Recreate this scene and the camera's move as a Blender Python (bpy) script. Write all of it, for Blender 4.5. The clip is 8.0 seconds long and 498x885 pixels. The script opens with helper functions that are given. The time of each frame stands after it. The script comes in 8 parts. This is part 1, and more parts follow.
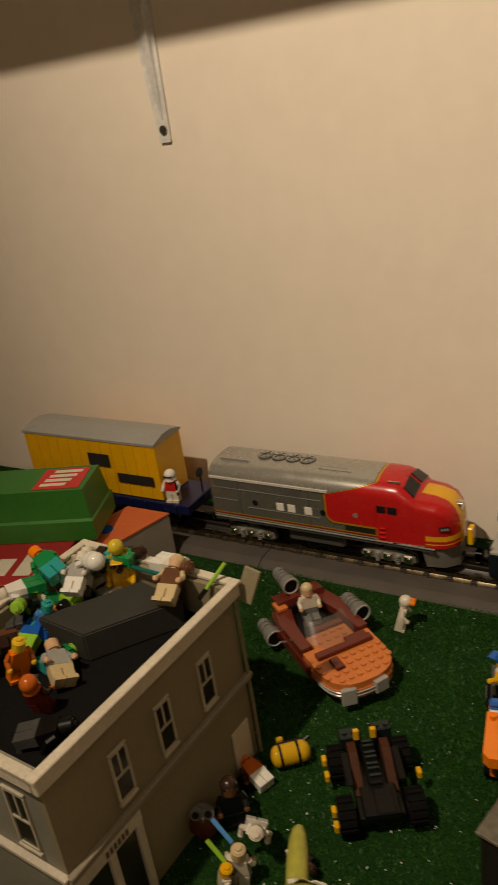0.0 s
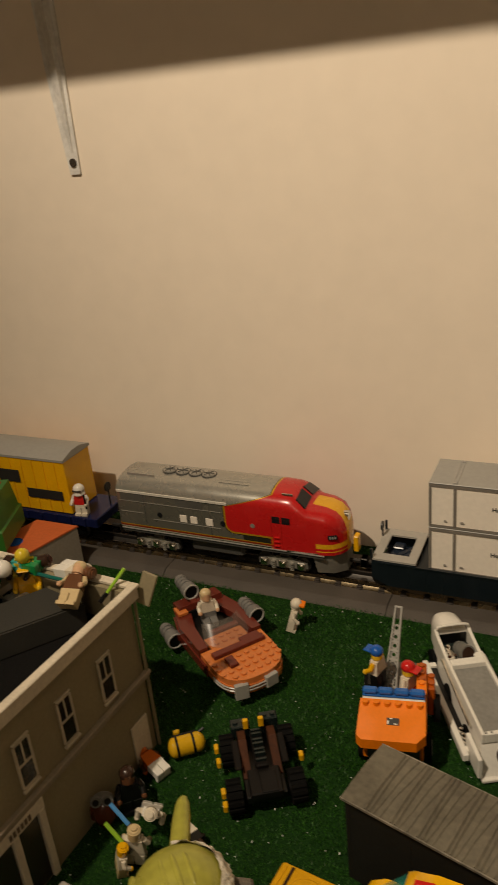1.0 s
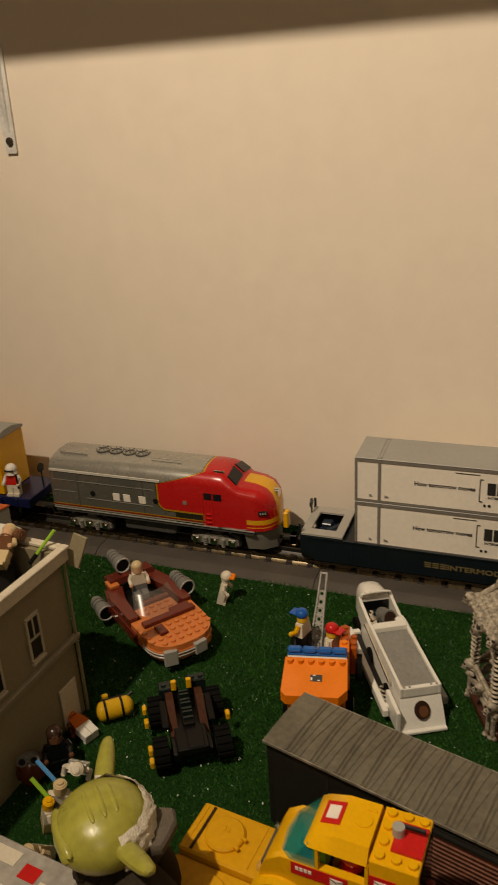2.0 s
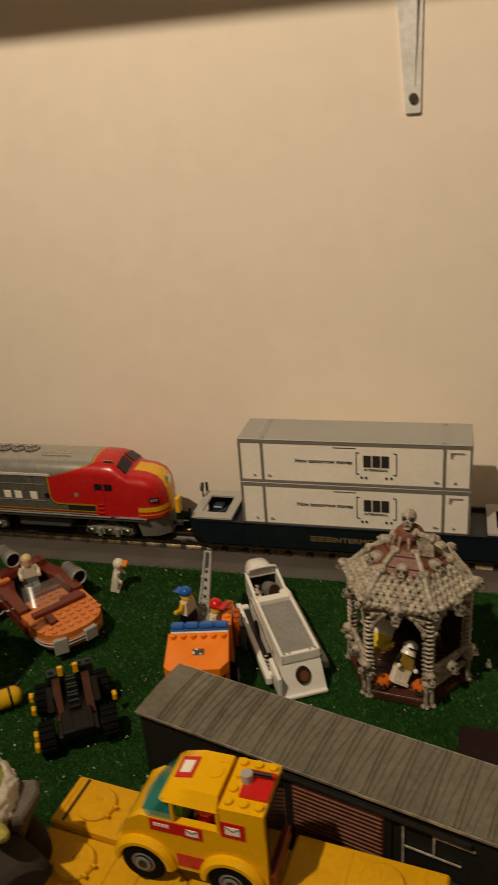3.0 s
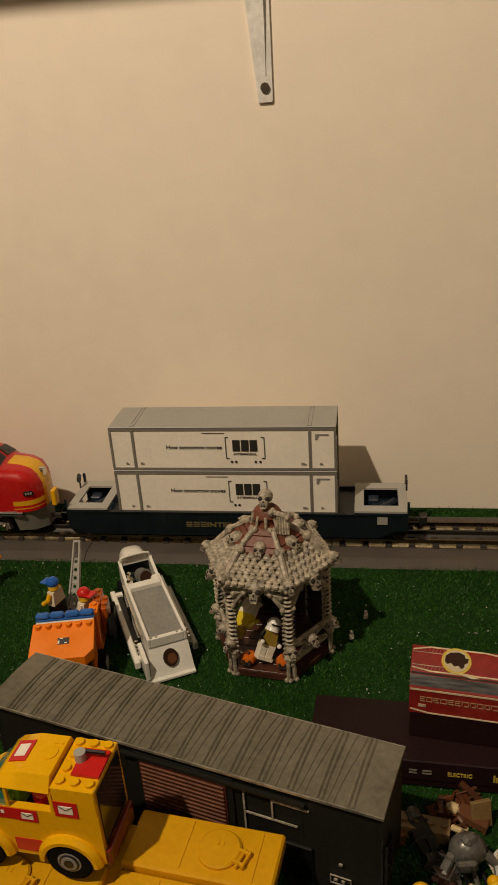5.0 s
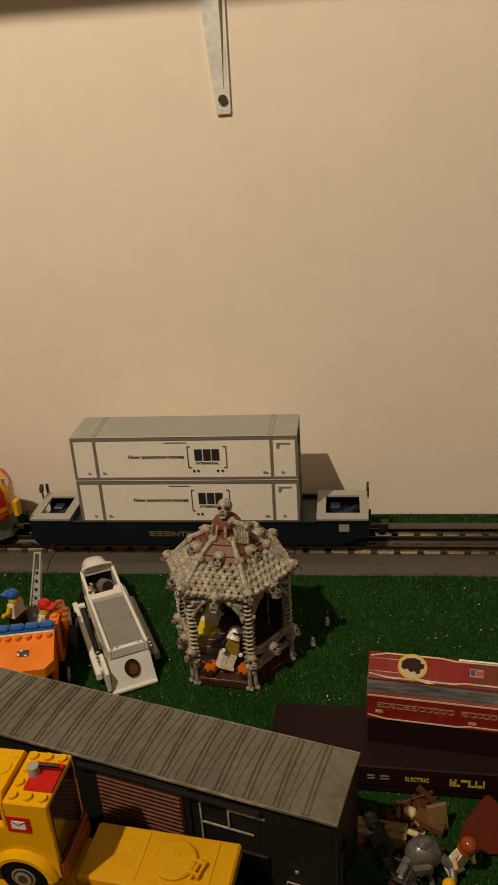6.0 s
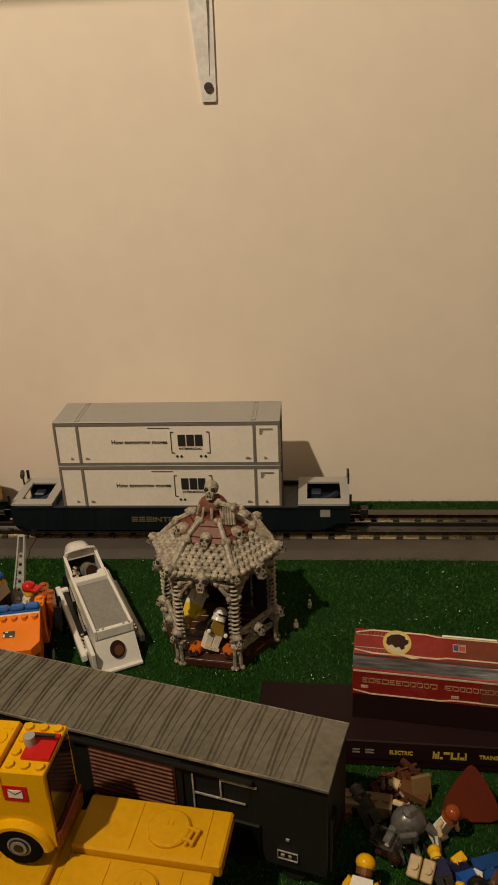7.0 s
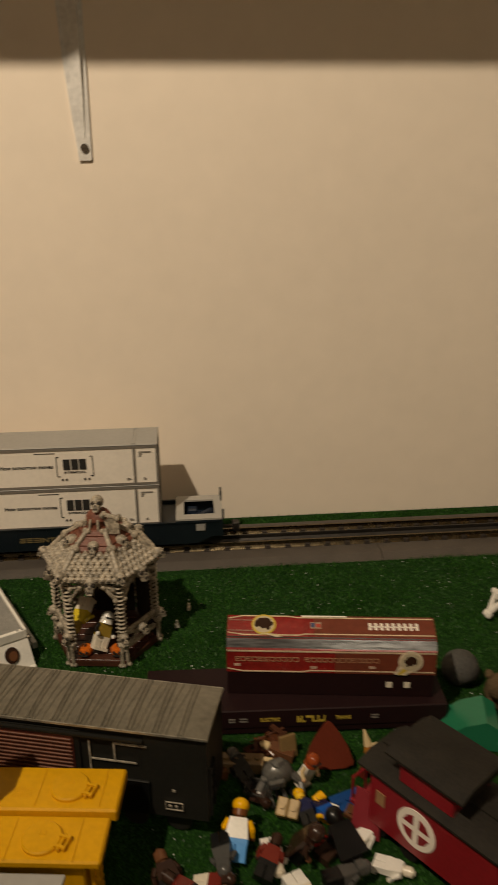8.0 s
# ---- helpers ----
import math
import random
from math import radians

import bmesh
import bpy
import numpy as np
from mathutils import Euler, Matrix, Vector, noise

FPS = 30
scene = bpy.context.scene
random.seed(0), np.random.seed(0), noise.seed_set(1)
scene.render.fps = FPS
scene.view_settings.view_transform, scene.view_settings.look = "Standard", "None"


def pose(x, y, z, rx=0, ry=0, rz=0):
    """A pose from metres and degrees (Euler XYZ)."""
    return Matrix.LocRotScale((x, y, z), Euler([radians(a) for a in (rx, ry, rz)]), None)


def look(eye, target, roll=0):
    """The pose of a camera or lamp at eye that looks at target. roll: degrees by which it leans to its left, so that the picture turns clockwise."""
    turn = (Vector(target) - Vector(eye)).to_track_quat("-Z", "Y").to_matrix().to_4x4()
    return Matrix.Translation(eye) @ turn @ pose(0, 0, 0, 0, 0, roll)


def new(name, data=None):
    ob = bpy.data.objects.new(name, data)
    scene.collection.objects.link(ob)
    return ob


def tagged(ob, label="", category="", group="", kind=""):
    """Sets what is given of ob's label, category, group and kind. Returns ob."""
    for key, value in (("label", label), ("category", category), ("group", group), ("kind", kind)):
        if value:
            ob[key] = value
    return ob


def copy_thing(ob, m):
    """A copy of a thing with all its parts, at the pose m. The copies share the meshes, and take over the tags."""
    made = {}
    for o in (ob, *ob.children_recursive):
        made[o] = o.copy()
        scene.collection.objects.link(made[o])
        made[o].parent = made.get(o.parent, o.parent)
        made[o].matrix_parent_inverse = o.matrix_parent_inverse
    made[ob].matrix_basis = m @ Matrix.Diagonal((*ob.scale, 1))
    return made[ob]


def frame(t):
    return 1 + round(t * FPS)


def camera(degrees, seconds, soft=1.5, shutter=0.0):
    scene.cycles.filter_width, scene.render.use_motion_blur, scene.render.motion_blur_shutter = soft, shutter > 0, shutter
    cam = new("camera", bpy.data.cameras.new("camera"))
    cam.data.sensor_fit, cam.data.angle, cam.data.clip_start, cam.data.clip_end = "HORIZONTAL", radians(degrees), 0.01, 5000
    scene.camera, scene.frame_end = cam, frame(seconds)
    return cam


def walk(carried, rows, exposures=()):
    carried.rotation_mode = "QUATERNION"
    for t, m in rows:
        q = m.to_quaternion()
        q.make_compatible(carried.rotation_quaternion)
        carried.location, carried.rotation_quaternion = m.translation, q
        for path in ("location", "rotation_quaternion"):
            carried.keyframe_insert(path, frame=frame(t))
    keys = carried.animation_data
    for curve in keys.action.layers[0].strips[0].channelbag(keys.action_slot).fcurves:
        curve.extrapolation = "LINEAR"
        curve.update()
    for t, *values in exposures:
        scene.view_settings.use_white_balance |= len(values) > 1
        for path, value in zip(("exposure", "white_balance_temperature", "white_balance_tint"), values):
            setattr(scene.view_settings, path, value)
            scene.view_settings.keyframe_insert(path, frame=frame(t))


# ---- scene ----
cam = camera(35.8, 8.0, shutter=0.5)
PATH = [
    (0, (0.166, -0.614, 0.456), (-0.82, 0.928, -0.351), -8.4),
    (0.5, (0.196, -0.632, 0.467), (-0.703, 0.968, -0.329), -7.5),
    (1, (0.207, -0.649, 0.475), (-0.598, 1.002, -0.316), -5.7),
    (1.2, (0.217, -0.649, 0.473), (-0.567, 1.009, -0.325), -5.4),
    (2.3, (0.229, -0.685, 0.444), (-0.381, 1.059, -0.321), -3.2),
    (2.5, (0.241, -0.688, 0.447), (-0.334, 1.066, -0.323), -3.7),
    (3, (0.276, -0.679, 0.437), (-0.224, 1.092, -0.347), -4.4),
    (3.5, (0.305, -0.676, 0.43), (-0.135, 1.098, -0.38), -4.7),
    (4, (0.317, -0.679, 0.431), (-0.069, 1.105, -0.385), -4.5),
    (4.5, (0.322, -0.679, 0.43), (-0.018, 1.114, -0.388), -4.2),
    (6, (0.34, -0.68, 0.434), (0.103, 1.136, -0.369), -3.7),
    (6.5, (0.342, -0.682, 0.43), (0.144, 1.139, -0.372), -3.3),
    (7, (0.327, -0.693, 0.426), (0.17, 1.129, -0.384), -2.4),
    (7.5, (0.317, -0.72, 0.433), (0.321, 1.124, -0.342), -0.9),
    (8, (0.33, -0.78, 0.438), (0.491, 1.081, -0.276), -0.4),
]
walk(cam, [(t, look(eye, target, roll)) for t, eye, target, roll in PATH])

# ---- light ----
world = bpy.data.worlds.new("room_dark")
scene.world = world
world.use_nodes = True
world.node_tree.nodes["Background"].inputs[0].default_value = (0.9, 0.75, 0.55, 1)
world.node_tree.nodes["Background"].inputs[1].default_value = 0.01

LAMP = Vector((-0.25, -0.95, 1.5))
lamp = bpy.data.lights.new("spot_bulb", "SPOT")
lamp.energy, lamp.color, lamp.shadow_soft_size = 83.5, (1.0, 0.825, 0.61), 0.017
lamp.spot_size, lamp.spot_blend = radians(106), 1.0
lamp_ob = new("spot_bulb", lamp)
lamp_ob.matrix_world = look(LAMP, (0.37, 0.09, 0.62))
# added fill: an unseen area light, far back, that lifts the shaded parts
room = bpy.data.lights.new("fill_light", "AREA")
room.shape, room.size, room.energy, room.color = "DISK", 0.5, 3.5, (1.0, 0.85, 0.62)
fill_ob = new("fill_light", room)
fill_ob.matrix_world = look((0.55, -1.9, 1.565), (0.55, -1.9, 0.0))
scene.view_settings.exposure = 0.0

# ---- materials ----


def mat(name, color, rough=0.5, metal=0.0, var=0.12, grain=350.0, stain=25.0, bump=0.08, coat=0.0, spec=0.5, alpha=1.0, glass=0.0):
    """A surface with fine grain, broad stains and slight relief."""
    m = bpy.data.materials.new(name)
    m.use_nodes = True
    nt = m.node_tree
    b = nt.nodes["Principled BSDF"]
    tc = nt.nodes.new("ShaderNodeTexCoord")
    n1 = nt.nodes.new("ShaderNodeTexNoise")
    n1.inputs["Scale"].default_value, n1.inputs["Detail"].default_value = grain, 3
    n2 = nt.nodes.new("ShaderNodeTexNoise")
    n2.inputs["Scale"].default_value, n2.inputs["Detail"].default_value = stain, 4
    mx = nt.nodes.new("ShaderNodeMath")
    mx.operation = "MULTIPLY_ADD"
    mx.inputs[1].default_value = 0.5
    half = nt.nodes.new("ShaderNodeMath")
    half.operation = "MULTIPLY"
    half.inputs[1].default_value = 0.5
    for n in (n1, n2):
        nt.links.new(tc.outputs["Object"], n.inputs["Vector"])
    nt.links.new(n1.outputs["Fac"], half.inputs[0])
    nt.links.new(n2.outputs["Fac"], mx.inputs[0])
    nt.links.new(half.outputs[0], mx.inputs[2])
    ramp = nt.nodes.new("ShaderNodeValToRGB")
    lo, hi = 1 - 1.6 * var, 1 + 1.6 * var
    ramp.color_ramp.elements[0].position, ramp.color_ramp.elements[1].position = 0.3, 0.7
    ramp.color_ramp.elements[0].color = (*[min(1, c * lo) for c in color], 1)
    ramp.color_ramp.elements[1].color = (*[min(1, c * hi) for c in color], 1)
    nt.links.new(mx.outputs[0], ramp.inputs[0])
    nt.links.new(ramp.outputs[0], b.inputs["Base Color"])
    rr = nt.nodes.new("ShaderNodeMapRange")
    rr.inputs["To Min"].default_value, rr.inputs["To Max"].default_value = max(0.02, rough - 0.1), min(1, rough + 0.1)
    nt.links.new(n2.outputs["Fac"], rr.inputs["Value"])
    nt.links.new(rr.outputs[0], b.inputs["Roughness"])
    b.inputs["Metallic"].default_value = metal
    b.inputs["Coat Weight"].default_value = coat
    b.inputs["Specular IOR Level"].default_value = spec
    b.inputs["Alpha"].default_value = alpha
    b.inputs["Transmission Weight"].default_value = glass
    if bump:
        bp = nt.nodes.new("ShaderNodeBump")
        bp.inputs["Strength"].default_value, bp.inputs["Distance"].default_value = bump, 0.001
        nt.links.new(n1.outputs["Fac"], bp.inputs["Height"])
        nt.links.new(bp.outputs[0], b.inputs["Normal"])
    return m


def plastic(name, color, rough=0.28):
    return mat(name, color, rough * 0.6, var=0.05, grain=500, stain=60, bump=0.02, spec=0.42)


WALL = mat("wall_paint", (0.868, 0.764, 0.635), 0.8, var=0.02, grain=40, stain=2.5, bump=0.0, spec=0.25)
CEIL = mat("ceiling_paint", (0.8, 0.77, 0.7), 0.9, var=0.04, grain=60, stain=2)
FLOORM = mat("room_floor_wood", (0.22, 0.13, 0.07), 0.5, grain=40, stain=4)
TABLE = mat("table_board", (0.10, 0.07, 0.05), 0.7, grain=90, stain=12)
SHELFM = mat("shelf_board", (0.7, 0.66, 0.58), 0.5, grain=60, stain=6)
STEEL = mat("bracket_white_enamel", (0.72, 0.70, 0.66), 0.35, metal=0.0, grain=200, stain=30)
SCREW = mat("screw_dark_steel", (0.10, 0.08, 0.06), 0.45, metal=0.6)
MATBASE = mat("grass_mat_backing", (0.009, 0.034, 0.006), 0.95, grain=600, stain=30, spec=0.1)
ROADBED = mat("roadbed_grey_plastic", (0.075, 0.062, 0.050), 0.62, var=0.16, grain=900, stain=40, bump=0.5)
TIE = mat("tie_dark_brown", (0.03, 0.022, 0.016), 0.7, grain=500, stain=60, bump=0.3)
RAIL = mat("rail_nickel", (0.15, 0.118, 0.072), 0.26, metal=1.0, var=0.12, grain=300, stain=90)
RAILDK = mat("rail_blackened", (0.05, 0.045, 0.04), 0.45, metal=0.7)
WHITE = plastic("white_plastic", (0.78, 0.75, 0.68), 0.3)
CREAM = plastic("tan_plastic", (0.60, 0.46, 0.25), 0.35)
GREYL = plastic("light_grey_plastic", (0.36, 0.35, 0.32), 0.35)
GREYD = plastic("dark_grey_plastic", (0.07, 0.068, 0.063), 0.4)
BLACK = plastic("black_plastic", (0.005, 0.005, 0.005), 0.55)
RUBBER = mat("black_rubber", (0.004, 0.0038, 0.0035), 0.85, bump=0.2, spec=0.12)
RED = plastic("red_plastic", (0.55, 0.018, 0.015), 0.25)
DKRED = plastic("dark_red_plastic", (0.16, 0.022, 0.014), 0.3)
ORANGE = plastic("orange_plastic", (0.88, 0.215, 0.005), 0.38)
EARTHOR = plastic("earth_orange_plastic", (0.62, 0.19, 0.045), 0.33)
YELLOW = plastic("yellow_plastic", (0.80, 0.42, 0.004), 0.28)
YELLOWT = mat("yellow_painted_car", (0.64, 0.325, 0.003), 0.42, spec=0.3, var=0.07, grain=300, stain=14, bump=0.05)
LIME = plastic("lime_plastic", (0.30, 0.55, 0.04), 0.25)
GREEN = plastic("green_plastic", (0.012, 0.22, 0.06), 0.3)
BLUE = plastic("blue_plastic", (0.015, 0.10, 0.42), 0.25)
NAVY = plastic("navy_plastic", (0.008, 0.012, 0.055), 0.4)
AZURE = plastic("azure_plastic", (0.08, 0.28, 0.62), 0.3)
TEAL = plastic("teal_clear_plastic", (0.03, 0.32, 0.30), 0.12)
BROWN = plastic("brown_plastic", (0.13, 0.055, 0.025), 0.35)
DKBROWN = plastic("dark_brown_plastic", (0.035, 0.017, 0.011), 0.4)
SILVER = mat("silver_paint", (0.46, 0.44, 0.40), 0.33, metal=0.55, var=0.06, grain=300, stain=30, bump=0.03)
TRUCKM = mat("truck_silver", (0.40, 0.38, 0.33), 0.25, metal=0.4, var=0.15)
CHROME = mat("chrome", (0.75, 0.72, 0.66), 0.14, metal=1.0, var=0.1, grain=200, stain=60, bump=0.05)
GLASSDK = mat("dark_window", (0.012, 0.012, 0.014), 0.08, var=0.02, bump=0.0)
LAMPM = mat("lamp_white_metal", (0.75, 0.73, 0.7), 0.4)
INK = mat("black_ink", (0.02, 0.018, 0.016), 0.6, var=0.05)
FADEDINK = mat("grey_fine_print", (0.24, 0.22, 0.19), 0.6, var=0.05)
GOLDINK = mat("gold_ink", (0.55, 0.40, 0.05), 0.5, var=0.05)
CONT = mat("container_white", (0.86, 0.79, 0.69), 0.42, var=0.04, grain=250, stain=20, bump=0.03)
CONTROOF = mat("container_grey", (0.33, 0.32, 0.295), 0.45, var=0.06, grain=250, stain=20, bump=0.05)
CONTEDGE = mat("container_post_grey", (0.19, 0.172, 0.148), 0.5, var=0.08)
CARNAVY = mat("well_car_navy", (0.006, 0.0105, 0.0145), 0.38, var=0.15, grain=300, stain=40)
PLATGREY = mat("platform_grey", (0.37, 0.355, 0.32), 0.5, var=0.06)

# ---- mesh helpers ----


def thing(name, m, label, category, group="", kind=""):
    ob = new(name)
    ob.matrix_world = m
    ob.empty_display_size = 0.01
    return tagged(ob, label, category, group, kind)


def part(name, bm, mats, parent=None, label="", angle=35):
    """Links a bmesh as one mesh object, under a thing or a part."""
    me = bpy.data.meshes.new(name)
    bmesh.ops.recalc_face_normals(bm, faces=bm.faces)
    bm.to_mesh(me)
    bm.free()
    for m in (mats if isinstance(mats, (list, tuple)) else [mats]):
        me.materials.append(m)
    me.shade_smooth()
    me.set_sharp_from_angle(angle=radians(angle))
    ob = new(name, me)
    if parent:
        ob.parent = parent
    return tagged(ob, label)


def share(name, me, parent, m):
    """One more object on a mesh that is already built."""
    ob = new(name, me)
    ob.parent = parent
    ob.matrix_local = m
    return ob


def put(bm, verts, m, mi):
    if m is not None:
        bmesh.ops.transform(bm, matrix=m, verts=verts)
    for f in {f for v in verts for f in v.link_faces}:
        f.material_index = mi
    return verts


def box(bm, x0, x1, y0, y1, z0, z1, mi=0, m=None, bevel=0.0):
    r = bmesh.ops.create_cube(bm, size=1.0)["verts"]
    bmesh.ops.transform(bm, matrix=Matrix.LocRotScale(((x0 + x1) / 2, (y0 + y1) / 2, (z0 + z1) / 2), None, (abs(x1 - x0), abs(y1 - y0), abs(z1 - z0))), verts=r)
    if bevel:
        e = list({e for v in r for e in v.link_edges})
        r = bmesh.ops.bevel(bm, geom=e, offset=bevel, segments=1, affect="EDGES")["verts"]
    return put(bm, r, m, mi)


AXES = {"z": Matrix(), "x": pose(0, 0, 0, 0, 90, 0), "y": pose(0, 0, 0, -90, 0, 0)}


def cyl(bm, c, r, h, axis="z", mi=0, seg=14, r2=None, m=None):
    """A cylinder or cone that starts at c and runs h along the axis."""
    v = bmesh.ops.create_cone(bm, cap_ends=True, segments=seg, radius1=r, radius2=r if r2 is None else r2, depth=h)["verts"]
    k = Matrix.Translation(c) @ AXES[axis] @ Matrix.Translation((0, 0, h / 2))
    bmesh.ops.transform(bm, matrix=k, verts=v)
    return put(bm, v, m, mi)


def ball(bm, c, r, mi=0, seg=12, m=None, squash=(1, 1, 1)):
    v = bmesh.ops.create_uvsphere(bm, u_segments=seg, v_segments=max(5, seg * 2 // 3), radius=r)["verts"]
    bmesh.ops.transform(bm, matrix=Matrix.LocRotScale(c, None, squash), verts=v)
    return put(bm, v, m, mi)


def tube(bm, a, b, r, mi=0, seg=8, r2=None, m=None):
    a, b = Vector(a), Vector(b)
    d = b - a
    v = bmesh.ops.create_cone(bm, cap_ends=True, segments=seg, radius1=r, radius2=r if r2 is None else r2, depth=d.length)["verts"]
    k = Matrix.Translation((a + b) / 2) @ d.to_track_quat("Z", "Y").to_matrix().to_4x4()
    bmesh.ops.transform(bm, matrix=k, verts=v)
    return put(bm, v, m, mi)


PLANES = {"xy": lambda a, b, c: (a, b, c), "xz": lambda a, b, c: (a, c, b), "yz": lambda a, b, c: (c, a, b)}


def prism(bm, pts, lo, hi, plane="xy", mi=0, m=None):
    """A polygon of the plane, drawn out from lo to hi along the third axis."""
    k = PLANES[plane]
    a = [bm.verts.new(k(p[0], p[1], lo)) for p in pts]
    b = [bm.verts.new(k(p[0], p[1], hi)) for p in pts]
    n = len(pts)
    bm.faces.new(a[::-1])
    bm.faces.new(b)
    for i in range(n):
        bm.faces.new((a[i], a[(i + 1) % n], b[(i + 1) % n], b[i]))
    return put(bm, a + b, m, mi)


def loft(bm, rings, mi=0, m=None, caps=True):
    """A skin over rings of equally many points."""
    vs = [[bm.verts.new(p) for p in r] for r in rings]
    n = len(rings[0])
    for a, b in zip(vs, vs[1:]):
        for i in range(n):
            bm.faces.new((a[i], a[(i + 1) % n], b[(i + 1) % n], b[i]))
    if caps:
        bm.faces.new(vs[0][::-1])
        bm.faces.new(vs[-1])
    return put(bm, [v for r in vs for v in r], m, mi)


def studs(bm, x0, y0, z, nx, ny, mi=0, m=None, pitch=0.008):
    for i in range(nx):
        for j in range(ny):
            cyl(bm, (x0 + (i + 0.5) * pitch, y0 + (j + 0.5) * pitch, z), 0.00245, 0.0017, mi=mi, seg=10, m=m)


def letters(name, words, size, m, material, parent, label="", wide=1.0, bold=0.0):
    """Words set in the built-in font, as a thin mesh; m places the middle of the line."""
    cu = bpy.data.curves.new(name, "FONT")
    cu.body, cu.size, cu.align_x, cu.align_y, cu.extrude, cu.offset = words, size, "CENTER", "CENTER", 0.00015, bold
    cu.resolution_u = 3
    tmp = new(name, cu)
    me = bpy.data.meshes.new_from_object(tmp.evaluated_get(bpy.context.evaluated_depsgraph_get()))
    bpy.data.objects.remove(tmp)
    me.materials.clear()
    me.materials.append(material)
    ob = new(name, me)
    if parent:
        ob.parent = parent
    ob.matrix_local = m @ Matrix.Diagonal((wide, 1, 1, 1))
    return tagged(ob, label)


FRONT = pose(0, 0, 0, 90, 0, 0)   # letters that face -y


# ---- the room ----
def slab(name, x0, x1, y0, y1, z0, z1, material, label, category):
    bm = bmesh.new()
    box(bm, x0, x1, y0, y1, z0, z1)
    return tagged(part(name, bm, material), label, category, kind="structure")


WY = 0.092
slab("wall_north", -2.0, 2.4, WY, WY + 0.12, -0.8, 1.62, WALL, "cream painted plaster wall behind the train layout", "wall")
slab("wall_south", -2.0, 2.4, -2.52, -2.4, -0.8, 1.62, WALL, "cream painted plaster wall of the room", "wall")
slab("wall_west", -2.12, -2.0, -2.4, WY, -0.8, 1.62, WALL, "cream painted plaster side wall", "wall")
slab("wall_east", 2.4, 2.52, -2.4, WY, -0.8, 1.62, WALL, "cream painted plaster side wall", "wall")
slab("floor", -2.0, 2.4, -2.4, WY, -0.86, -0.8, FLOORM, "brown wooden room floor", "floor")
slab("ceiling", -2.0, 2.4, -2.4, WY, 1.62, 1.70, CEIL, "white painted ceiling", "ceiling")

bm = bmesh.new()
cyl(bm, (0, 0, 0.06), 0.06, 0.06, seg=24)
cl = thing("ceiling_lamp", Matrix.Translation(LAMP), "small white metal ceiling spotlight", "lamp")
part("canopy", bm, LAMPM, cl)
# unseen fixture added round the fill light
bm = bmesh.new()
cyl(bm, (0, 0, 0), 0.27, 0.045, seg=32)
rl = thing("fill_lamp", pose(0.55, -1.9, 1.572), "unseen round white ceiling fixture added for the fill light", "lamp")
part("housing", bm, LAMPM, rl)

# layout table
tb = thing("layout_table", pose(0, 0, 0), "dark wooden board table that carries the train layout", "table")
bm = bmesh.new()
box(bm, -1.2, 1.6, -0.52, WY - 0.002, -0.03, 0.0, bevel=0.003)
part("tabletop", bm, TABLE, tb)
for x in (-1.1, 1.5):
    for y in (-0.46, 0.03):
        bm = bmesh.new()
        box(bm, x - 0.03, x + 0.03, y - 0.03, y + 0.03, -0.8, -0.03, bevel=0.003)
        part("leg", bm, TABLE, tb)

# shelf over the layout, with its brackets
SHELF_Z = 0.762
sh = thing("wall_shelf", pose(0, 0, SHELF_Z), "pale board shelf on steel brackets above the layout", "shelf")
bm = bmesh.new()
box(bm, -1.6, 2.0, WY - 0.262, WY - 0.001, 0.0, 0.02, bevel=0.002)
part("board", bm, SHELFM, sh)


def bracket(x):
    """A stamped L bracket: tapered strip on the wall, raised rib, screw."""
    t = thing("shelf_bracket", pose(x, WY, 0.4225), "white enamelled steel shelf bracket screwed to the wall", "bracket", "shelf brackets")
    top = SHELF_Z - 0.4225
    bm = bmesh.new()
    prism(bm, [(-0.0066, 0.004), (0.0056, 0.004), (0.0066, 0.006), (0.0090, top), (-0.0260, top), (-0.0155, 0.10), (-0.0068, 0.006)], -0.0028, -0.0003, "xz")
    part("wall_leg", bm, STEEL, t)
    # the raised channel: broad flank, sharp step back to the flange
    bm = bmesh.new()
    loft(bm, [[(-0.0020, -0.0027, 0.026), (0.0012, -0.0032, 0.026), (0.0020, -0.0027, 0.026)],
              [(-0.0090, -0.0027, 0.070), (0.0022, -0.0062, 0.070), (0.0030, -0.0027, 0.070)],
              [(-0.0150, -0.0027, 0.150), (0.0026, -0.0120, 0.150), (0.0036, -0.0027, 0.150)],
              [(-0.0225, -0.0027, top), (0.0030, -0.0260, top), (0.0042, -0.0027, top)]])
    part("rib", bm, STEEL, t)
    bm = bmesh.new()
    box(bm, -0.013, 0.013, -0.235, -0.003, top - 0.003, top - 0.0002)
    part("shelf_leg", bm, STEEL, t)
    bm = bmesh.new()
    cyl(bm, (0, -0.0028, 0.0165), 0.0042, 0.0022, "y", seg=14, m=None)
    bmesh.ops.translate(bm, vec=(0, -0.0022, 0), verts=bm.verts)
    box(bm, -0.0032, 0.0032, -0.0054, -0.0049, 0.0161, 0.0169)
    part("screw", bm, SCREW, t, "dark screw head")


bracket(-0.331)
bracket(0.236)
bracket(0.80)

# ---- track ----
RZ = 0.0175
TY = 0.0175


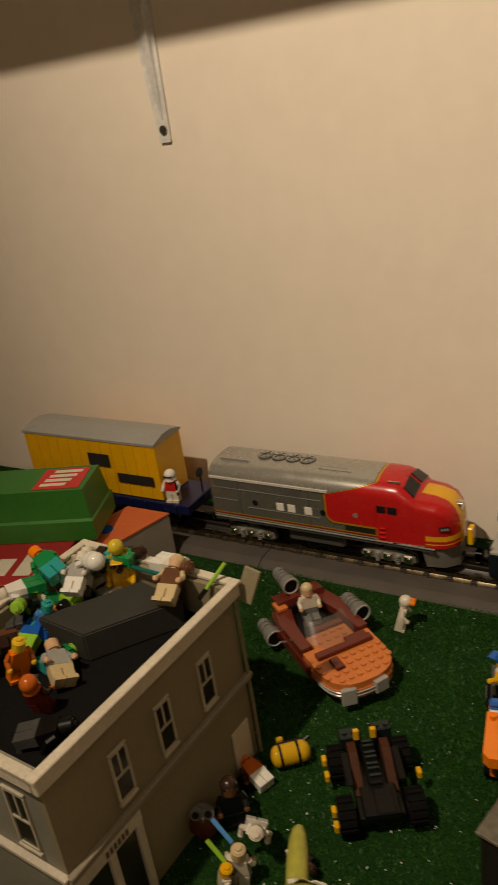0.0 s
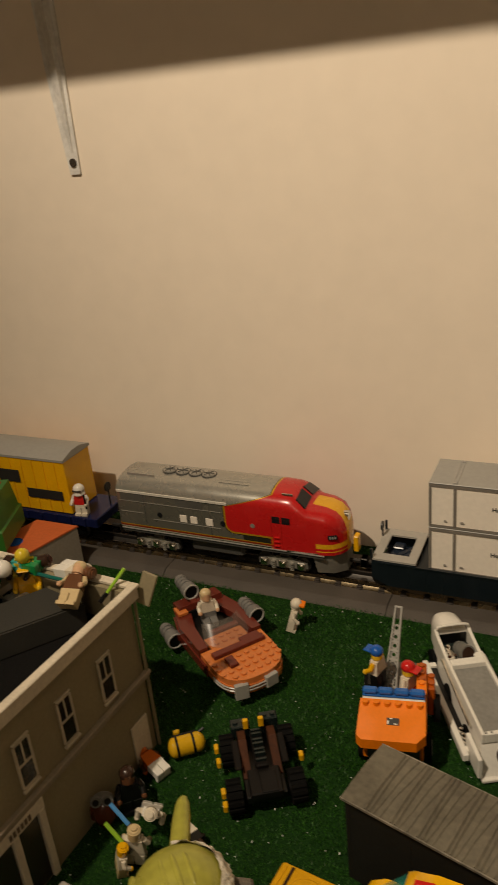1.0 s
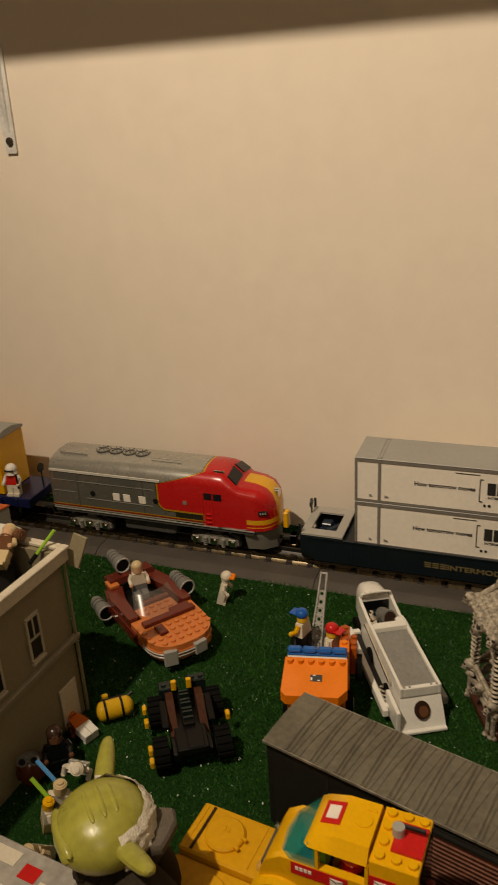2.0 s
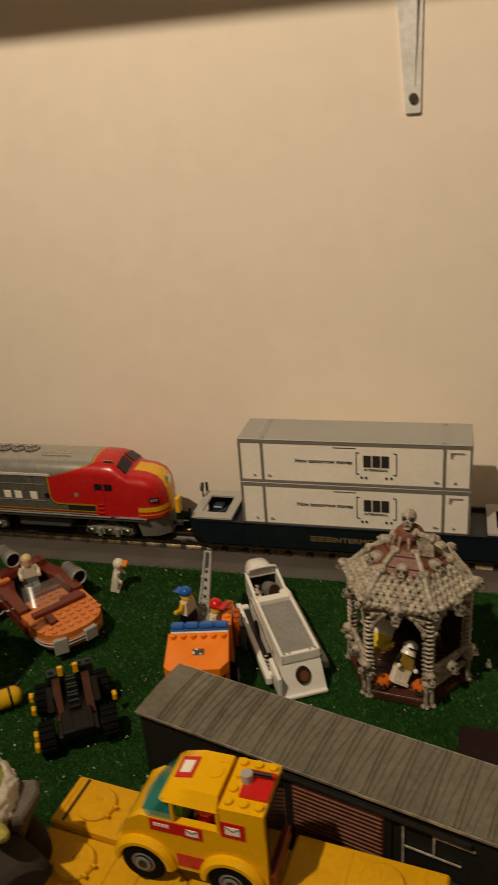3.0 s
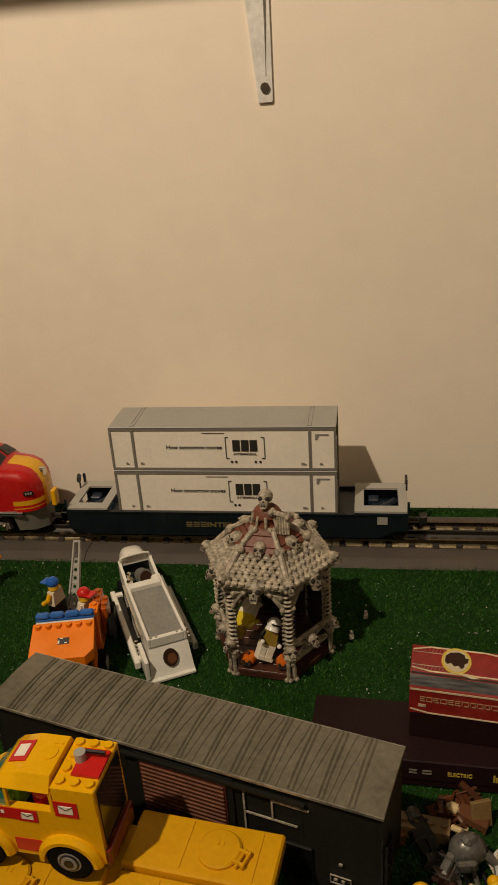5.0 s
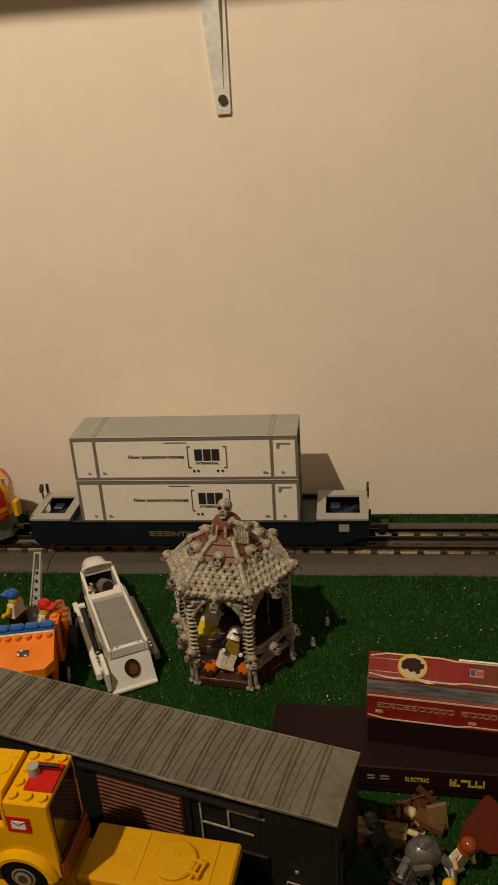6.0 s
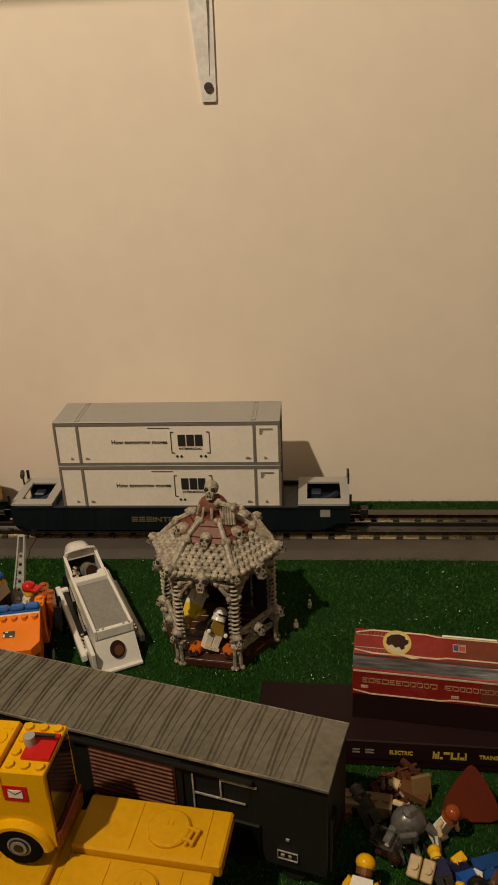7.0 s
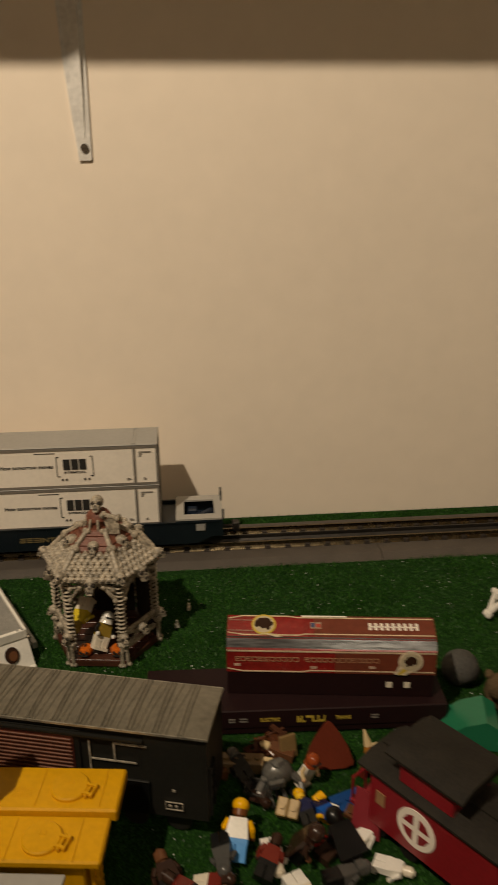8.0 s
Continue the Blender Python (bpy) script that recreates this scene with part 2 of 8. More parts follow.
def track_section():
    t = thing("track_section", pose(0, 0, 0), "three-rail toy train track on moulded grey roadbed", "train track", "track sections")
    L = 0.254
    bm = bmesh.new()
    prism(bm, [(-0.037, 0.0), (0.072, 0.0), (0.071, 0.003), (0.060, 0.0092), (0.057, 0.0098), (-0.022, 0.0098), (-0.025, 0.0092), (-0.036, 0.003)], 0.0004, L - 0.0004, "yz")
    part("roadbed", bm, ROADBED, t)
    tie = None
    for i in range(11):
        x = (i + 0.5) * L / 11
        if tie is None:
            bm = bmesh.new()
            box(bm, -0.0036, 0.0036, -0.0050, 0.0400, 0.0080, 0.0112, bevel=0.0006)
            for y in (0.0, 0.0350):
                box(bm, -0.0030, 0.0030, y - 0.0046, y + 0.0046, 0.0100, 0.0136, bevel=0.0005)
            o = part("tie", bm, TIE, t)
            o.matrix_local = pose(x, 0, 0)
            tie = o.data
        else:
            share("tie", tie, t, pose(x, 0, 0))
    for y, mt, nm in ((0.0, RAIL, "rail"), (0.0350, RAIL, "rail"), (TY, RAILDK, "centre_rail")):
        bm = bmesh.new()
        k = 1.0 if nm == "rail" else 0.7
        prism(bm, [(y - 0.0036, 0.0098), (y + 0.0036, 0.0098), (y + 0.0033, 0.0104), (y + 0.0008, 0.0131), (y + 0.0008, 0.0150), (y + 0.0016 * k, 0.0156), (y + 0.0014 * k, RZ), (y - 0.0014 * k, RZ), (y - 0.0016 * k, 0.0156), (y - 0.0008, 0.0150), (y - 0.0008, 0.0131), (y - 0.0033, 0.0104)], 0.0003, L - 0.0003, "yz")
        part(nm, bm, mt, t, "blackened centre rail" if nm != "rail" else "")
    return t


sec = track_section()
sec.matrix_world = pose(0.545, 0, 0)
for k in range(-7, 5):
    if k:
        copy_thing(sec, pose(0.545 + 0.254 * k, 0, 0))

# ---- train ----
TX = 0.075          # left end of the containers


def bogie(parent, x, frame_mat, wheel_mat, r=0.0085, half=0.017, name="bogie"):
    """A truck with four wheels."""
    bm = bmesh.new()
    for y in (TY - 0.0215, TY + 0.0185):
        prism(bm, [(x - half - 0.006, 0.030), (x - half - 0.007, 0.024), (x - 0.006, 0.022), (x + 0.006, 0.022), (x + half + 0.007, 0.024), (x + half + 0.006, 0.030), (x + 0.008, 0.034), (x - 0.008, 0.034)], y, y + 0.003, "xz")
        for dx in (-half, half):
            cyl(bm, (x + dx, y - 0.001, 0.027), 0.0035, 0.005, "y", seg=10)
        cyl(bm, (x - 0.004, y - 0.001, 0.0255), 0.0022, 0.005, "y", seg=8)
        cyl(bm, (x + 0.004, y - 0.001, 0.0255), 0.0022, 0.005, "y", seg=8)
    box(bm, x - 0.006, x + 0.006, TY - 0.02, TY + 0.02, 0.029, 0.034)
    b = part(name, bm, frame_mat, parent)
    for dx in (-half, half):
        bm = bmesh.new()
        for y in (TY - 0.0185, TY + 0.0145):
            cyl(bm, (x + dx, y, RZ + r), r, 0.004, "y", seg=18)
        cyl(bm, (x + dx, TY - 0.015, RZ + r), 0.002, 0.03, "y", seg=8)
        part("wheelset", bm, wheel_mat, b)
    if frame_mat is TRUCKM:
        for dx in (-half, 0.0, half):
            bm = bmesh.new()
            y = TY - 0.0215
            box(bm, x + dx - 0.0050, x + dx + 0.0050, y - 0.0030, y, 0.0225, 0.0320, bevel=0.0012)
            cyl(bm, (x + dx, y - 0.0045, 0.0270), 0.0030, 0.0020, "y", seg=12)
            part("journal_box", bm, CHROME, b, "bright cast journal box")
        for dx in (-half * 0.5, half * 0.5):
            bm = bmesh.new()
            for q in range(4):
                cyl(bm, (x + dx, TY - 0.0230, 0.0215 + 0.0024 * q), 0.0024, 0.0013, seg=10)
            part("spring", bm, TRUCKM, b)
    return b


def coupler(parent, x, d):
    bm = bmesh.new()
    tube(bm, (x, TY, 0.030), (x + d * 0.016, TY, 0.030), 0.0025, seg=6)
    box(bm, x + d * 0.012, x + d * 0.020, TY - 0.005, TY + 0.005, 0.025, 0.036, bevel=0.001)
    part("coupler", bm, RAILDK, parent)


# containers
def container(z0, h, name_label):
    t = thing("shipping_container", pose(TX, 0, z0), name_label, "container", "stacked containers")
    L, y0, y1 = 0.2235, -0.010, 0.0435
    bm = bmesh.new()
    box(bm, 0.0008, L - 0.0008, y0 + 0.0008, y1 - 0.0008, 0.0015, h - 0.0015)
    part("body", bm, CONT, t)
    bm = bmesh.new()
    box(bm, -0.0001, L + 0.0001, y0 - 0.0001, y1 + 0.0001, h - 0.0012, h, bevel=0.0005)
    for x in (0.0225, L - 0.0265):
        for d in (-0.0012, 0.0022):
            box(bm, x + d, x + d + 0.0009, y0 + 0.001, y1 - 0.001, h - 0.0006, h + 0.0005)
        for y in (y0 + 0.003, y1 - 0.004):
            box(bm, x - 0.001, x + 0.003, y - 0.0015, y + 0.0015, h - 0.0006, h + 0.0010)
    part("roof", bm, CONTROOF, t, "grey ribbed roof")
    for nm, z in (("top_rail", h - 0.0040), ("bottom_rail", 0.0)):
        bm = bmesh.new()
        for y in (y0, y1 - 0.0022):
            box(bm, 0.0, L, y, y + 0.0022, z, z + 0.0026)
        for x in (0.0, L - 0.0022):
            box(bm, x, x + 0.0022, y0 + 0.0022, y1 - 0.0022, z, z + 0.0026)
        part(nm, bm, CONTEDGE, t)
    for x in (0.0, 0.0225, L - 0.0265, L - 0.0022):
        bm = bmesh.new()
        w = 0.0022 if x in (0.0, L - 0.0022) else 0.0026
        box(bm, x, x + w, y0 - 0.0003, y0 + 0.0017, 0.0024, h - 0.0040)
        part("post", bm, CONTEDGE, t)
        bm = bmesh.new()
        box(bm, x, x + w, y1 - 0.0017, y1 + 0.0003, 0.0024, h - 0.0040)
        part("post", bm, CONTEDGE, t)
    # seams on the long side
    bm = bmesh.new()
    for i in range(1, 12):
        x = 0.026 + i * 0.0140
        box(bm, x, x + 0.0003, y0 + 0.00065, y0 + 0.001, 0.004, h - 0.004)
    part("panel_seams", bm, CONT, t)
    # printing on the side
    f = y0 + 0.0004
    letters("slogan", "How tomorrow moves", 0.0057, pose(0.0848, f, h * 0.53) @ FRONT, INK, t, "black slogan lettering", 1.04, 0.00012)
    letters("lettering", "INTERMODAL", 0.0032, pose(0.1353, f, h * 0.375) @ FRONT, INK, t, "", 1.15, 0.00004)
    for s, x in ((1, 0.1165), (-1, 0.1545)):
        bm = bmesh.new()
        box(bm, x - 0.0004, x + 0.0004, f - 0.0003, f, h * 0.28, h * 0.76)
        for z in (h * 0.28, h * 0.76):
            box(bm, min(x, x + s * 0.003), max(x, x + s * 0.003), f - 0.0003, f, z - 0.0004, z + 0.0004)
        part("bracket_mark", bm, INK, t)
    bm = bmesh.new()
    # the company mark as plain block shapes
    zc0, zc1 = h * 0.44, h * 0.70
    for x in (0.1232, 0.1318, 0.1402):
        box(bm, x, x + 0.0074, f - 0.0003, f, zc0, zc1, bevel=0.0001)
    part("company_mark", bm, INK, t, "black block company mark")
    bm = bmesh.new()
    for x in (0.1216, 0.1258, 0.1452, 0.1498):
        cyl(bm, (x, f - 0.0003, h * 0.20), 0.0013, 0.0003, "y", seg=10)
    part("dot_mark", bm, INK, t)
    bm = bmesh.new()
    box(bm, 0.094, 0.116, f - 0.0003, f, h - 0.0070, h - 0.0065)
    part("small_print", bm, INK, t)
    for i in range(3):
        bm = bmesh.new()
        box(bm, L - 0.0200, L - (0.007, 0.0165, 0.0175)[i], f - 0.0003, f, h - 0.0094 - 0.0022 * i, h - 0.0080 - 0.0022 * i)
        part("small_print", bm, FADEDINK, t)
    for x, w in ((0.014, 0.003), (0.029, 0.004), (L - 0.034, 0.005), (L - 0.016, 0.003)):
        bm = bmesh.new()
        box(bm, x, x + w, f - 0.0003, f, 0.0062, 0.0072)
        box(bm, x, x + w * 0.7, f - 0.0003, f, 0.0078, 0.0084)
        part("small_print", bm, FADEDINK, t)
    # end printing
    e = L - 0.0004
    bm = bmesh.new()
    for y in (0.010, 0.0165, 0.023):
        box(bm, e - 0.0004, e + 0.0003, y, y + 0.0045, h * 0.62, h * 0.66)
        box(bm, e - 0.0004, e + 0.0003, y, y + 0.0014, h * 0.66, h * 0.76)
        box(bm, e - 0.0004, e + 0.0003, y, y + 0.0045, h * 0.76, h * 0.80)
    part("end_mark", bm, INK, t)
    bm = bmesh.new()
    for y in (0.006, 0.014, 0.020, 0.028):
        tube(bm, (e + 0.0006, y, 0.004), (e + 0.0006, y, h - 0.004), 0.0005, seg=6)
    part("lock_rod", bm, CONTEDGE, t)
    return t


container(0.0985, 0.0465, "white shipping container with grey roof, stacked on another")
container(0.0500, 0.0480, "white shipping container with black slogan, sitting in a well car")

# well car
wc = thing("well_car", pose(TX, 0, 0), "dark navy intermodal well car carrying two stacked containers", "train car")
for nm, y0, y1 in (("side_sill", -0.0135, -0.0108), ("side_sill", 0.0448, 0.0475)):
    bm = bmesh.new()
    prism(bm, [(-0.056, 0.034), (-0.040, 0.026), (0.263, 0.026), (0.280, 0.034), (0.292, 0.034), (0.292, 0.054), (0.245, 0.054), (0.240, 0.0525), (-0.012, 0.0525), (-0.018, 0.054), (-0.056, 0.054)], y0, y1, "xz")
    for i in range(16):
        x = -0.02 + i * 0.017
        box(bm, x, x + 0.0010, y0 - 0.0003, y0, 0.028, 0.0515)
    box(bm, -0.05, 0.287, y0 - 0.0010, y0, 0.0515, 0.0530)
    o = part(nm, bm, CARNAVY, wc)
bm = bmesh.new()
box(bm, -0.012, 0.240, -0.0108, 0.0448, 0.027, 0.0495)
part("well_floor", bm, CARNAVY, wc)
GEARBLUE = plastic("dull_blue_grey", (0.014, 0.022, 0.038), 0.45)
for x0, x1 in ((-0.056, -0.012), (0.240, 0.292)):
    bm = bmesh.new()
    xi, xo = (x1, x0) if x0 < 0 else (x0, x1)
    y0, y1 = -0.0135, 0.0475
    for a in ((x0, x1, y0, y0 + 0.012), (x0, x1, y1 - 0.012, y1), (x0, x0 + 0.009, y0 + 0.012, y1 - 0.012), (x1 - 0.009, x1, y0 + 0.012, y1 - 0.012)):
        box(bm, *a, 0.0542, 0.0562)
    part("end_platform", bm, PLATGREY, wc, "light grey end platform")
    bm = bmesh.new()
    box(bm, x0 + 0.004, x1 - 0.004, y0 + 0.006, y1 - 0.006, 0.034, 0.040)
    cyl(bm, ((x0 + x1) / 2, TY, 0.040), 0.010, 0.006, seg=12)
    tube(bm, (x0 + 0.012, y0 + 0.016, 0.044), (x1 - 0.012, y1 - 0.016, 0.044), 0.004)
    box(bm, x0 + 0.013, x0 + 0.024, y1 - 0.026, y1 - 0.014, 0.040, 0.050, bevel=0.001)
    part("brake_gear", bm, GEARBLUE, wc, "dull blue brake gear")
    bm = bmesh.new()
    for y in (y0 + 0.0012, y1 - 0.0012):
        box(bm, xo - 0.0012, xo + 0.0012, y - 0.0012, y + 0.0012, 0.054, 0.066)
        part("stake", bm, CARNAVY, wc)
        bm = bmesh.new()
    tube(bm, (xo, y1 - 0.016, 0.056), (xo, y1 - 0.016, 0.068), 0.001)
    cyl(bm, (xo - 0.001, y1 - 0.016, 0.068), 0.005, 0.0015, "x", seg=14)
    part("hand_brake", bm, CARNAVY, wc)
    bogie(wc, (x0 + x1) / 2, BLACK, RAILDK)
    coupler(wc, xo, -1 if x0 < 0 else 1)
FADEDGOLD = mat("faded_gold_print", (0.15, 0.115, 0.045), 0.6)
letters("lettering", "INTERMODAL", 0.0074, pose(0.1225, -0.0139, 0.0385) @ FRONT, FADEDGOLD, wc, "faded gold lettering", 1.35, 0.0002)
bm = bmesh.new()
for x in (0.0700, 0.0775, 0.0850):
    for z in (0.0362, 0.0384, 0.0406):
        box(bm, x, x + 0.0062, -0.0141, -0.0137, z, z + 0.0012)
part("company_mark", bm, FADEDGOLD, wc, "faded gold block mark")
bm = bmesh.new()
box(bm, 0.262, 0.272, -0.0146, -0.0140, 0.042, 0.050)
part("data_plate", bm, CONTROOF, wc)


# locomotive
def loco_paint():
    m = bpy.data.materials.new("loco_red_silver_paint")
    m.use_nodes = True
    nt = m.node_tree
    b = nt.nodes["Principled BSDF"]
    tc = nt.nodes.new("ShaderNodeTexCoord")
    sep = nt.nodes.new("ShaderNodeSeparateXYZ")
    nt.links.new(tc.outputs["Object"], sep.inputs[0])

    def op(kind, a, bb):
        n = nt.nodes.new("ShaderNodeMath")
        n.operation = kind
        for i, v in enumerate((a, bb)):
            if isinstance(v, (int, float)):
                n.inputs[i].default_value = v
            else:
                nt.links.new(v, n.inputs[i])
        return n.outputs[0]

    def mix(f, a, c):
        n = nt.nodes.new("ShaderNodeMix")
        n.data_type = "RGBA"
        nt.links.new(f, n.inputs[0])
        for i, v in ((6, a), (7, c)):
            if isinstance(v, tuple):
                n.inputs[i].default_value = (*v, 1)
            else:
                nt.links.new(v, n.inputs[i])
        return n.outputs[2]
    x, z = sep.outputs[0], sep.outputs[2]
    edge = op("ADD", op("MULTIPLY", op("MAXIMUM", op("SUBTRACT", z, 0.0925), 0.0), 3.3), 0.137)
    rad = 0.009
    u = op("MAXIMUM", op("SUBTRACT", rad, op("SUBTRACT", x, edge)), 0.0)
    v = op("MAXIMUM", op("SUBTRACT", rad, op("SUBTRACT", z, 0.0630)), 0.0)
    upper = op("SUBTRACT", rad, op("SQRT", op("ADD", op("MULTIPLY", u, u), op("MULTIPLY", v, v)), 0.0))
    d = op("MAXIMUM", upper, op("SUBTRACT", x, 0.190))
    red = op("GREATER_THAN", d, 0.0)
    stripe = op("MULTIPLY", op("GREATER_THAN", d, -0.0020), op("LESS_THAN", d, 0.0))
    plain = op("SUBTRACT", 1.0, red)
    rim = op("MULTIPLY", op("GREATER_THAN", d, -0.0028), op("LESS_THAN", d, -0.0018))
    off = op("ABSOLUTE", op("SUBTRACT", sep.outputs[1], TY), 0.0)
    nose = op("MULTIPLY", op("GREATER_THAN", x, 0.2300), op("LESS_THAN", off, 0.0105))
    wing = op("MULTIPLY", op("GREATER_THAN", x, 0.2370), op("MULTIPLY", op("GREATER_THAN", z, 0.0555), op("LESS_THAN", z, 0.0610)))
    wingline = op("MULTIPLY", op("GREATER_THAN", x, 0.2370), op("MULTIPLY", op("GREATER_THAN", z, 0.0515), op("LESS_THAN", z, 0.0527)))
    box_panel = op("MULTIPLY", plain, op("MULTIPLY", op("GREATER_THAN", x, 0.1560), op("LESS_THAN", z, 0.0612)))
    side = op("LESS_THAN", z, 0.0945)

    def band(lo, hi):
        return op("MULTIPLY", op("MULTIPLY", op("LESS_THAN", z, hi), op("GREATER_THAN", z, lo)), plain)
    # sides a darker silver than the roof: their own shade is painted in
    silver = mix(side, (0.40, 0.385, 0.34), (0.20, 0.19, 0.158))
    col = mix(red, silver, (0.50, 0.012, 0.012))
    col = mix(rim, col, (0.012, 0.011, 0.010))
    col = mix(box_panel, col, (0.045, 0.042, 0.026))
    col = mix(stripe, col, (0.70, 0.40, 0.02))
    col = mix(nose, col, (0.78, 0.40, 0.010))
    col = mix(wing, col, (0.72, 0.37, 0.012))
    col = mix(wingline, col, (0.72, 0.37, 0.012))
    col = mix(band(0.0535, 0.0546), col, (0.70, 0.40, 0.02))
    col = mix(band(0.0515, 0.0535), col, (0.42, 0.05, 0.012))
    col = mix(band(0.0503, 0.0515), col, (0.60, 0.55, 0.42))
    nz = nt.nodes.new("ShaderNodeTexNoise")
    nz.inputs["Scale"].default_value = 60
    nt.links.new(tc.outputs["Object"], nz.inputs["Vector"])
    r = op("ADD", op("MULTIPLY", nz.outputs["Fac"], 0.15), 0.2)
    nt.links.new(col, b.inputs["Base Color"])
    nt.links.new(r, b.inputs["Roughness"])
    nt.links.new(op("MULTIPLY", op("SUBTRACT", 1.0, red), 0.5), b.inputs["Metallic"])
    b.inputs["Coat Weight"].default_value = 0.3
    return m


LOCO = loco_paint()
lc = thing("diesel_locomotive", pose(TX - 0.352, 0, 0), "streamlined red and silver toy diesel locomotive on the track", "locomotive")


def hull(x, hw, zg, zt, zb=0.048, n=16, sq=2.3):
    """A cross-section ring: upright sides and a domed roof."""
    pts = [(x, TY - hw, zb), (x, TY - hw, (zb + zg) / 2), (x, TY - hw, zg)]
    for i in range(1, n):
        a = math.pi * i / n
        c, s = math.cos(a), math.sin(a)
        pts.append((x, TY - hw * math.copysign(abs(c) ** (2 / sq), c), zg + (zt - zg) * s ** (2 / sq)))
    return pts + [(x, TY + hw, zg), (x, TY + hw, (zb + zg) / 2), (x, TY + hw, zb)]


bm = bmesh.new()
loft(bm, [hull(0.0, 0.0285, 0.094, 0.109), hull(0.003, 0.0298, 0.0955, 0.1115), hull(0.10, 0.0298, 0.0955, 0.1125), hull(0.198, 0.0298, 0.0955, 0.1125),
          hull(0.209, 0.0294, 0.0945, 0.1118), hull(0.2140, 0.0292, 0.0935, 0.1100), hull(0.2260, 0.0290, 0.0890, 0.1000), hull(0.2285, 0.0288, 0.0865, 0.0982),
          hull(0.2450, 0.0276, 0.0835, 0.0965), hull(0.2550, 0.0248, 0.0795, 0.0930), hull(0.2612, 0.0196, 0.0735, 0.0870), hull(0.2650, 0.0125, 0.0665, 0.0785), hull(0.2665, 0.0060, 0.0600, 0.0690)])
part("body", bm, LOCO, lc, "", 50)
bm = bmesh.new()
for s in (-1, 1):
    box(bm, 0.002, 0.1400, TY + s * 0.0300 - 0.0010, TY + s * 0.0300 + 0.0010, 0.0945, 0.0970)
part("gutter", bm, mat("bright_gutter_trim", (0.78, 0.74, 0.66), 0.28, metal=0.25, var=0.06), lc, "bright silver gutter rail")
bm = bmesh.new()
box(bm, 0.002, 0.245, TY - 0.0290, TY + 0.0290, 0.0440, 0.0480)
part("underframe", bm, GREYD, lc)
bm = bmesh.new()
box(bm, 0.002, 0.246, TY - 0.0304, TY - 0.0296, 0.0478, 0.0490)
part("sill_stripe", bm, CONTROOF, lc)
for x in (0.058, 0.0745, 0.091, 0.107):
    bm = bmesh.new()
    cyl(bm, (x, TY, 0.1115), 0.0075, 0.0022, seg=20)
    cyl(bm, (x, TY, 0.1137), 0.0060, 0.0006, seg=20)
    f = part("roof_fan", bm, SILVER, lc)
    bm = bmesh.new()
    cyl(bm, (x, TY, 0.1110), 0.0088, 0.0020, seg=22)
    part("fan_well", bm, GREYD, f)
    bm = bmesh.new()
    for a in range(3):
        box(bm, -0.0065, 0.0065, -0.0004, 0.0004, 0, 0.0008, m=pose(x, TY, 0.1142, 0, 0, 60 * a))
    cyl(bm, (x, TY, 0.1142), 0.0016, 0.0010, seg=10)
    part("fan_grille", bm, GREYD, f)
for x0, x1, y in ((0.010, 0.045, TY - 0.016), (0.125, 0.160, TY - 0.014), (0.125, 0.160, TY - 0.008)):
    bm = bmesh.new()
    box(bm, x0, x1, y, y + 0.0012, 0.1085, 0.1125)
    part("roof_rail", bm, SILVER, lc)
# side details
ys = TY - 0.0298
for x in (0.0805, 0.0935, 0.1125):
    bm = bmesh.new()
    box(bm, x, x + 0.0085, ys - 0.0006, ys, 0.066, 0.075, bevel=0.0003)
    part("side_window", bm, CONT, lc, "lit cream side window")
for x in (0.055, 0.133):
    bm = bmesh.new()
    cyl(bm, (x, ys - 0.0006, 0.071), 0.0032, 0.0007, "y", seg=14)
    part("porthole", bm, GLASSDK, lc)
for x0, x1, z in ((0.004, 0.132, 0.0838), (0.004, 0.034, 0.0700), (0.046, 0.130, 0.0640)):
    bm = bmesh.new()
    box(bm, x0, x1, ys - 0.0006, ys, z, z + 0.0007)
    part("side_trim", bm, SILVER, lc, "thin silver trim line")
for x in (0.036, 0.118):
    bm = bmesh.new()
    box(bm, x, x + 0.0006, ys - 0.0004, ys, 0.0550, 0.0940)
    part("panel_seam", bm, GREYD, lc)
for x in (0.003, 0.074):
    bm = bmesh.new()
    box(bm, x + 0.003, x + 0.036, ys - 0.0003, ys, 0.0850, 0.0935)
    part("side_vent", bm, mat("vent_mesh_grey", (0.14, 0.135, 0.12), 0.5, metal=0.4, var=0.2, grain=1500), lc, "fine mesh side vent")
for x0, x1 in ((0.1905, 0.1995), (0.2015, 0.2105)):
    bm = bmesh.new()
    box(bm, x0, x1, ys - 0.0004, ys, 0.0805, 0.0880, bevel=0.0003)
    part("cab_window", bm, GLASSDK, lc, "dark cab side window")
bm = bmesh.new()
box(bm, 0.1885, 0.1892, ys - 0.0006, ys, 0.050, 0.0885)
box(bm, 0.1998, 0.2006, ys - 0.0006, ys, 0.050, 0.0885)
for z in (0.053, 0.058, 0.063):
    box(bm, 0.192, 0.198, ys - 0.0016, ys, z, z + 0.0008)
part("cab_door", bm, RED, lc)
bm = bmesh.new()
cyl(bm, (0.168, ys - 0.0005, 0.0735), 0.0026, 0.0006, "y", seg=12)
part("medallion", bm, SILVER, lc)
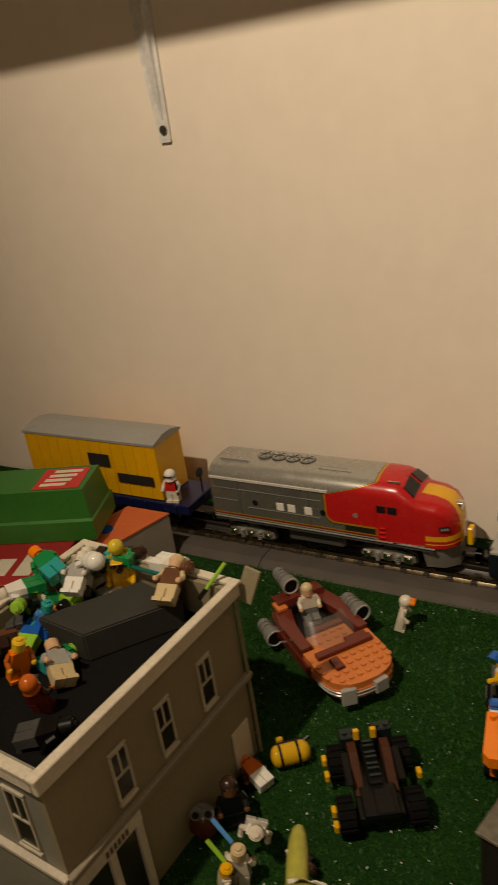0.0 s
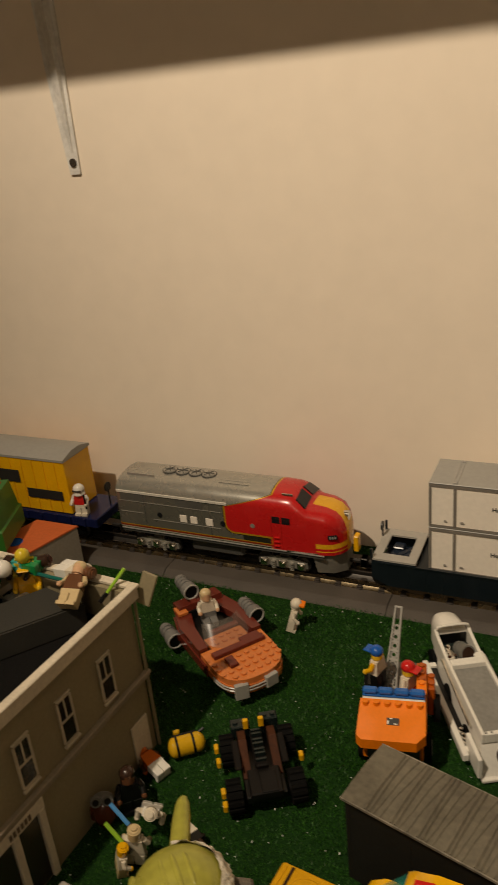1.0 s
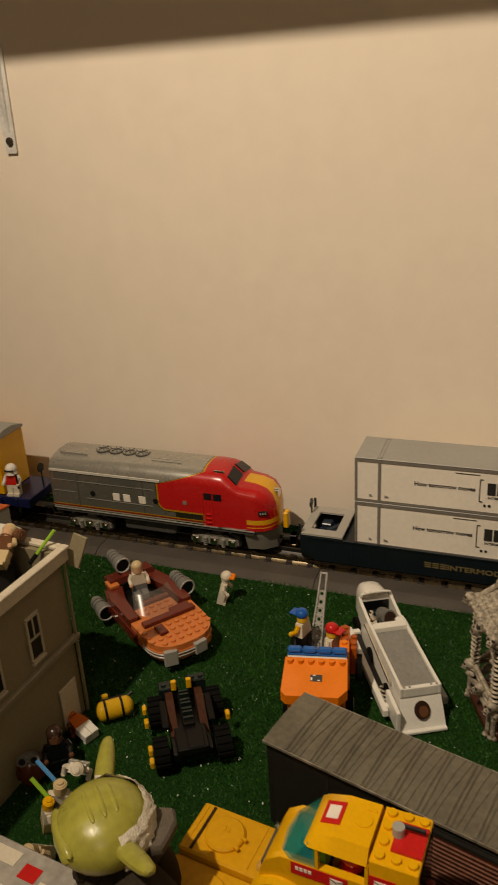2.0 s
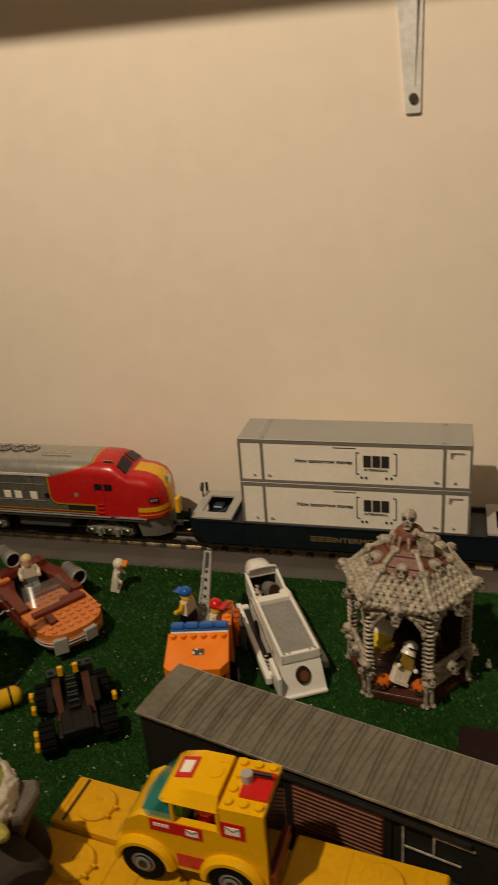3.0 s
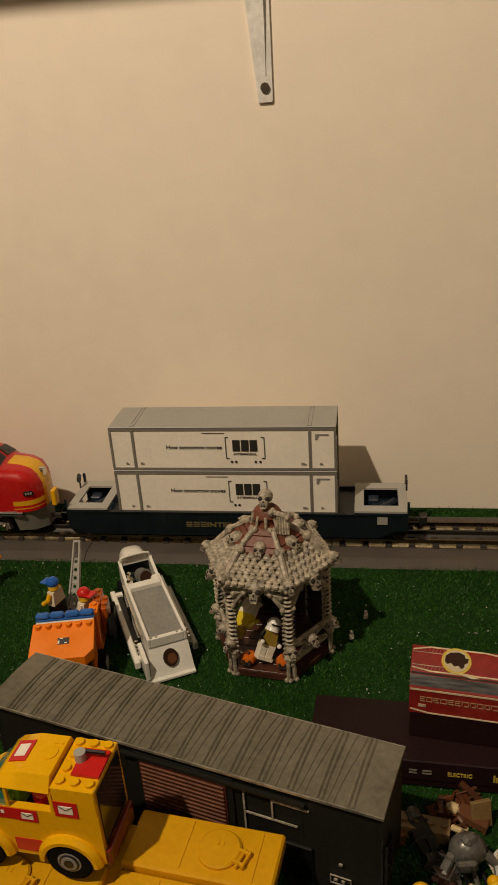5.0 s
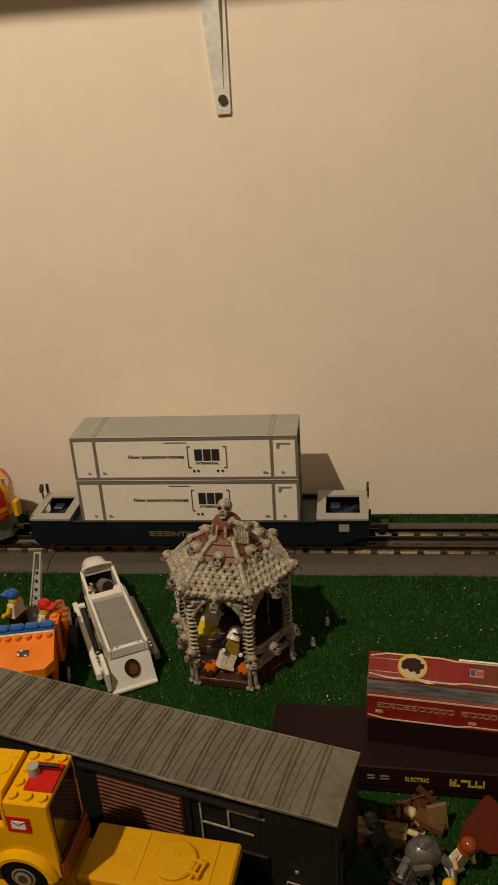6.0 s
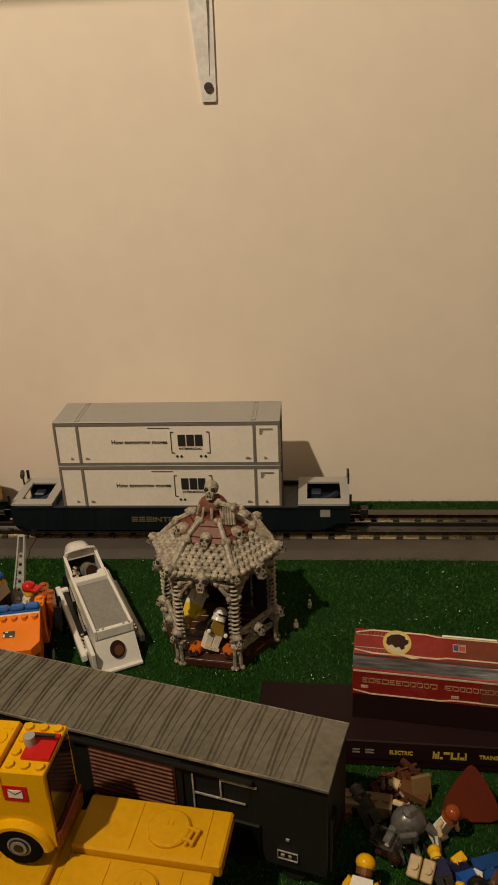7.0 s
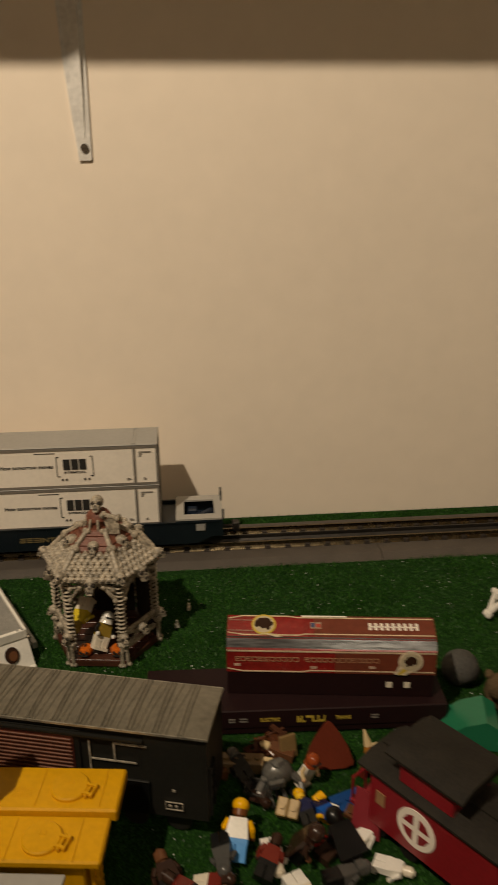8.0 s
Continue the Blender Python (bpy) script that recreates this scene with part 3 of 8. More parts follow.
for s in (-1, 1):
    bm = bmesh.new()
    q = [(0.2150, TY + s * 0.0025, 0.1091), (0.2150, TY + s * 0.0205, 0.1053), (0.2250, TY + s * 0.0225, 0.0972), (0.2250, TY + s * 0.0025, 0.1008)]
    a = [bm.verts.new((p[0] + 0.0012, p[1], p[2] + 0.0010)) for p in q]
    c = [bm.verts.new((p[0] - 0.002, p[1], p[2] - 0.001)) for p in q]
    bm.faces.new(a)
    bm.faces.new(c[::-1])
    for i in range(4):
        bm.faces.new((a[i], c[i], c[(i + 1) % 4], a[(i + 1) % 4]))
    part("windshield", bm, GLASSDK, lc, "dark windshield pane")
bm = bmesh.new()
cyl(bm, (0.2590, TY, 0.0835), 0.0050, 0.0060, "x", seg=16)
part("headlight", bm, CHROME, lc, "round chrome headlight")
for s in (-1, 1):
    bm = bmesh.new()
    box(bm, -0.0048, 0.0048, -0.0006, 0.0010, -0.0024, 0.0024, bevel=0.0004, m=pose(0.2545, TY + s * 0.0258, 0.0700, 0, 0, -s * 24 - (180 if s < 0 else 0)))
    nb = part("number_board", bm, GLASSDK, lc, "small dark number board")
    bm = bmesh.new()
    for k in range(3):
        box(bm, -0.0036 + 0.0026 * k, -0.0020 + 0.0026 * k, -0.0012, 0.0014, -0.0012, 0.0012, m=pose(0.2545, TY + s * 0.0258, 0.0700, 0, 0, -s * 24 - (180 if s < 0 else 0)))
    part("number_bar", bm, CONTROOF, nb)
bm = bmesh.new()
box(bm, 0.2000, 0.2120, TY - 0.0205, TY - 0.0190, 0.1085, 0.1110, bevel=0.0004)
part("horn", bm, CHROME, lc, "bright roof horn")
for s in (-1, 1):
    bm = bmesh.new()
    tube(bm, (0.205, TY + s * 0.0298, 0.0487), (0.236, TY + s * 0.0280, 0.0487), 0.0010, seg=6)
    tube(bm, (0.236, TY + s * 0.0280, 0.0487), (0.250, TY + s * 0.0240, 0.0487), 0.0010, seg=6)
    tube(bm, (0.250, TY + s * 0.0240, 0.0487), (0.260, TY + s * 0.0165, 0.0487), 0.0010, seg=6)
    part("nose_trim", bm, CHROME, lc, "bright trim under the nose")
bm = bmesh.new()
loft(bm, [[(0.232, TY - 0.0270, 0.0475), (0.232, TY + 0.0270, 0.0475), (0.236, TY + 0.0240, 0.024), (0.236, TY - 0.0240, 0.024)],
          [(0.252, TY - 0.0230, 0.0475), (0.252, TY + 0.0230, 0.0475), (0.252, TY + 0.0180, 0.022), (0.252, TY - 0.0180, 0.022)],
          [(0.264, TY - 0.0100, 0.0475), (0.264, TY + 0.0100, 0.0475), (0.264, TY + 0.0080, 0.022), (0.264, TY - 0.0080, 0.022)]])
part("pilot", bm, mat("pilot_dull_grey", (0.17, 0.16, 0.135), 0.5), lc, "grey front pilot")
bm = bmesh.new()
box(bm, 0.085, 0.150, TY - 0.022, TY + 0.022, 0.026, 0.044, bevel=0.003)
part("fuel_tank", bm, GREYD, lc)
for x in (0.040, 0.196):
    bogie(lc, x, TRUCKM, RAILDK, 0.0095, 0.021)
coupler(lc, 0.264, 1)
coupler(lc, 0.0, -1)
bm = bmesh.new()
box(bm, 0.272, 0.277, TY - 0.012, TY - 0.002, 0.048, 0.066, bevel=0.0008)
part("coupler_lever", bm, YELLOW, lc, "yellow lever above the coupler")

# freight car behind the locomotive
fc = thing("freight_flatcar", pose(TX - 0.386, 0, 0), "blue flatcar coupled behind the locomotive", "train car")
bm = bmesh.new()
box(bm, -0.26, 0.0, -0.0125, 0.0475, 0.040, 0.052, bevel=0.001)
for i in range(12):
    box(bm, -0.25 + i * 0.021, -0.247 + i * 0.021, -0.0140, -0.0125, 0.041, 0.051)
part("deck", bm, NAVY, fc)
for x in (-0.21, -0.05):
    bogie(fc, x, BLACK, RAILDK)
coupler(fc, 0.0, 1)
bm = bmesh.new()
tube(bm, (-0.006, TY + 0.01, 0.052), (-0.006, TY + 0.01, 0.075), 0.001)
cyl(bm, (-0.007, TY + 0.01, 0.075), 0.006, 0.0015, "x")
part("hand_brake", bm, BLACK, fc)
yc = thing("freight_container", pose(TX - 0.422, 0, 0.052), "yellow freight container with grey roof, riding on the blue flatcar", "container")
bm = bmesh.new()
box(bm, -0.20, 0.0, -0.0085, 0.0435, 0.0002, 0.068, bevel=0.001)
part("body", bm, YELLOW, yc)
bm = bmesh.new()
prism(bm, [(-0.0095, 0.068), (0.0445, 0.068), (0.0445, 0.071), (TY + 0.008, 0.0765), (TY - 0.008, 0.0765), (-0.0095, 0.071)], -0.201, 0.001, "yz")
part("roof", bm, CONTROOF, yc, "grey roof")
bm = bmesh.new()
for i in range(12):
    box(bm, -0.196 + i * 0.0165, -0.1945 + i * 0.0165, -0.0096, -0.0085, 0.002, 0.067)
part("side_rib", bm, YELLOW, yc)
bm = bmesh.new()
box(bm, -0.06, -0.008, -0.0100, -0.0096, 0.018, 0.030)
box(bm, -0.10, -0.068, -0.0100, -0.0096, 0.036, 0.052)
part("printing", bm, INK, yc)

# ---- grass ----
bm = bmesh.new()
box(bm, -1.2, 1.6, -0.52, WY - 0.003, 0.0004, 0.0040)
tagged(part("ground", bm, MATBASE), "dark backing of the artificial grass mat on the table", "grass mat", kind="structure")


def grass_material():
    m = mat("grass_blade", (0.0210, 0.085, 0.0070), 0.5, var=0.22, grain=220, stain=26, bump=0.0, spec=0.28)
    nt = m.node_tree
    geo = nt.nodes.new("ShaderNodeNewGeometry")
    hs = nt.nodes.new("ShaderNodeHueSaturation")
    rng = nt.nodes.new("ShaderNodeMapRange")
    rng.inputs["To Min"].default_value, rng.inputs["To Max"].default_value = 0.76, 1.28
    nt.links.new(geo.outputs["Random Per Island"], rng.inputs["Value"])
    b = nt.nodes["Principled BSDF"]
    src = b.inputs["Base Color"].links[0].from_socket
    nt.links.new(src, hs.inputs["Color"])
    nt.links.new(rng.outputs[0], hs.inputs["Value"])
    nt.links.new(hs.outputs[0], b.inputs["Base Color"])
    return m


def blades(name, material, x0, x1, y0, y1, count, h0, h1, w, z, lean, rng):
    """Short blades, each one thin triangle, joined as one piece of stuff."""
    x, y = rng.uniform(x0, x1, count), rng.uniform(y0, y1, count)
    keep = ~((y > -0.030) & (y < 0.064))
    x, y = x[keep], y[keep]
    n = len(x)
    a = rng.uniform(0, 2 * np.pi, n)
    h = rng.uniform(h0, h1, n) * (0.85 + 0.25 * np.sin(x * 31 + 3 * np.sin(y * 23)) * np.sin(y * 37))
    dx, dy = np.cos(a) * w, np.sin(a) * w
    lx, ly = rng.normal(0, lean, n), rng.normal(0, lean, n)
    v = np.empty((n, 3, 3))
    v[:, 0] = np.stack([x - dx, y - dy, np.full(n, z)], 1)
    v[:, 1] = np.stack([x + dx, y + dy, np.full(n, z)], 1)
    v[:, 2] = np.stack([x + lx, np.minimum(y + ly, WY - 0.001), z + h], 1)
    me = bpy.data.meshes.new(name)
    me.from_pydata(v.reshape(-1, 3).tolist(), [], np.arange(3 * n).reshape(-1, 3).tolist())
    me.materials.append(material)
    return new(name, me)


GRNG = np.random.default_rng(5)
GRASS = grass_material()
g = blades("grass", GRASS, -0.75, 1.05, -0.52, WY - 0.004, 680000, 0.0018, 0.0038, 0.00055, 0.0035, 0.0016, GRNG)
tagged(g, "short dark green artificial grass blades", "grass", kind="stuff")
# white chips for loose bits and, as painted sparkle, glints on the grass
FLECK = mat("white_fleck", (0.85, 0.85, 0.8), 0.15, var=0.05, bump=0.0)


def flecks():
    bm = bmesh.new()
    r = random.Random(3)
    for _ in range(1700):
        x, y = r.uniform(-0.6, 1.0), r.uniform(-0.5, -0.04)
        m = pose(x, y, r.uniform(0.0062, 0.0074), r.uniform(-50, 50), r.uniform(-50, 50), r.uniform(0, 180))
        s = r.choice((0.0003, 0.0003, 0.0004, 0.0005, 0.0008))
        box(bm, -s, s, -0.0003, 0.0003, -0.0001, 0.0001, m=m)
    return tagged(part("sparkle_fleck", bm, FLECK), "tiny shiny white flecks scattered over the grass", "litter", kind="stuff")


flecks()

# ---- toy figures ----
SKIN = plastic("yellow_skin_plastic", (0.80, 0.50, 0.03), 0.3)
FLESH = plastic("flesh_plastic", (0.62, 0.38, 0.22), 0.35)
OFFW = plastic("warm_white_plastic", (0.70, 0.63, 0.50), 0.35)


def figure(m, label, head=SKIN, torso=WHITE, arms=None, legs=BLUE, hat=None, hat_mat=None, tool=None, group="", seated=False, scale=1.0):
    """A small jointed toy figure, one plain mesh."""
    arms = arms or torso
    ms = [head, torso, arms, legs, hat_mat or BLACK, tool or BLACK, INK]
    bm = bmesh.new()
    if seated:
        for x in (-0.004, 0.004):
            box(bm, x - 0.0037, x + 0.0037, -0.014, 0.003, 0.001, 0.008, 3, bevel=0.0006)
    else:
        for x in (-0.004, 0.004):
            box(bm, x - 0.0037, x + 0.0037, -0.0038, 0.0038, 0.0, 0.0115, 3, bevel=0.0005)
            box(bm, x - 0.0037, x + 0.0037, -0.0060, -0.0036, 0.0, 0.003, 3)
    box(bm, -0.0078, 0.0078, -0.0036, 0.0036, 0.0105 if not seated else 0.007, 0.0142, 3)
    loft(bm, [[(-0.0078, -0.0038, 0.0142), (0.0078, -0.0038, 0.0142), (0.0078, 0.0038, 0.0142), (-0.0078, 0.0038, 0.0142)],
              [(-0.0058, -0.0034, 0.0268), (0.0058, -0.0034, 0.0268), (0.0058, 0.0034, 0.0268), (-0.0058, 0.0034, 0.0268)]], 1)
    for s in (-1, 1):
        tube(bm, (s * 0.0068, 0, 0.0255), (s * 0.0094, -0.001, 0.0205), 0.0021, 2, r2=0.0021)
        tube(bm, (s * 0.0094, -0.001, 0.0205), (s * 0.0092, -0.0055, 0.0170), 0.0020, 2)
        ball(bm, (s * 0.0092, -0.0066, 0.0162), 0.0023, 0, 8)
    cyl(bm, (0, 0, 0.0265), 0.0030, 0.002, mi=0, seg=10)
    cyl(bm, (0, 0, 0.0280), 0.0049, 0.0075, mi=0, seg=16)
    cyl(bm, (0, 0, 0.0355), 0.0044, 0.0010, mi=0, seg=16, r2=0.0036)
    cyl(bm, (0, 0, 0.0365), 0.0023, 0.0014, mi=0, seg=10)
    if hat == "cap":
        ball(bm, (0, 0, 0.0345), 0.0058, 4, 14, squash=(1, 1, 0.85))
        box(bm, -0.0048, 0.0048, -0.0105, -0.003, 0.0338, 0.0350, 4, bevel=0.0004)
    elif hat == "helmet":
        ball(bm, (0, 0, 0.0335), 0.0068, 4, 14, squash=(1, 1.02, 0.98))
        box(bm, -0.0050, 0.0050, -0.0072, -0.0050, 0.0325, 0.0340, 6)
        cyl(bm, (0, 0, 0.0272), 0.0070, 0.0030, mi=4, seg=16, r2=0.0064)
    elif hat == "visor":
        ball(bm, (0, 0, 0.0335), 0.0064, 1, 14)
        box(bm, -0.0050, 0.0050, -0.0095, -0.0030, 0.0335, 0.0365, 4, bevel=0.0006)
    elif hat == "hair":
        ball(bm, (0, 0.0010, 0.0345), 0.0060, 4, 12, squash=(1, 1, 0.9))
        box(bm, -0.0056, 0.0056, 0.0010, 0.0058, 0.0270, 0.0350, 4, bevel=0.0010)
    elif hat == "hood":
        ball(bm, (0, 0.0006, 0.0330), 0.0070, 4, 12, squash=(1, 1, 1.05))
        loft(bm, [[(-0.0085, 0.002, 0.0275), (0.0085, 0.002, 0.0275), (0.0085, 0.0050, 0.0275), (-0.0085, 0.0050, 0.0275)],
                  [(-0.0120, 0.006, 0.002), (0.0120, 0.006, 0.002), (0.0120, 0.0080, 0.002), (-0.0120, 0.0080, 0.002)]], 4)
    elif hat == "brim":
        cyl(bm, (0, 0, 0.0345), 0.0095, 0.0012, mi=4, seg=18)
        cyl(bm, (0, 0, 0.0355), 0.0056, 0.0050, mi=4, seg=16, r2=0.0045)
    if tool:
        tube(bm, (0.0092, -0.0066, 0.0110), (0.0092, -0.0080, 0.0300), 0.0012, 5, 6)
    ob = part("toy_figure", bm, ms)
    ob.matrix_world = m @ Matrix.Scale(scale, 4)
    return tagged(ob, label, "toy figure", group)


def skull(bm, c, r, mi, dark, m=None, face=-90):
    """A small carved skull that faces a bearing in degrees."""
    k = (m if m is not None else Matrix()) @ Matrix.Translation(c) @ pose(0, 0, 0, 0, 0, face + 90) @ pose(0, 0, 0, -22, 0, 0)
    ball(bm, (0, 0.12 * r, 0.30 * r), r, mi, 14, k, (0.88, 1.04, 0.90))
    ball(bm, (0, -0.42 * r, -0.22 * r), 0.60 * r, mi, 10, k, (1.12, 0.80, 0.80))
    loft(bm, [[(x * r * w, y * r, z * r) for x, y in ((-1, -0.92), (1, -0.92), (1, -0.10), (-1, -0.10))] for w, z in ((0.46, -0.30), (0.42, -0.72), (0.30, -1.12))], mi, k)
    box(bm, -0.34 * r, 0.34 * r, -0.965 * r, -0.80 * r, -0.80 * r, -0.70 * r, dark, k)
    for q in (-0.2, 0.0, 0.2):
        box(bm, (q - 0.03) * r, (q + 0.03) * r, -0.96 * r, -0.80 * r, -0.95 * r, -0.55 * r, dark, k)
    for s in (-1, 1):
        ball(bm, (0, 0, 0), 0.34 * r, dark, 10, k @ pose(s * 0.38 * r, -0.72 * r, 0.06 * r, 0, s * 20, 0), (1.0, 0.62, 0.72))
        ball(bm, (s * 0.36 * r, -0.78 * r, 0.38 * r), 0.26 * r, mi, 8, k, (1.25, 0.6, 0.45))
    ball(bm, (0, -0.93 * r, -0.30 * r), 0.13 * r, dark, 6, k, (0.8, 0.6, 1.2))


def bone(bm, a, b, r, mi=0):
    """A bone: a thin shaft with knobbed ends."""
    a, b = Vector(a), Vector(b)
    tube(bm, a, b, r, mi, 7)
    side = (b - a).normalized().cross(Vector((0, 0, 1)))
    if side.length < 0.1:
        side = Vector((1, 0, 0))
    side = side.normalized() * r * 0.8
    for p in (a, b):
        for s in (-1, 1):
            ball(bm, p + s * side, r * 1.25, mi, 7)


# ---- skeleton gazebo ----
BONE = mat("bone_resin", (0.335, 0.288, 0.218), 0.5, var=0.48, grain=420, stain=150, bump=0.6)
DKRESIN = mat("dark_brown_resin", (0.075, 0.055, 0.036), 0.7, var=0.3, grain=420, stain=120, bump=0.5)
EYE = mat("dark_socket", (0.02, 0.015, 0.010), 0.8)
PLANK = mat("brown_resin_plank", (0.15, 0.050, 0.028), 0.5, var=0.22, grain=300, stain=60, bump=0.35)

# plank brown darkened for the floor: the roof's shade is in the colour
SHADEPLANK = mat("shaded_resin_plank", (0.062, 0.022, 0.013), 0.35, var=0.25, grain=300, stain=60, bump=0.35)

MUSTARD = plastic("mustard_plastic", (0.30, 0.20, 0.03), 0.35)
LEMON = plastic("lemon_plastic", (0.62, 0.47, 0.03), 0.3)
GZ = pose(0.2492, -0.1545, 0.0058, 0, 0, -7)
gz = thing("skeleton_gazebo", GZ, "grey resin gazebo made of bones and skulls with brown planks", "gazebo")
HEX = [radians(-120 + 60 * i) for i in range(6)]


def hexpt(r, i, z):
    a = HEX[i % 6]
    return Vector((r * math.cos(a), r * math.sin(a), z))


bm = bmesh.new()
prism(bm, [tuple(hexpt(0.0500, i, 0))[:2] for i in range(6)], 0.0, 0.0052)
part("floor_slab", bm, SHADEPLANK, gz, "brown plank floor, darkened for the roof's shade")
for i in range(9):
    y = -0.0425 + i * 0.0096
    w = 0.0465 - abs(y) * 0.5
    bm = bmesh.new()
    box(bm, -w, w, y, y + 0.0090, 0.0050, 0.0062, bevel=0.0003)
    part("floor_plank", bm, SHADEPLANK, gz)
bm = bmesh.new()
cyl(bm, (0, 0, 0), 0.0024, 0.0008, seg=12, r2=0.0039)
cyl(bm, (0, 0, 0.0008), 0.0039, 0.0008, seg=12, r2=0.0041)
cyl(bm, (0, 0, 0.0016), 0.0041, 0.0006, seg=12, r2=0.0030)
tube(bm, (-0.0052, 0, 0.0013), (0.0052, 0, 0.0013), 0.0009, seg=6)
VERT = bpy.data.meshes.new("vertebra")
bm.to_mesh(VERT)
bm.free()
VERT.materials.append(BONE)
for i in range(6):
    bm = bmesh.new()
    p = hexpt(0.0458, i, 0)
    # thin dark core that fills the gaps between the vertebrae
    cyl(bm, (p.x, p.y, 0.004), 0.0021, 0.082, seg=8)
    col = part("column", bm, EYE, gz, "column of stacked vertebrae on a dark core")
    bm = bmesh.new()
    side = Vector((-p.y, p.x, 0)).normalized()
    for s in (-1, 1):
        q = hexpt(0.0484, i, 0.001) + side * s * 0.0026
        bone(bm, q, q - side * s * 0.0006 + Vector((0, 0, 0.021)), 0.0018)
    part("column_foot", bm, BONE, col, "pair of upright bones")
    for k in range(16):
        share("vertebra", VERT, col, pose(p.x, p.y, 0.0220 + 0.0040 * k, 5 * math.sin(3 * k + i), 4 * math.cos(2 * k), math.degrees(HEX[i]) + 90 + 9 * math.sin(k)))
    bm = bmesh.new()
    skull(bm, hexpt(0.0500, i, 0.0290), 0.0049, 0, 1, face=math.degrees(HEX[i]))
    part("column_skull", bm, [BONE, EYE], gz)
for i in range(6):
    bm = bmesh.new()
    a, b = hexpt(0.0475, i, 0.078), hexpt(0.0475, i + 1, 0.078)
    mid = (a + b) / 2
    up = Vector((0, 0, 0.008))
    for p, d in ((a, b), (b, a)):
        dirn = (d - p).normalized()
        bone(bm, p - up * 1.3 + dirn * 0.004, p + up * 0.35 + dirn * 0.0135, 0.0019)
        bone(bm, p + up * 0.1 + dirn * 0.005, p + up * 0.75 + dirn * 0.0200, 0.0019)
        for q in range(4):
            c = p + up * (0.15 + 0.1 * q) + dirn * (0.008 + 0.0032 * q)
            tube(bm, c, c - Vector((0, 0, 0.0058 - 0.0009 * q)), 0.0010, 0, 5, 0.0006)
    bone(bm, a + up, b + up, 0.0022)
    out = Vector((mid.x, mid.y, 0)).normalized()
    skull(bm, mid + out * 0.003 + Vector((0, 0, 0.006)), 0.0072, 0, 1, face=math.degrees(math.atan2(out.y, out.x)))
    part("arch", bm, [BONE, EYE], gz, "arch of bones with a skull keystone")
    if i != 0:
        bm = bmesh.new()
        a, b = hexpt(0.0465, i, 0), hexpt(0.0465, i + 1, 0)
        for z in (0.016, 0.032):
            bone(bm, a + Vector((0, 0, z)), b + Vector((0, 0, z)), 0.0020)
        bone(bm, a + Vector((0, 0, 0.016)), b + Vector((0, 0, 0.032)), 0.0016)
        bone(bm, b + Vector((0, 0, 0.016)), a + Vector((0, 0, 0.032)), 0.0016)
        out = Vector(((a + b).x, (a + b).y, 0)).normalized()
        skull(bm, (a + b) / 2 + out * 0.003 + Vector((0, 0, 0.026)), 0.0050, 0, 1, face=math.degrees(math.atan2(out.y, out.x)))
        part("railing", bm, [BONE, EYE], gz, "railing of crossed bones")
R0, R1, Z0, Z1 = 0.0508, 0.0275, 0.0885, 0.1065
# dark deck that fills the gaps between the bone tiles
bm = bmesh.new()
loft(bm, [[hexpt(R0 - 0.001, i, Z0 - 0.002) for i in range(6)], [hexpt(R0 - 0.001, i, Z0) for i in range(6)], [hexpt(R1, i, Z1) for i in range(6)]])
part("roof_deck", bm, DKRESIN, gz, "dark underlay of the bone roof")
for i in range(6):
    bm = bmesh.new()
    rows = 5
    for r in range(rows):
        f = (r + 0.40) / rows
        a, b = hexpt(R0 + (R1 - R0) * f, i, Z0 + (Z1 - Z0) * f), hexpt(R0 + (R1 - R0) * f, i + 1, Z0 + (Z1 - Z0) * f)
        n = max(3, int((b - a).length / 0.0053))
        down = (hexpt(R0, i, Z0) + hexpt(R0, i + 1, Z0) - hexpt(R1, i, Z1) - hexpt(R1, i + 1, Z1)).normalized()
        nrm = down.cross((b - a).normalized())
        nrm = nrm if nrm.z > 0 else -nrm
        for k in range(n):
            c = a.lerp(b, (k + 0.5 + 0.10 * math.sin(7 * k + r)) / n) + nrm * 0.0014
            tube(bm, c - down * 0.0022, c + down * 0.0010, 0.0017, 0, 7)
            ball(bm, c - down * 0.0014 + nrm * 0.0002, 0.0026, 0, 8, squash=(1.05, 1.0, 0.9))
            ball(bm, c + down * 0.0018 + nrm * 0.0004, 0.0029, 0, 8, squash=(1.08, 1.0, 0.9))
    tagged(part("roof_tiles", bm, BONE, gz, "rows of small knuckle bone tiles"), kind="stuff")
for i in range(6):
    bm = bmesh.new()
    bone(bm, hexpt(R0 - 0.003, i, Z0 + 0.0050), hexpt(R1 + 0.004, i, Z1 + 0.0035), 0.0024)
    skull(bm, hexpt(R0 + 0.002, i, Z0 + 0.003), 0.0048, 0, 1, face=math.degrees(HEX[i]))
    a, b = hexpt(R0 + 0.0005, i, Z0 - 0.001), hexpt(R0 + 0.0005, i + 1, Z0 - 0.001)
    for q in (0.03, 0.52):
        bone(bm, a.lerp(b, q), a.lerp(b, q + 0.45), 0.0017)
    part("hip_bone", bm, [BONE, EYE], gz, "long bone along the roof hip with a skull at the eave")
for i in range(6):
    bm = bmesh.new()
    m_ = (hexpt(R1, i, 0) + hexpt(R1, i + 1, 0)) / 2
    skull(bm, m_ * 1.10 + Vector((0, 0, Z1 + 0.003)), 0.0056, 0, 1, face=math.degrees(math.atan2(m_.y, m_.x)))
    part("roof_skull", bm, [BONE, EYE], gz)
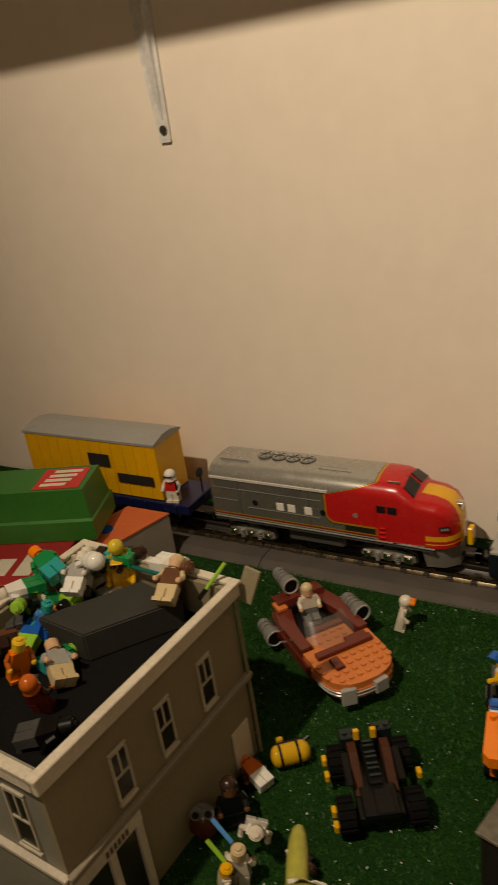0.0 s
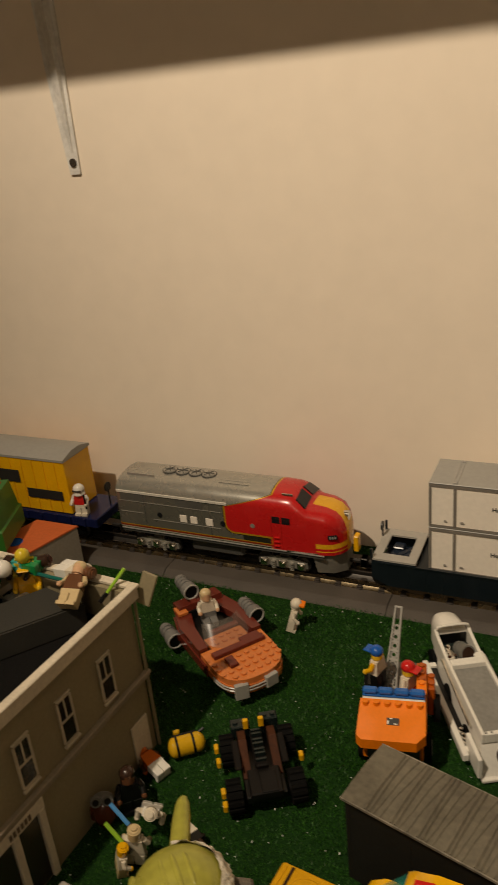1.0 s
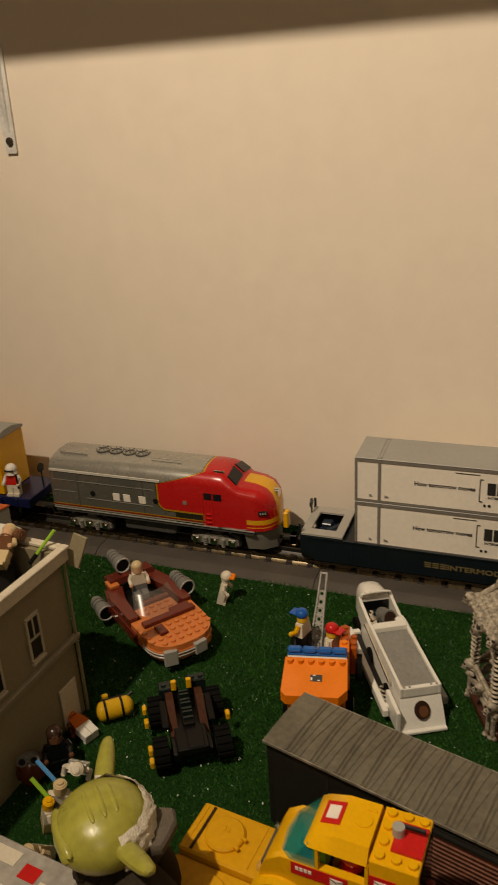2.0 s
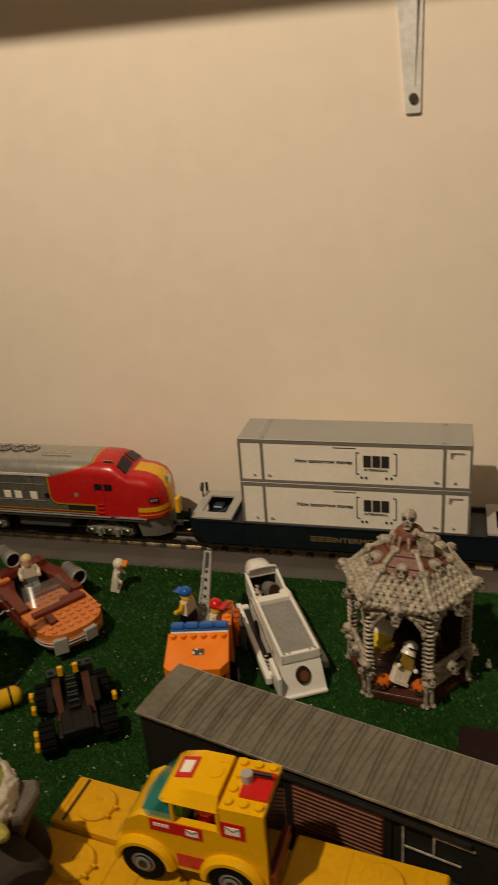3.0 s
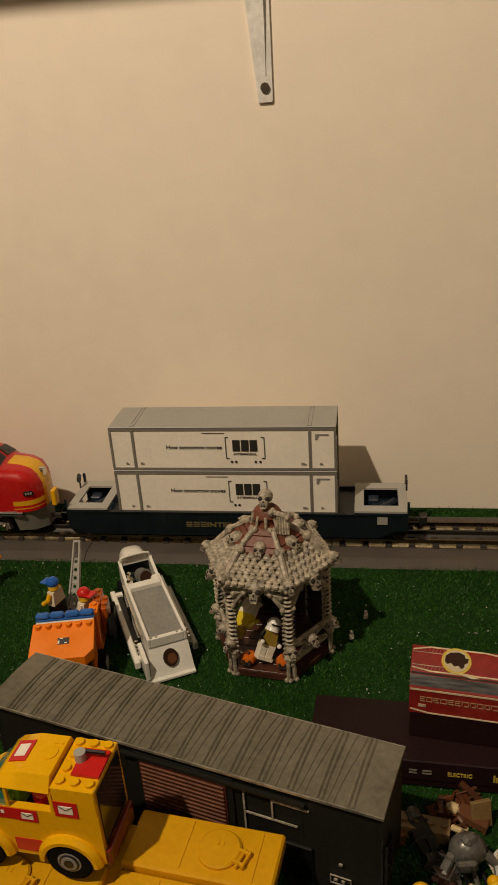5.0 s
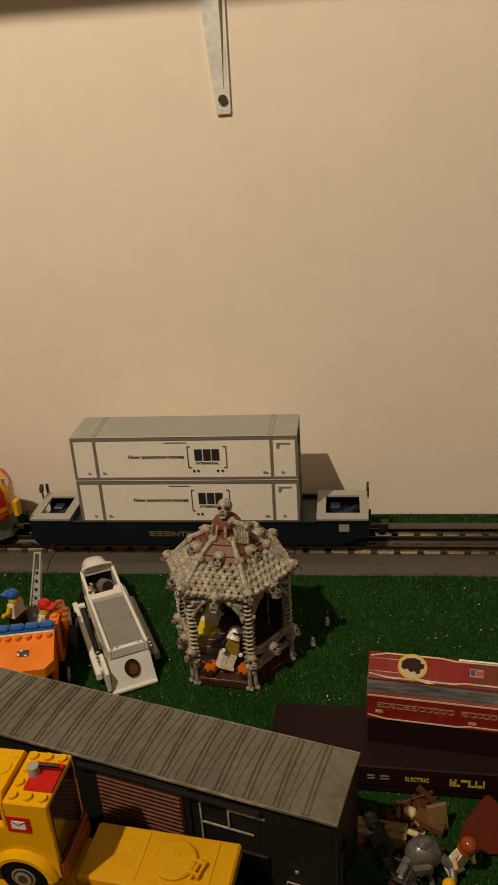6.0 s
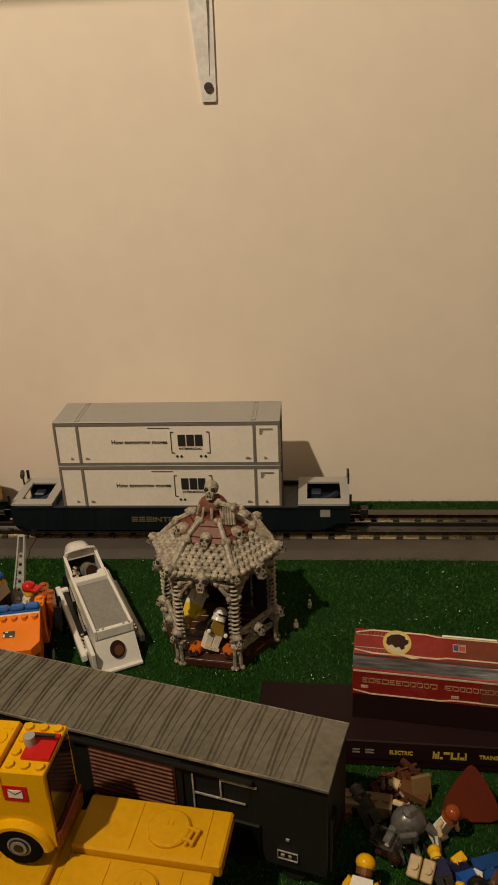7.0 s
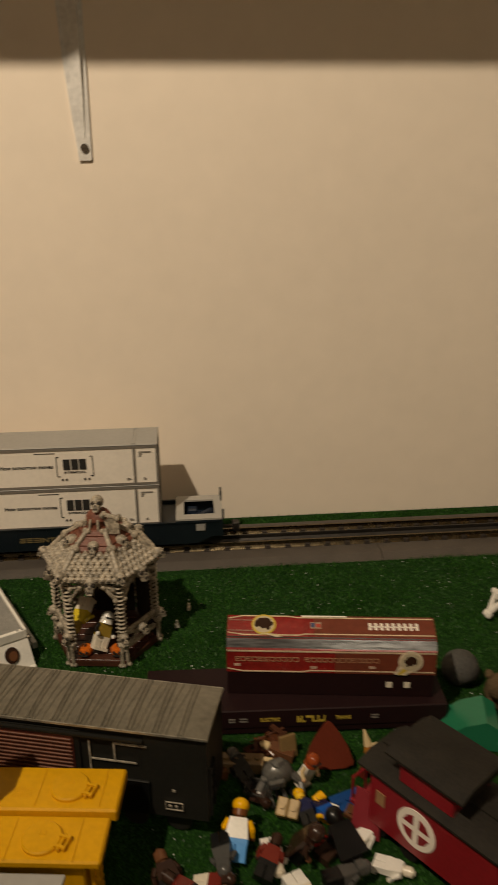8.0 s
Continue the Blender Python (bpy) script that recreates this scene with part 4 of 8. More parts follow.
# panels read from a dark arched shape, coloured near-black for the shade inside
for i in (2, 3):
    a, b = hexpt(0.0440, i, 0.0), hexpt(0.0440, i + 1, 0.0)
    ux = (b - a).normalized()
    nx = Vector((-ux.y, ux.x, 0))
    w = (b - a).length
    prof = [(0.05 * w, 0.006), (0.95 * w, 0.006), (0.95 * w, 0.058), (0.80 * w, 0.072), (0.5 * w, 0.080), (0.20 * w, 0.072), (0.05 * w, 0.058)]
    bm = bmesh.new()
    loft(bm, [[a + ux * u + nx * d + Vector((0, 0, z)) for u, z in prof] for d in (-0.0010, 0.0010)])
    part("back_panel", bm, EYE, gz, "dark arched back panel")
C0, C1 = Z1 + 0.0015, Z1 + 0.0125
for i in range(6):
    for r in range(4):
        bm = bmesh.new()
        f0, f1 = r / 4, (r + 0.88) / 4
        q = [hexpt(0.0325 + (0.0150 - 0.0325) * f, i + j, C0 + (C1 - C0) * f) for f, j in ((f0, 0), (f0, 1), (f1, 1), (f1, 0))]
        vs = [bm.verts.new(p + Vector((0, 0, 0.0006 * (r % 2)))) for p in q]
        us = [bm.verts.new(p * 0.93 - Vector((0, 0, 0.001))) for p in q]
        bm.faces.new(vs)
        bm.faces.new(us[::-1])
        for k in range(4):
            bm.faces.new((vs[k], us[k], us[(k + 1) % 4], vs[(k + 1) % 4]))
        part("cupola_plank", bm, PLANK, gz)
for i in range(6):
    bm = bmesh.new()
    bone(bm, hexpt(0.0325, i, C0 + 0.002), hexpt(0.0155, i, C1 + 0.001), 0.0021)
    part("ridge_bone", bm, BONE, gz)
bm = bmesh.new()
cyl(bm, (0, 0, C1 - 0.002), 0.0150, 0.0035, seg=12, r2=0.0130)
cyl(bm, (0, 0, C1 + 0.0015), 0.0085, 0.0075, seg=12)
loft(bm, [[(r * math.cos(a) * (1 + 0.08 * math.sin(3 * a)), r * 0.85 * math.sin(a), C1 + z + 0.0010 * math.sin(4 * a)) for a in [2 * math.pi * i / 16 for i in range(16)]] for r, z in ((0.0118, 0.0070), (0.0110, 0.0095), (0.0085, 0.0135), (0.0045, 0.0165))])
part("collar", bm, PLANK, gz, "brown resin shawl under the skull")
bm = bmesh.new()
for k in range(9):
    a = 2 * math.pi * k / 9
    tube(bm, (0.0125 * math.cos(a), 0.0125 * math.sin(a), C1 + 0.000), (0.0095 * math.cos(a), 0.0095 * math.sin(a), C1 + 0.0095), 0.0012, seg=5)
part("collar_bones", bm, BONE, gz)
bm = bmesh.new()
skull(bm, (0, -0.001, C1 + 0.0215), 0.0066, 0, 1)
part("finial_skull", bm, [BONE, EYE], gz, "skull finial")
bm = bmesh.new()
for k in range(5):
    tube(bm, (0.011 + 0.0020 * k, -0.009, C1 + 0.011), (0.0115 + 0.0022 * k, -0.013, C1 - 0.002), 0.0010, seg=5)
bone(bm, (0.006, -0.006, C1 + 0.013), (0.0195, -0.009, C1 + 0.012), 0.0022)
part("claw", bm, BONE, gz, "bony claw hand")

figure(GZ @ pose(-0.0150, -0.0030, 0.0450, 124, -8, -22), "yellow toy figure with white legs upside down in the gazebo", head=MUSTARD, torso=LEMON, legs=OFFW, hat="hair", hat_mat=MUSTARD, scale=0.9)
figure(GZ @ pose(-0.0020, -0.0335, 0.0105, -38, 0, -24) @ pose(0, 0, 0, 0, 0, 60), "white armoured toy figure leaning back in the gazebo", head=WHITE, torso=MUSTARD, arms=BLACK, legs=OFFW, hat="helmet", hat_mat=WHITE, scale=0.88)
PUMP = plastic("pumpkin_orange", (0.55, 0.12, 0.01), 0.4)


def pumpkin(m):
    bm = bmesh.new()
    for k in range(8):
        a = 2 * math.pi * k / 8
        ball(bm, (0.0030 * math.cos(a), 0.0030 * math.sin(a), 0.0045), 0.0044, 0, 8, squash=(1, 1, 1.0))
    cyl(bm, (0, 0, 0.008), 0.0012, 0.003, mi=1, seg=6)
    for x, z in ((-0.0026, 0.0062), (0.0026, 0.0062), (0.0, 0.0048)):
        box(bm, x - 0.0010, x + 0.0010, -0.0078, -0.0062, z - 0.0008, z + 0.0008, 2)
    box(bm, -0.0034, 0.0034, -0.0078, -0.0060, 0.0022, 0.0034, 2)
    ob = part("toy_pumpkin", bm, [PUMP, BROWN, EYE])
    ob.matrix_world = m
    return tagged(ob, "small orange toy pumpkin on the gazebo floor", "pumpkin", "gazebo pumpkins")


pumpkin(GZ @ pose(-0.013, -0.034, 0.0062))
pumpkin(GZ @ pose(0.0165, -0.033, 0.0062))

# ---- two-storey building ----
TAUPE = mat("taupe_wall", (0.258, 0.216, 0.128), 0.7, var=0.08, grain=400, stain=20, bump=0.15)
STONE = mat("cream_trim", (0.64, 0.565, 0.44), 0.6, var=0.10, grain=350, stain=30, bump=0.15)
SASHM = mat("sash_taupe_cream", (0.50, 0.44, 0.33), 0.6, var=0.1)
LEDGEM = mat("taupe_ledge", (0.28, 0.235, 0.17), 0.65, var=0.1)
ROOFBLK = mat("black_roof_felt", (0.008, 0.0075, 0.007), 0.95, spec=0.1, grain=700, stain=30, bump=0.4)
PANEDK = mat("toy_window_dark", (0.03, 0.022, 0.016), 0.2, var=0.1)
BLD = pose(-0.0895, -0.2500, 0.0055, 0, 0, -3.9)
bd = thing("toy_building", BLD, "two-storey taupe toy building with cream cornice and open flat roof", "toy building")
BW, BD, BH = 0.150, 0.190, 0.1545
IN = 0.0060
for nm, a in (("east_wall", (-IN - 0.004, -IN, -BD + IN, -IN)), ("west_wall", (-BW + IN, -BW + IN + 0.004, -BD + IN, -IN)),
              ("front_wall", (-BW + IN + 0.004, -IN - 0.004, -BD + IN, -BD + IN + 0.004)), ("back_wall", (-BW + IN + 0.004, -IN - 0.004, -IN - 0.004, -IN))):
    bm = bmesh.new()
    box(bm, *a, 0.0, BH - 0.004)
    part("wall", bm, TAUPE if nm != "front_wall" else mat("grey_green_front", (0.23, 0.22, 0.17), 0.7, var=0.08), bd)
CW = 0.0068
for a in ((-CW, 0.0, -BD, 0.0), (-BW, -BW + CW, -BD, 0.0), (-BW + CW, -CW, -BD, -BD + CW), (-BW + CW, -CW, -CW, 0.0)):
    bm = bmesh.new()
    box(bm, *a, BH - 0.0030, BH, bevel=0.0006)
    sx0, sx1, sy0, sy1 = a
    if sx1 - sx0 < 0.01:
        box(bm, sx0 + 0.0012, sx1 - 0.0012, -BD + 0.0012, -0.0012, BH - 0.0125, BH - 0.0030, bevel=0.0007)
    else:
        box(bm, sx0, sx1, sy0 + 0.0012, sy1 - 0.0012, BH - 0.0125, BH - 0.0030, bevel=0.0007)
    part("cornice", bm, STONE, bd, "cream moulded cornice")
bm = bmesh.new()
box(bm, -BW + IN + 0.004, -IN - 0.004, -BD + IN + 0.004, -IN - 0.004, BH - 0.036, BH - 0.032)
part("roof", bm, ROOFBLK, bd, "flat black roof below the parapet")
LEDGE = 0.0725
bm = bmesh.new()
box(bm, -IN, -IN + 0.0045, -BD + 0.004, -0.002, LEDGE, LEDGE + 0.0038, bevel=0.0006)
box(bm, -IN, -IN + 0.0030, -BD + 0.004, -0.002, LEDGE - 0.003, LEDGE, bevel=0.0004)
part("ledge", bm, LEDGEM, bd)
bm = bmesh.new()
box(bm, -BW + 0.004, -0.004, -BD + IN - 0.0045, -BD + IN, LEDGE, LEDGE + 0.0038, bevel=0.0006)
part("ledge", bm, STONE, bd)


def sash(parent, x, y, z0, z1, w, side):
    """A sash window with frame, sill and panes on the east or the front wall."""
    k = pose(x, y, 0) if side == "east" else pose(x, y, 0, 0, 0, -90)
    wn = new("window")
    wn.parent = parent
    fr = bmesh.new()
    t = 0.0016
    for a in ((-w / 2 - t, -w / 2, z0, z1), (w / 2, w / 2 + t, z0, z1), (-w / 2, w / 2, z1, z1 + t), (-w / 2, w / 2, z0 - t, z0)):
        box(fr, 0.0, 0.0015, a[0], a[1], a[2], a[3], m=k)
    zm = (z0 + z1) / 2
    box(fr, 0.0, 0.0013, -w / 2, w / 2, zm - 0.0008, zm + 0.0008, m=k)
    box(fr, 0.0, 0.0012, -0.0006, 0.0006, zm, z1, m=k)
    part("frame", fr, SASHM, wn)
    sl = bmesh.new()
    box(sl, 0.0, 0.0026, -w / 2 - 0.002, w / 2 + 0.002, z0 - 0.0036, z0 - 0.0016, m=k, bevel=0.0004)
    part("sill", sl, SASHM, wn)
    hd = bmesh.new()
    box(hd, 0.0, 0.0018, -w / 2 - 0.0018, w / 2 + 0.0018, z1 + 0.0016, z1 + 0.0030, m=k, bevel=0.0003)
    part("lintel", hd, SASHM, wn)
    pn = bmesh.new()
    box(pn, 0.0, 0.0006, -w / 2, w / 2, z0, z1, m=k)
    part("pane", pn, PANEDK, wn)
    return wn


for y in (-0.047, -0.091, -0.132):
    sash(bd, -IN, y, 0.0850, 0.1190, 0.0115, "east")
for x in (-0.032, -0.075, -0.118):
    sash(bd, x, -BD + IN, 0.0860, 0.1260, 0.0150, "front")
# shop front on the east side
bm = bmesh.new()
box(bm, -IN, -IN + 0.0030, -0.186, -0.128, 0.0600, 0.0695, bevel=0.0005)
for y in (-0.186, -0.158, -0.134):
    box(bm, -IN, -IN + 0.0030, y, y + 0.0055, 0.0, 0.0600, bevel=0.0005)
part("shop_front", bm, STONE, bd, "cream shop front with pilasters")
bm = bmesh.new()
box(bm, -IN, -IN + 0.0008, -0.1530, -0.1345, 0.002, 0.0590)
part("shop_window", bm, PANEDK, bd)
bm = bmesh.new()
box(bm, -IN, -IN + 0.0008, -0.1800, -0.1585, 0.020, 0.0590)
part("shop_window", bm, PANEDK, bd)
bm = bmesh.new()
box(bm, -IN, -IN + 0.0016, -0.0330, -0.0130, 0.004, 0.0400, bevel=0.0004)
part("side_door", bm, STONE, bd, "cream side door")
bm = bmesh.new()
tube(bm, (-IN + 0.002, -0.0045, 0.0), (-IN + 0.002, -0.0045, BH - 0.012), 0.0014, seg=7)
part("downpipe", bm, TAUPE, bd)

# dark crate on the roof
BOXDK = mat("black_card", (0.030, 0.028, 0.022), 0.75, var=0.1, grain=400, stain=30)
ROOFZ = 0.0055 + BH - 0.032
bm = bmesh.new()
prism(bm, [(-0.0455, -0.0265), (0.0005, -0.0315), (0.0435, 0.0245), (0.0005, 0.0345)], 0.0, 0.0222)
bmesh.ops.bevel(bm, geom=bm.edges[:], offset=0.0012, segments=2, affect="EDGES")
cr = part("storage_crate", bm, BOXDK)
cr.matrix_world = pose(-0.1685, -0.2965, ROOFZ)
tagged(cr, "dark grey crate with an oblique end lying on the building roof", "crate")

RF = (
    (-0.190, -0.258, 0, 0, 30, "yellow toy figure standing on the building roof", dict(torso=YELLOW, legs=YELLOW, hat="cap", hat_mat=YELLOW)),
    (-0.206, -0.264, 78, 0, 70, "white toy figure lying on the building roof", dict(head=OFFW, torso=WHITE, legs=GREYL)),
    (-0.214, -0.298, -70, 0, 20, "white booted toy figure lying on the building roof", dict(head=DKBROWN, torso=OFFW, legs=WHITE)),
    (-0.212, -0.284, 60, 0, -40, "green and white toy figure on the building roof", dict(head=OFFW, torso=GREEN, arms=ORANGE, legs=WHITE)),
    (-0.226, -0.300, 75, 0, 60, "lime green toy figure lying on the building roof", dict(head=LIME, torso=LIME, legs=LIME)),
    (-0.216, -0.318, 0, 15, 20, "azure toy figure with teal head on the building roof", dict(head=TEAL, torso=AZURE, legs=WHITE, scale=0.85)),
    (-0.214, -0.344, 70, 0, 190, "blue toy figure lying on the building roof", dict(head=TEAL, torso=BLUE, legs=LIME)),
    (-0.205, -0.358, 14, 10, 70, "bright orange toy figure leaning on the building roof", dict(head=SKIN, torso=ORANGE, arms=PUMP, legs=ORANGE, scale=0.9)),
    (-0.163, -0.356, -72, 20, 60, "tan toy figure with tan boots lying on the roof", dict(head=FLESH, torso=GREYL, legs=CREAM)),
    (-0.166, -0.374, -16, 0, 200, "dark red toy figure with rusty helmet on the roof", dict(head=PUMP, torso=DKRED, arms=DKBROWN, legs=DKRED, hat="helmet", hat_mat=PUMP, scale=0.85)),
    (-0.200, -0.392, 60, 20, 10, "black toy figure lying on the building roof", dict(head=DKBROWN, torso=BLACK, legs=BLACK)),
    (-0.196, -0.422, 84, 0, 30, "black armoured toy figure lying on the building roof", dict(head=BLACK, torso=GREYD, legs=BLACK)),
    (-0.160, -0.402, 82, 0, 120, "dark grey toy figure lying on the building roof", dict(head=BLACK, torso=BLACK, legs=GREYD)),
)
for x, y, rx, ry, rz, lab, kw in RF:
    figure(pose(x, y, ROOFZ + (0.006 if abs(rx) > 50 else 0.0008), rx, ry, rz), lab, group="figures on the building roof", **kw)
figure(pose(-0.1310, -0.2850, ROOFZ + 0.0262, -60, 0, 10), "tan toy figure with tan hat lying back on the dark crate", head=FLESH, torso=BROWN, arms=CREAM, legs=CREAM, hat="hair", hat_mat=CREAM, scale=0.95, group="figures on the building roof")
bm = bmesh.new()
tube(bm, (-0.045, 0.004, 0), (0.040, 0.0, 0.004), 0.0016, seg=8)
ob = part("toy_staff", bm, plastic("dark_teal_plastic", (0.012, 0.12, 0.10)))
ob.matrix_world = pose(-0.1750, -0.2620, ROOFZ + 0.0290, 0, 0, -4)
tagged(ob, "long teal plastic rod lying across the crate", "toy part")


def jumble(spots, palette, z, lift, group, where, seed, flat=0.6, scale=1.0):
    """Figures thrown together: leaning, lying and standing in mixed colours."""
    r = random.Random(seed)
    for x, y in spots:
        name, kw = palette[r.randrange(len(palette))]
        lying = r.random() < flat
        m = pose(x, y, z + (0.007 if lying else 0.0) + lift * r.random(), r.uniform(60, 95) if lying else r.uniform(-15, 25), r.uniform(-20, 20), r.uniform(0, 360))
        figure(m, f"{name} toy figure {'lying' if lying else 'standing'} {where}", group=group, scale=scale, **kw)


BRIGHT = (
    ("white", dict(head=OFFW, torso=WHITE, legs=WHITE)),
    ("tan", dict(head=FLESH, torso=CREAM, legs=OFFW)),
    ("green", dict(head=LIME, torso=GREEN, legs=TEAL)),
    ("lime", dict(head=BLACK, torso=LIME, legs=GREYD)),
    ("rusty orange", dict(head=SKIN, torso=PUMP, legs=DKBROWN)),
    ("dark grey", dict(head=GREYD, torso=GREYD, legs=BLACK)),
    ("brown", dict(head=BROWN, torso=BROWN, legs=DKBROWN)),
)
jumble(((-0.230, -0.282), (-0.226, -0.312), (-0.228, -0.332), (-0.212, -0.276), (-0.220, -0.346), (-0.222, -0.262), (-0.216, -0.366), (-0.190, -0.350), (-0.216, -0.270)),
       BRIGHT, ROOFZ + 0.001, 0.010, "figures on the building roof", "on the building roof", 27, 0.95, 0.85)
OVER = (
    (-0.219, -0.2900, 0.034, 76, 10, 250, "green toy figure with orange arms on the heap", dict(head=ORANGE, torso=GREEN, arms=GREEN, legs=TEAL)),
    (-0.230, -0.2960, 0.030, 84, 0, 330, "white and green toy figure on the heap", dict(head=OFFW, torso=WHITE, legs=GREEN)),
    (-0.200, -0.3000, 0.028, -58, 0, 15, "white toy figure with hollow legs leaning on the crate", dict(head=OFFW, torso=GREYL, legs=WHITE, scale=0.9)),
    (-0.176, -0.2560, 0.036, 86, 0, 275, "teal toy figure lying along the parapet", dict(head=DKBROWN, torso=TEAL, legs=GREEN, scale=0.85)),
    (-0.216, -0.2680, 0.036, 70, 10, 60, "white helmeted toy figure lying across the parapet", dict(head=WHITE, torso=WHITE, legs=OFFW, hat="helmet", hat_mat=WHITE)),
    (-0.206, -0.2600, 0.030, 78, 0, 110, "black caped toy figure lying across the parapet", dict(head=DKBROWN, torso=BLACK, legs=DKBROWN)),
    (-0.190, -0.2560, 0.018, 10, 0, 30, "bright yellow toy figure standing by the parapet", dict(head=LEMON, torso=LEMON, legs=LEMON, hat="hood", hat_mat=LEMON, scale=0.85)),
    (-0.160, -0.2510, 0.034, 82, 0, 80, "white and brown toy figure lying across the parapet", dict(head=BROWN, torso=OFFW, legs=WHITE)),
    (-0.231, -0.2810, 0.022, 80, 20, 140, "green armed toy figure lying on the heap", dict(head=GREEN, torso=GREEN, arms=ORANGE, legs=WHITE)),
    (-0.209, -0.2860, 0.018, -60, 0, 20, "white booted toy figure with hollow legs up", dict(head=OFFW, torso=GREEN, legs=WHITE)),
    (-0.238, -0.3020, 0.022, 70, 0, 30, "lime and black toy figure on the heap", dict(head=LIME, torso=BLACK, legs=LIME)),
)
for x, y, z, rx, ry, rz, lab, kw in OVER:
    figure(pose(x, y, ROOFZ + z, rx, ry, rz), lab, group="figures on the building roof", **kw)
SIGN = mat("faded_sign_paint", (0.12, 0.085, 0.06), 0.6)
bm = bmesh.new()
for k in range(6):
    box(bm, -IN + 0.0030, -IN + 0.0033, -0.1600 + 0.0034 * k, -0.1578 + 0.0034 * k, 0.0622, 0.0668)
part("sign_lettering", bm, SIGN, bd, "faded dark sign bars")
# end block of the parapet and a lime rod beside it
bm = bmesh.new()
box(bm, -0.0050, 0.0070, -0.0013, 0.0013, -0.013, 0.013, bevel=0.0005, m=pose(0.0010, 0.0045, BH - 0.007, -14, 18, 8))
part("chimney_block", bm, TAUPE, bd)
bm = bmesh.new()
tube(bm, (0, 0, 0), (0.010, 0.012, 0.016), 0.0014)
tube(bm, (-0.004, -0.005, -0.006), (0, 0, 0), 0.0018, 1)
ob = part("toy_rod", bm, [LIME, BLACK])
ob.matrix_world = BLD @ pose(-0.020, -0.014, BH - 0.004)
tagged(ob, "glossy lime plastic rod on the parapet", "toy part")

# ---- orange speeder ----
GRIT = mat("weathered_grey_plastic", (0.17, 0.165, 0.155), 0.45, var=0.15)
CLEAR = mat("clear_plastic", (0.30, 0.26, 0.22), 0.20, var=0.02, bump=0.0, alpha=0.14, spec=0.5)
RUST = plastic("reddish_brown_plastic", (0.135, 0.024, 0.014), 0.3)
SPD = pose(-0.0800, -0.1430, 0.0058, 0, 0, -37)
sp = thing("toy_speeder", SPD, "orange and dark red brick-built hover speeder parked on the grass", "toy speeder")


def deck(rear, wide, nose, n=11):
    """A top-view outline: narrow square rear, broad blunt nose towards +x."""
    pts = [(-rear, -wide * 0.80), (-rear * 0.6, -wide), (0.0, -wide), (nose * 0.45, -wide)]
    for i in range(1, n):
        a = -math.pi / 2 + math.pi * i / n
        c, s = math.cos(a), math.sin(a)
        pts.append((nose * (0.45 + 0.55 * c ** 0.72), wide * math.copysign(abs(s) ** 0.8, s)))
    return pts + [(nose * 0.45, wide), (0.0, wide), (-rear * 0.6, wide), (-rear, wide * 0.80)]


bm = bmesh.new()
prism(bm, deck(0.060, 0.0290, 0.057), 0.0085, 0.0125)
part("lower_hull", bm, EARTHOR, sp)
bm = bmesh.new()
prism(bm, deck(0.066, 0.0318, 0.0600), 0.0125, 0.0195)
part("hull", bm, EARTHOR, sp)
bm = bmesh.new()
prism(bm, [p for p in deck(0.068, 0.0332, 0.040) if p[0] < 0.019], 0.0105, 0.0205)
part("rear_hull", bm, RUST, sp, "dark reddish brown rear hull")
bm = bmesh.new()
prism(bm, [(0.004, -0.0312)] + [p for p in deck(0.05, 0.0312, 0.0592) if p[0] > 0.004] + [(0.004, 0.0312)], 0.0195, 0.0257)
for i in range(7):
    for j in range(8):
        x, y = 0.010 + i * 0.008, -0.028 + j * 0.008
        if x < 0.057 - 0.012 * (abs(y) / 0.028) ** 3 and x > 0.022 and not (22 < x * 1000 < 41 and -0.021 < y < -0.007):
            cyl(bm, (x, y, 0.0257), 0.00245, 0.0015, seg=9)
part("nose_plate", bm, EARTHOR, sp, "orange studded nose plate")
for s in (-1, 1):
    bm = bmesh.new()
    prism(bm, [(-0.067, s * 0.025), (-0.040, s * 0.0322), (0.003, s * 0.0320), (0.003, s * 0.0230), (-0.030, s * 0.0200), (-0.058, s * 0.0120)], 0.0205, 0.0290)
    part("cockpit_side", bm, RUST, sp, "dark reddish cockpit side")
bm = bmesh.new()
prism(bm, [(-0.074, 0.0200), (-0.074, 0.0330), (-0.058, 0.0350), (-0.056, 0.0200)], -0.0230, 0.0230, "xz")
part("rear_block", bm, RUST, sp)
bm = bmesh.new()
box(bm, -0.066, -0.052, -0.026, -0.016, 0.0292, 0.0325, bevel=0.0005)
part("rear_tile", bm, EARTHOR, sp, "orange rear tile")
bm = bmesh.new()
box(bm, -0.055, 0.003, -0.0195, 0.0195, 0.0205, 0.0215)
box(bm, -0.0555, -0.0530, -0.0150, 0.0150, 0.0215, 0.0300)
part("seat", bm, BLACK, sp, "black cockpit floor and seat")
bm = bmesh.new()
box(bm, -0.0140, 0.0040, -0.0190, 0.0190, 0.0215, 0.0247, bevel=0.0005)
for i in range(2):
    for j in range(4):
        cyl(bm, (-0.0095 + i * 0.008, -0.012 + j * 0.008, 0.0247), 0.00245, 0.0015, seg=9)
part("console", bm, EARTHOR, sp, "orange studded console under the windscreen")
bm = bmesh.new()
box(bm, -0.0200, -0.0140, -0.0100, 0.0180, 0.0215, 0.0275, bevel=0.0006)
part("instrument_block", bm, RUST, sp)
bm = bmesh.new()
box(bm, 0.0130, 0.0205, -0.0250, 0.0270, 0.0257, 0.0298, bevel=0.0006)
box(bm, 0.0060, 0.0130, 0.0060, 0.0260, 0.0257, 0.0285, bevel=0.0006)
part("dash_ridge", bm, RUST, sp, "dark red ridge across the nose")
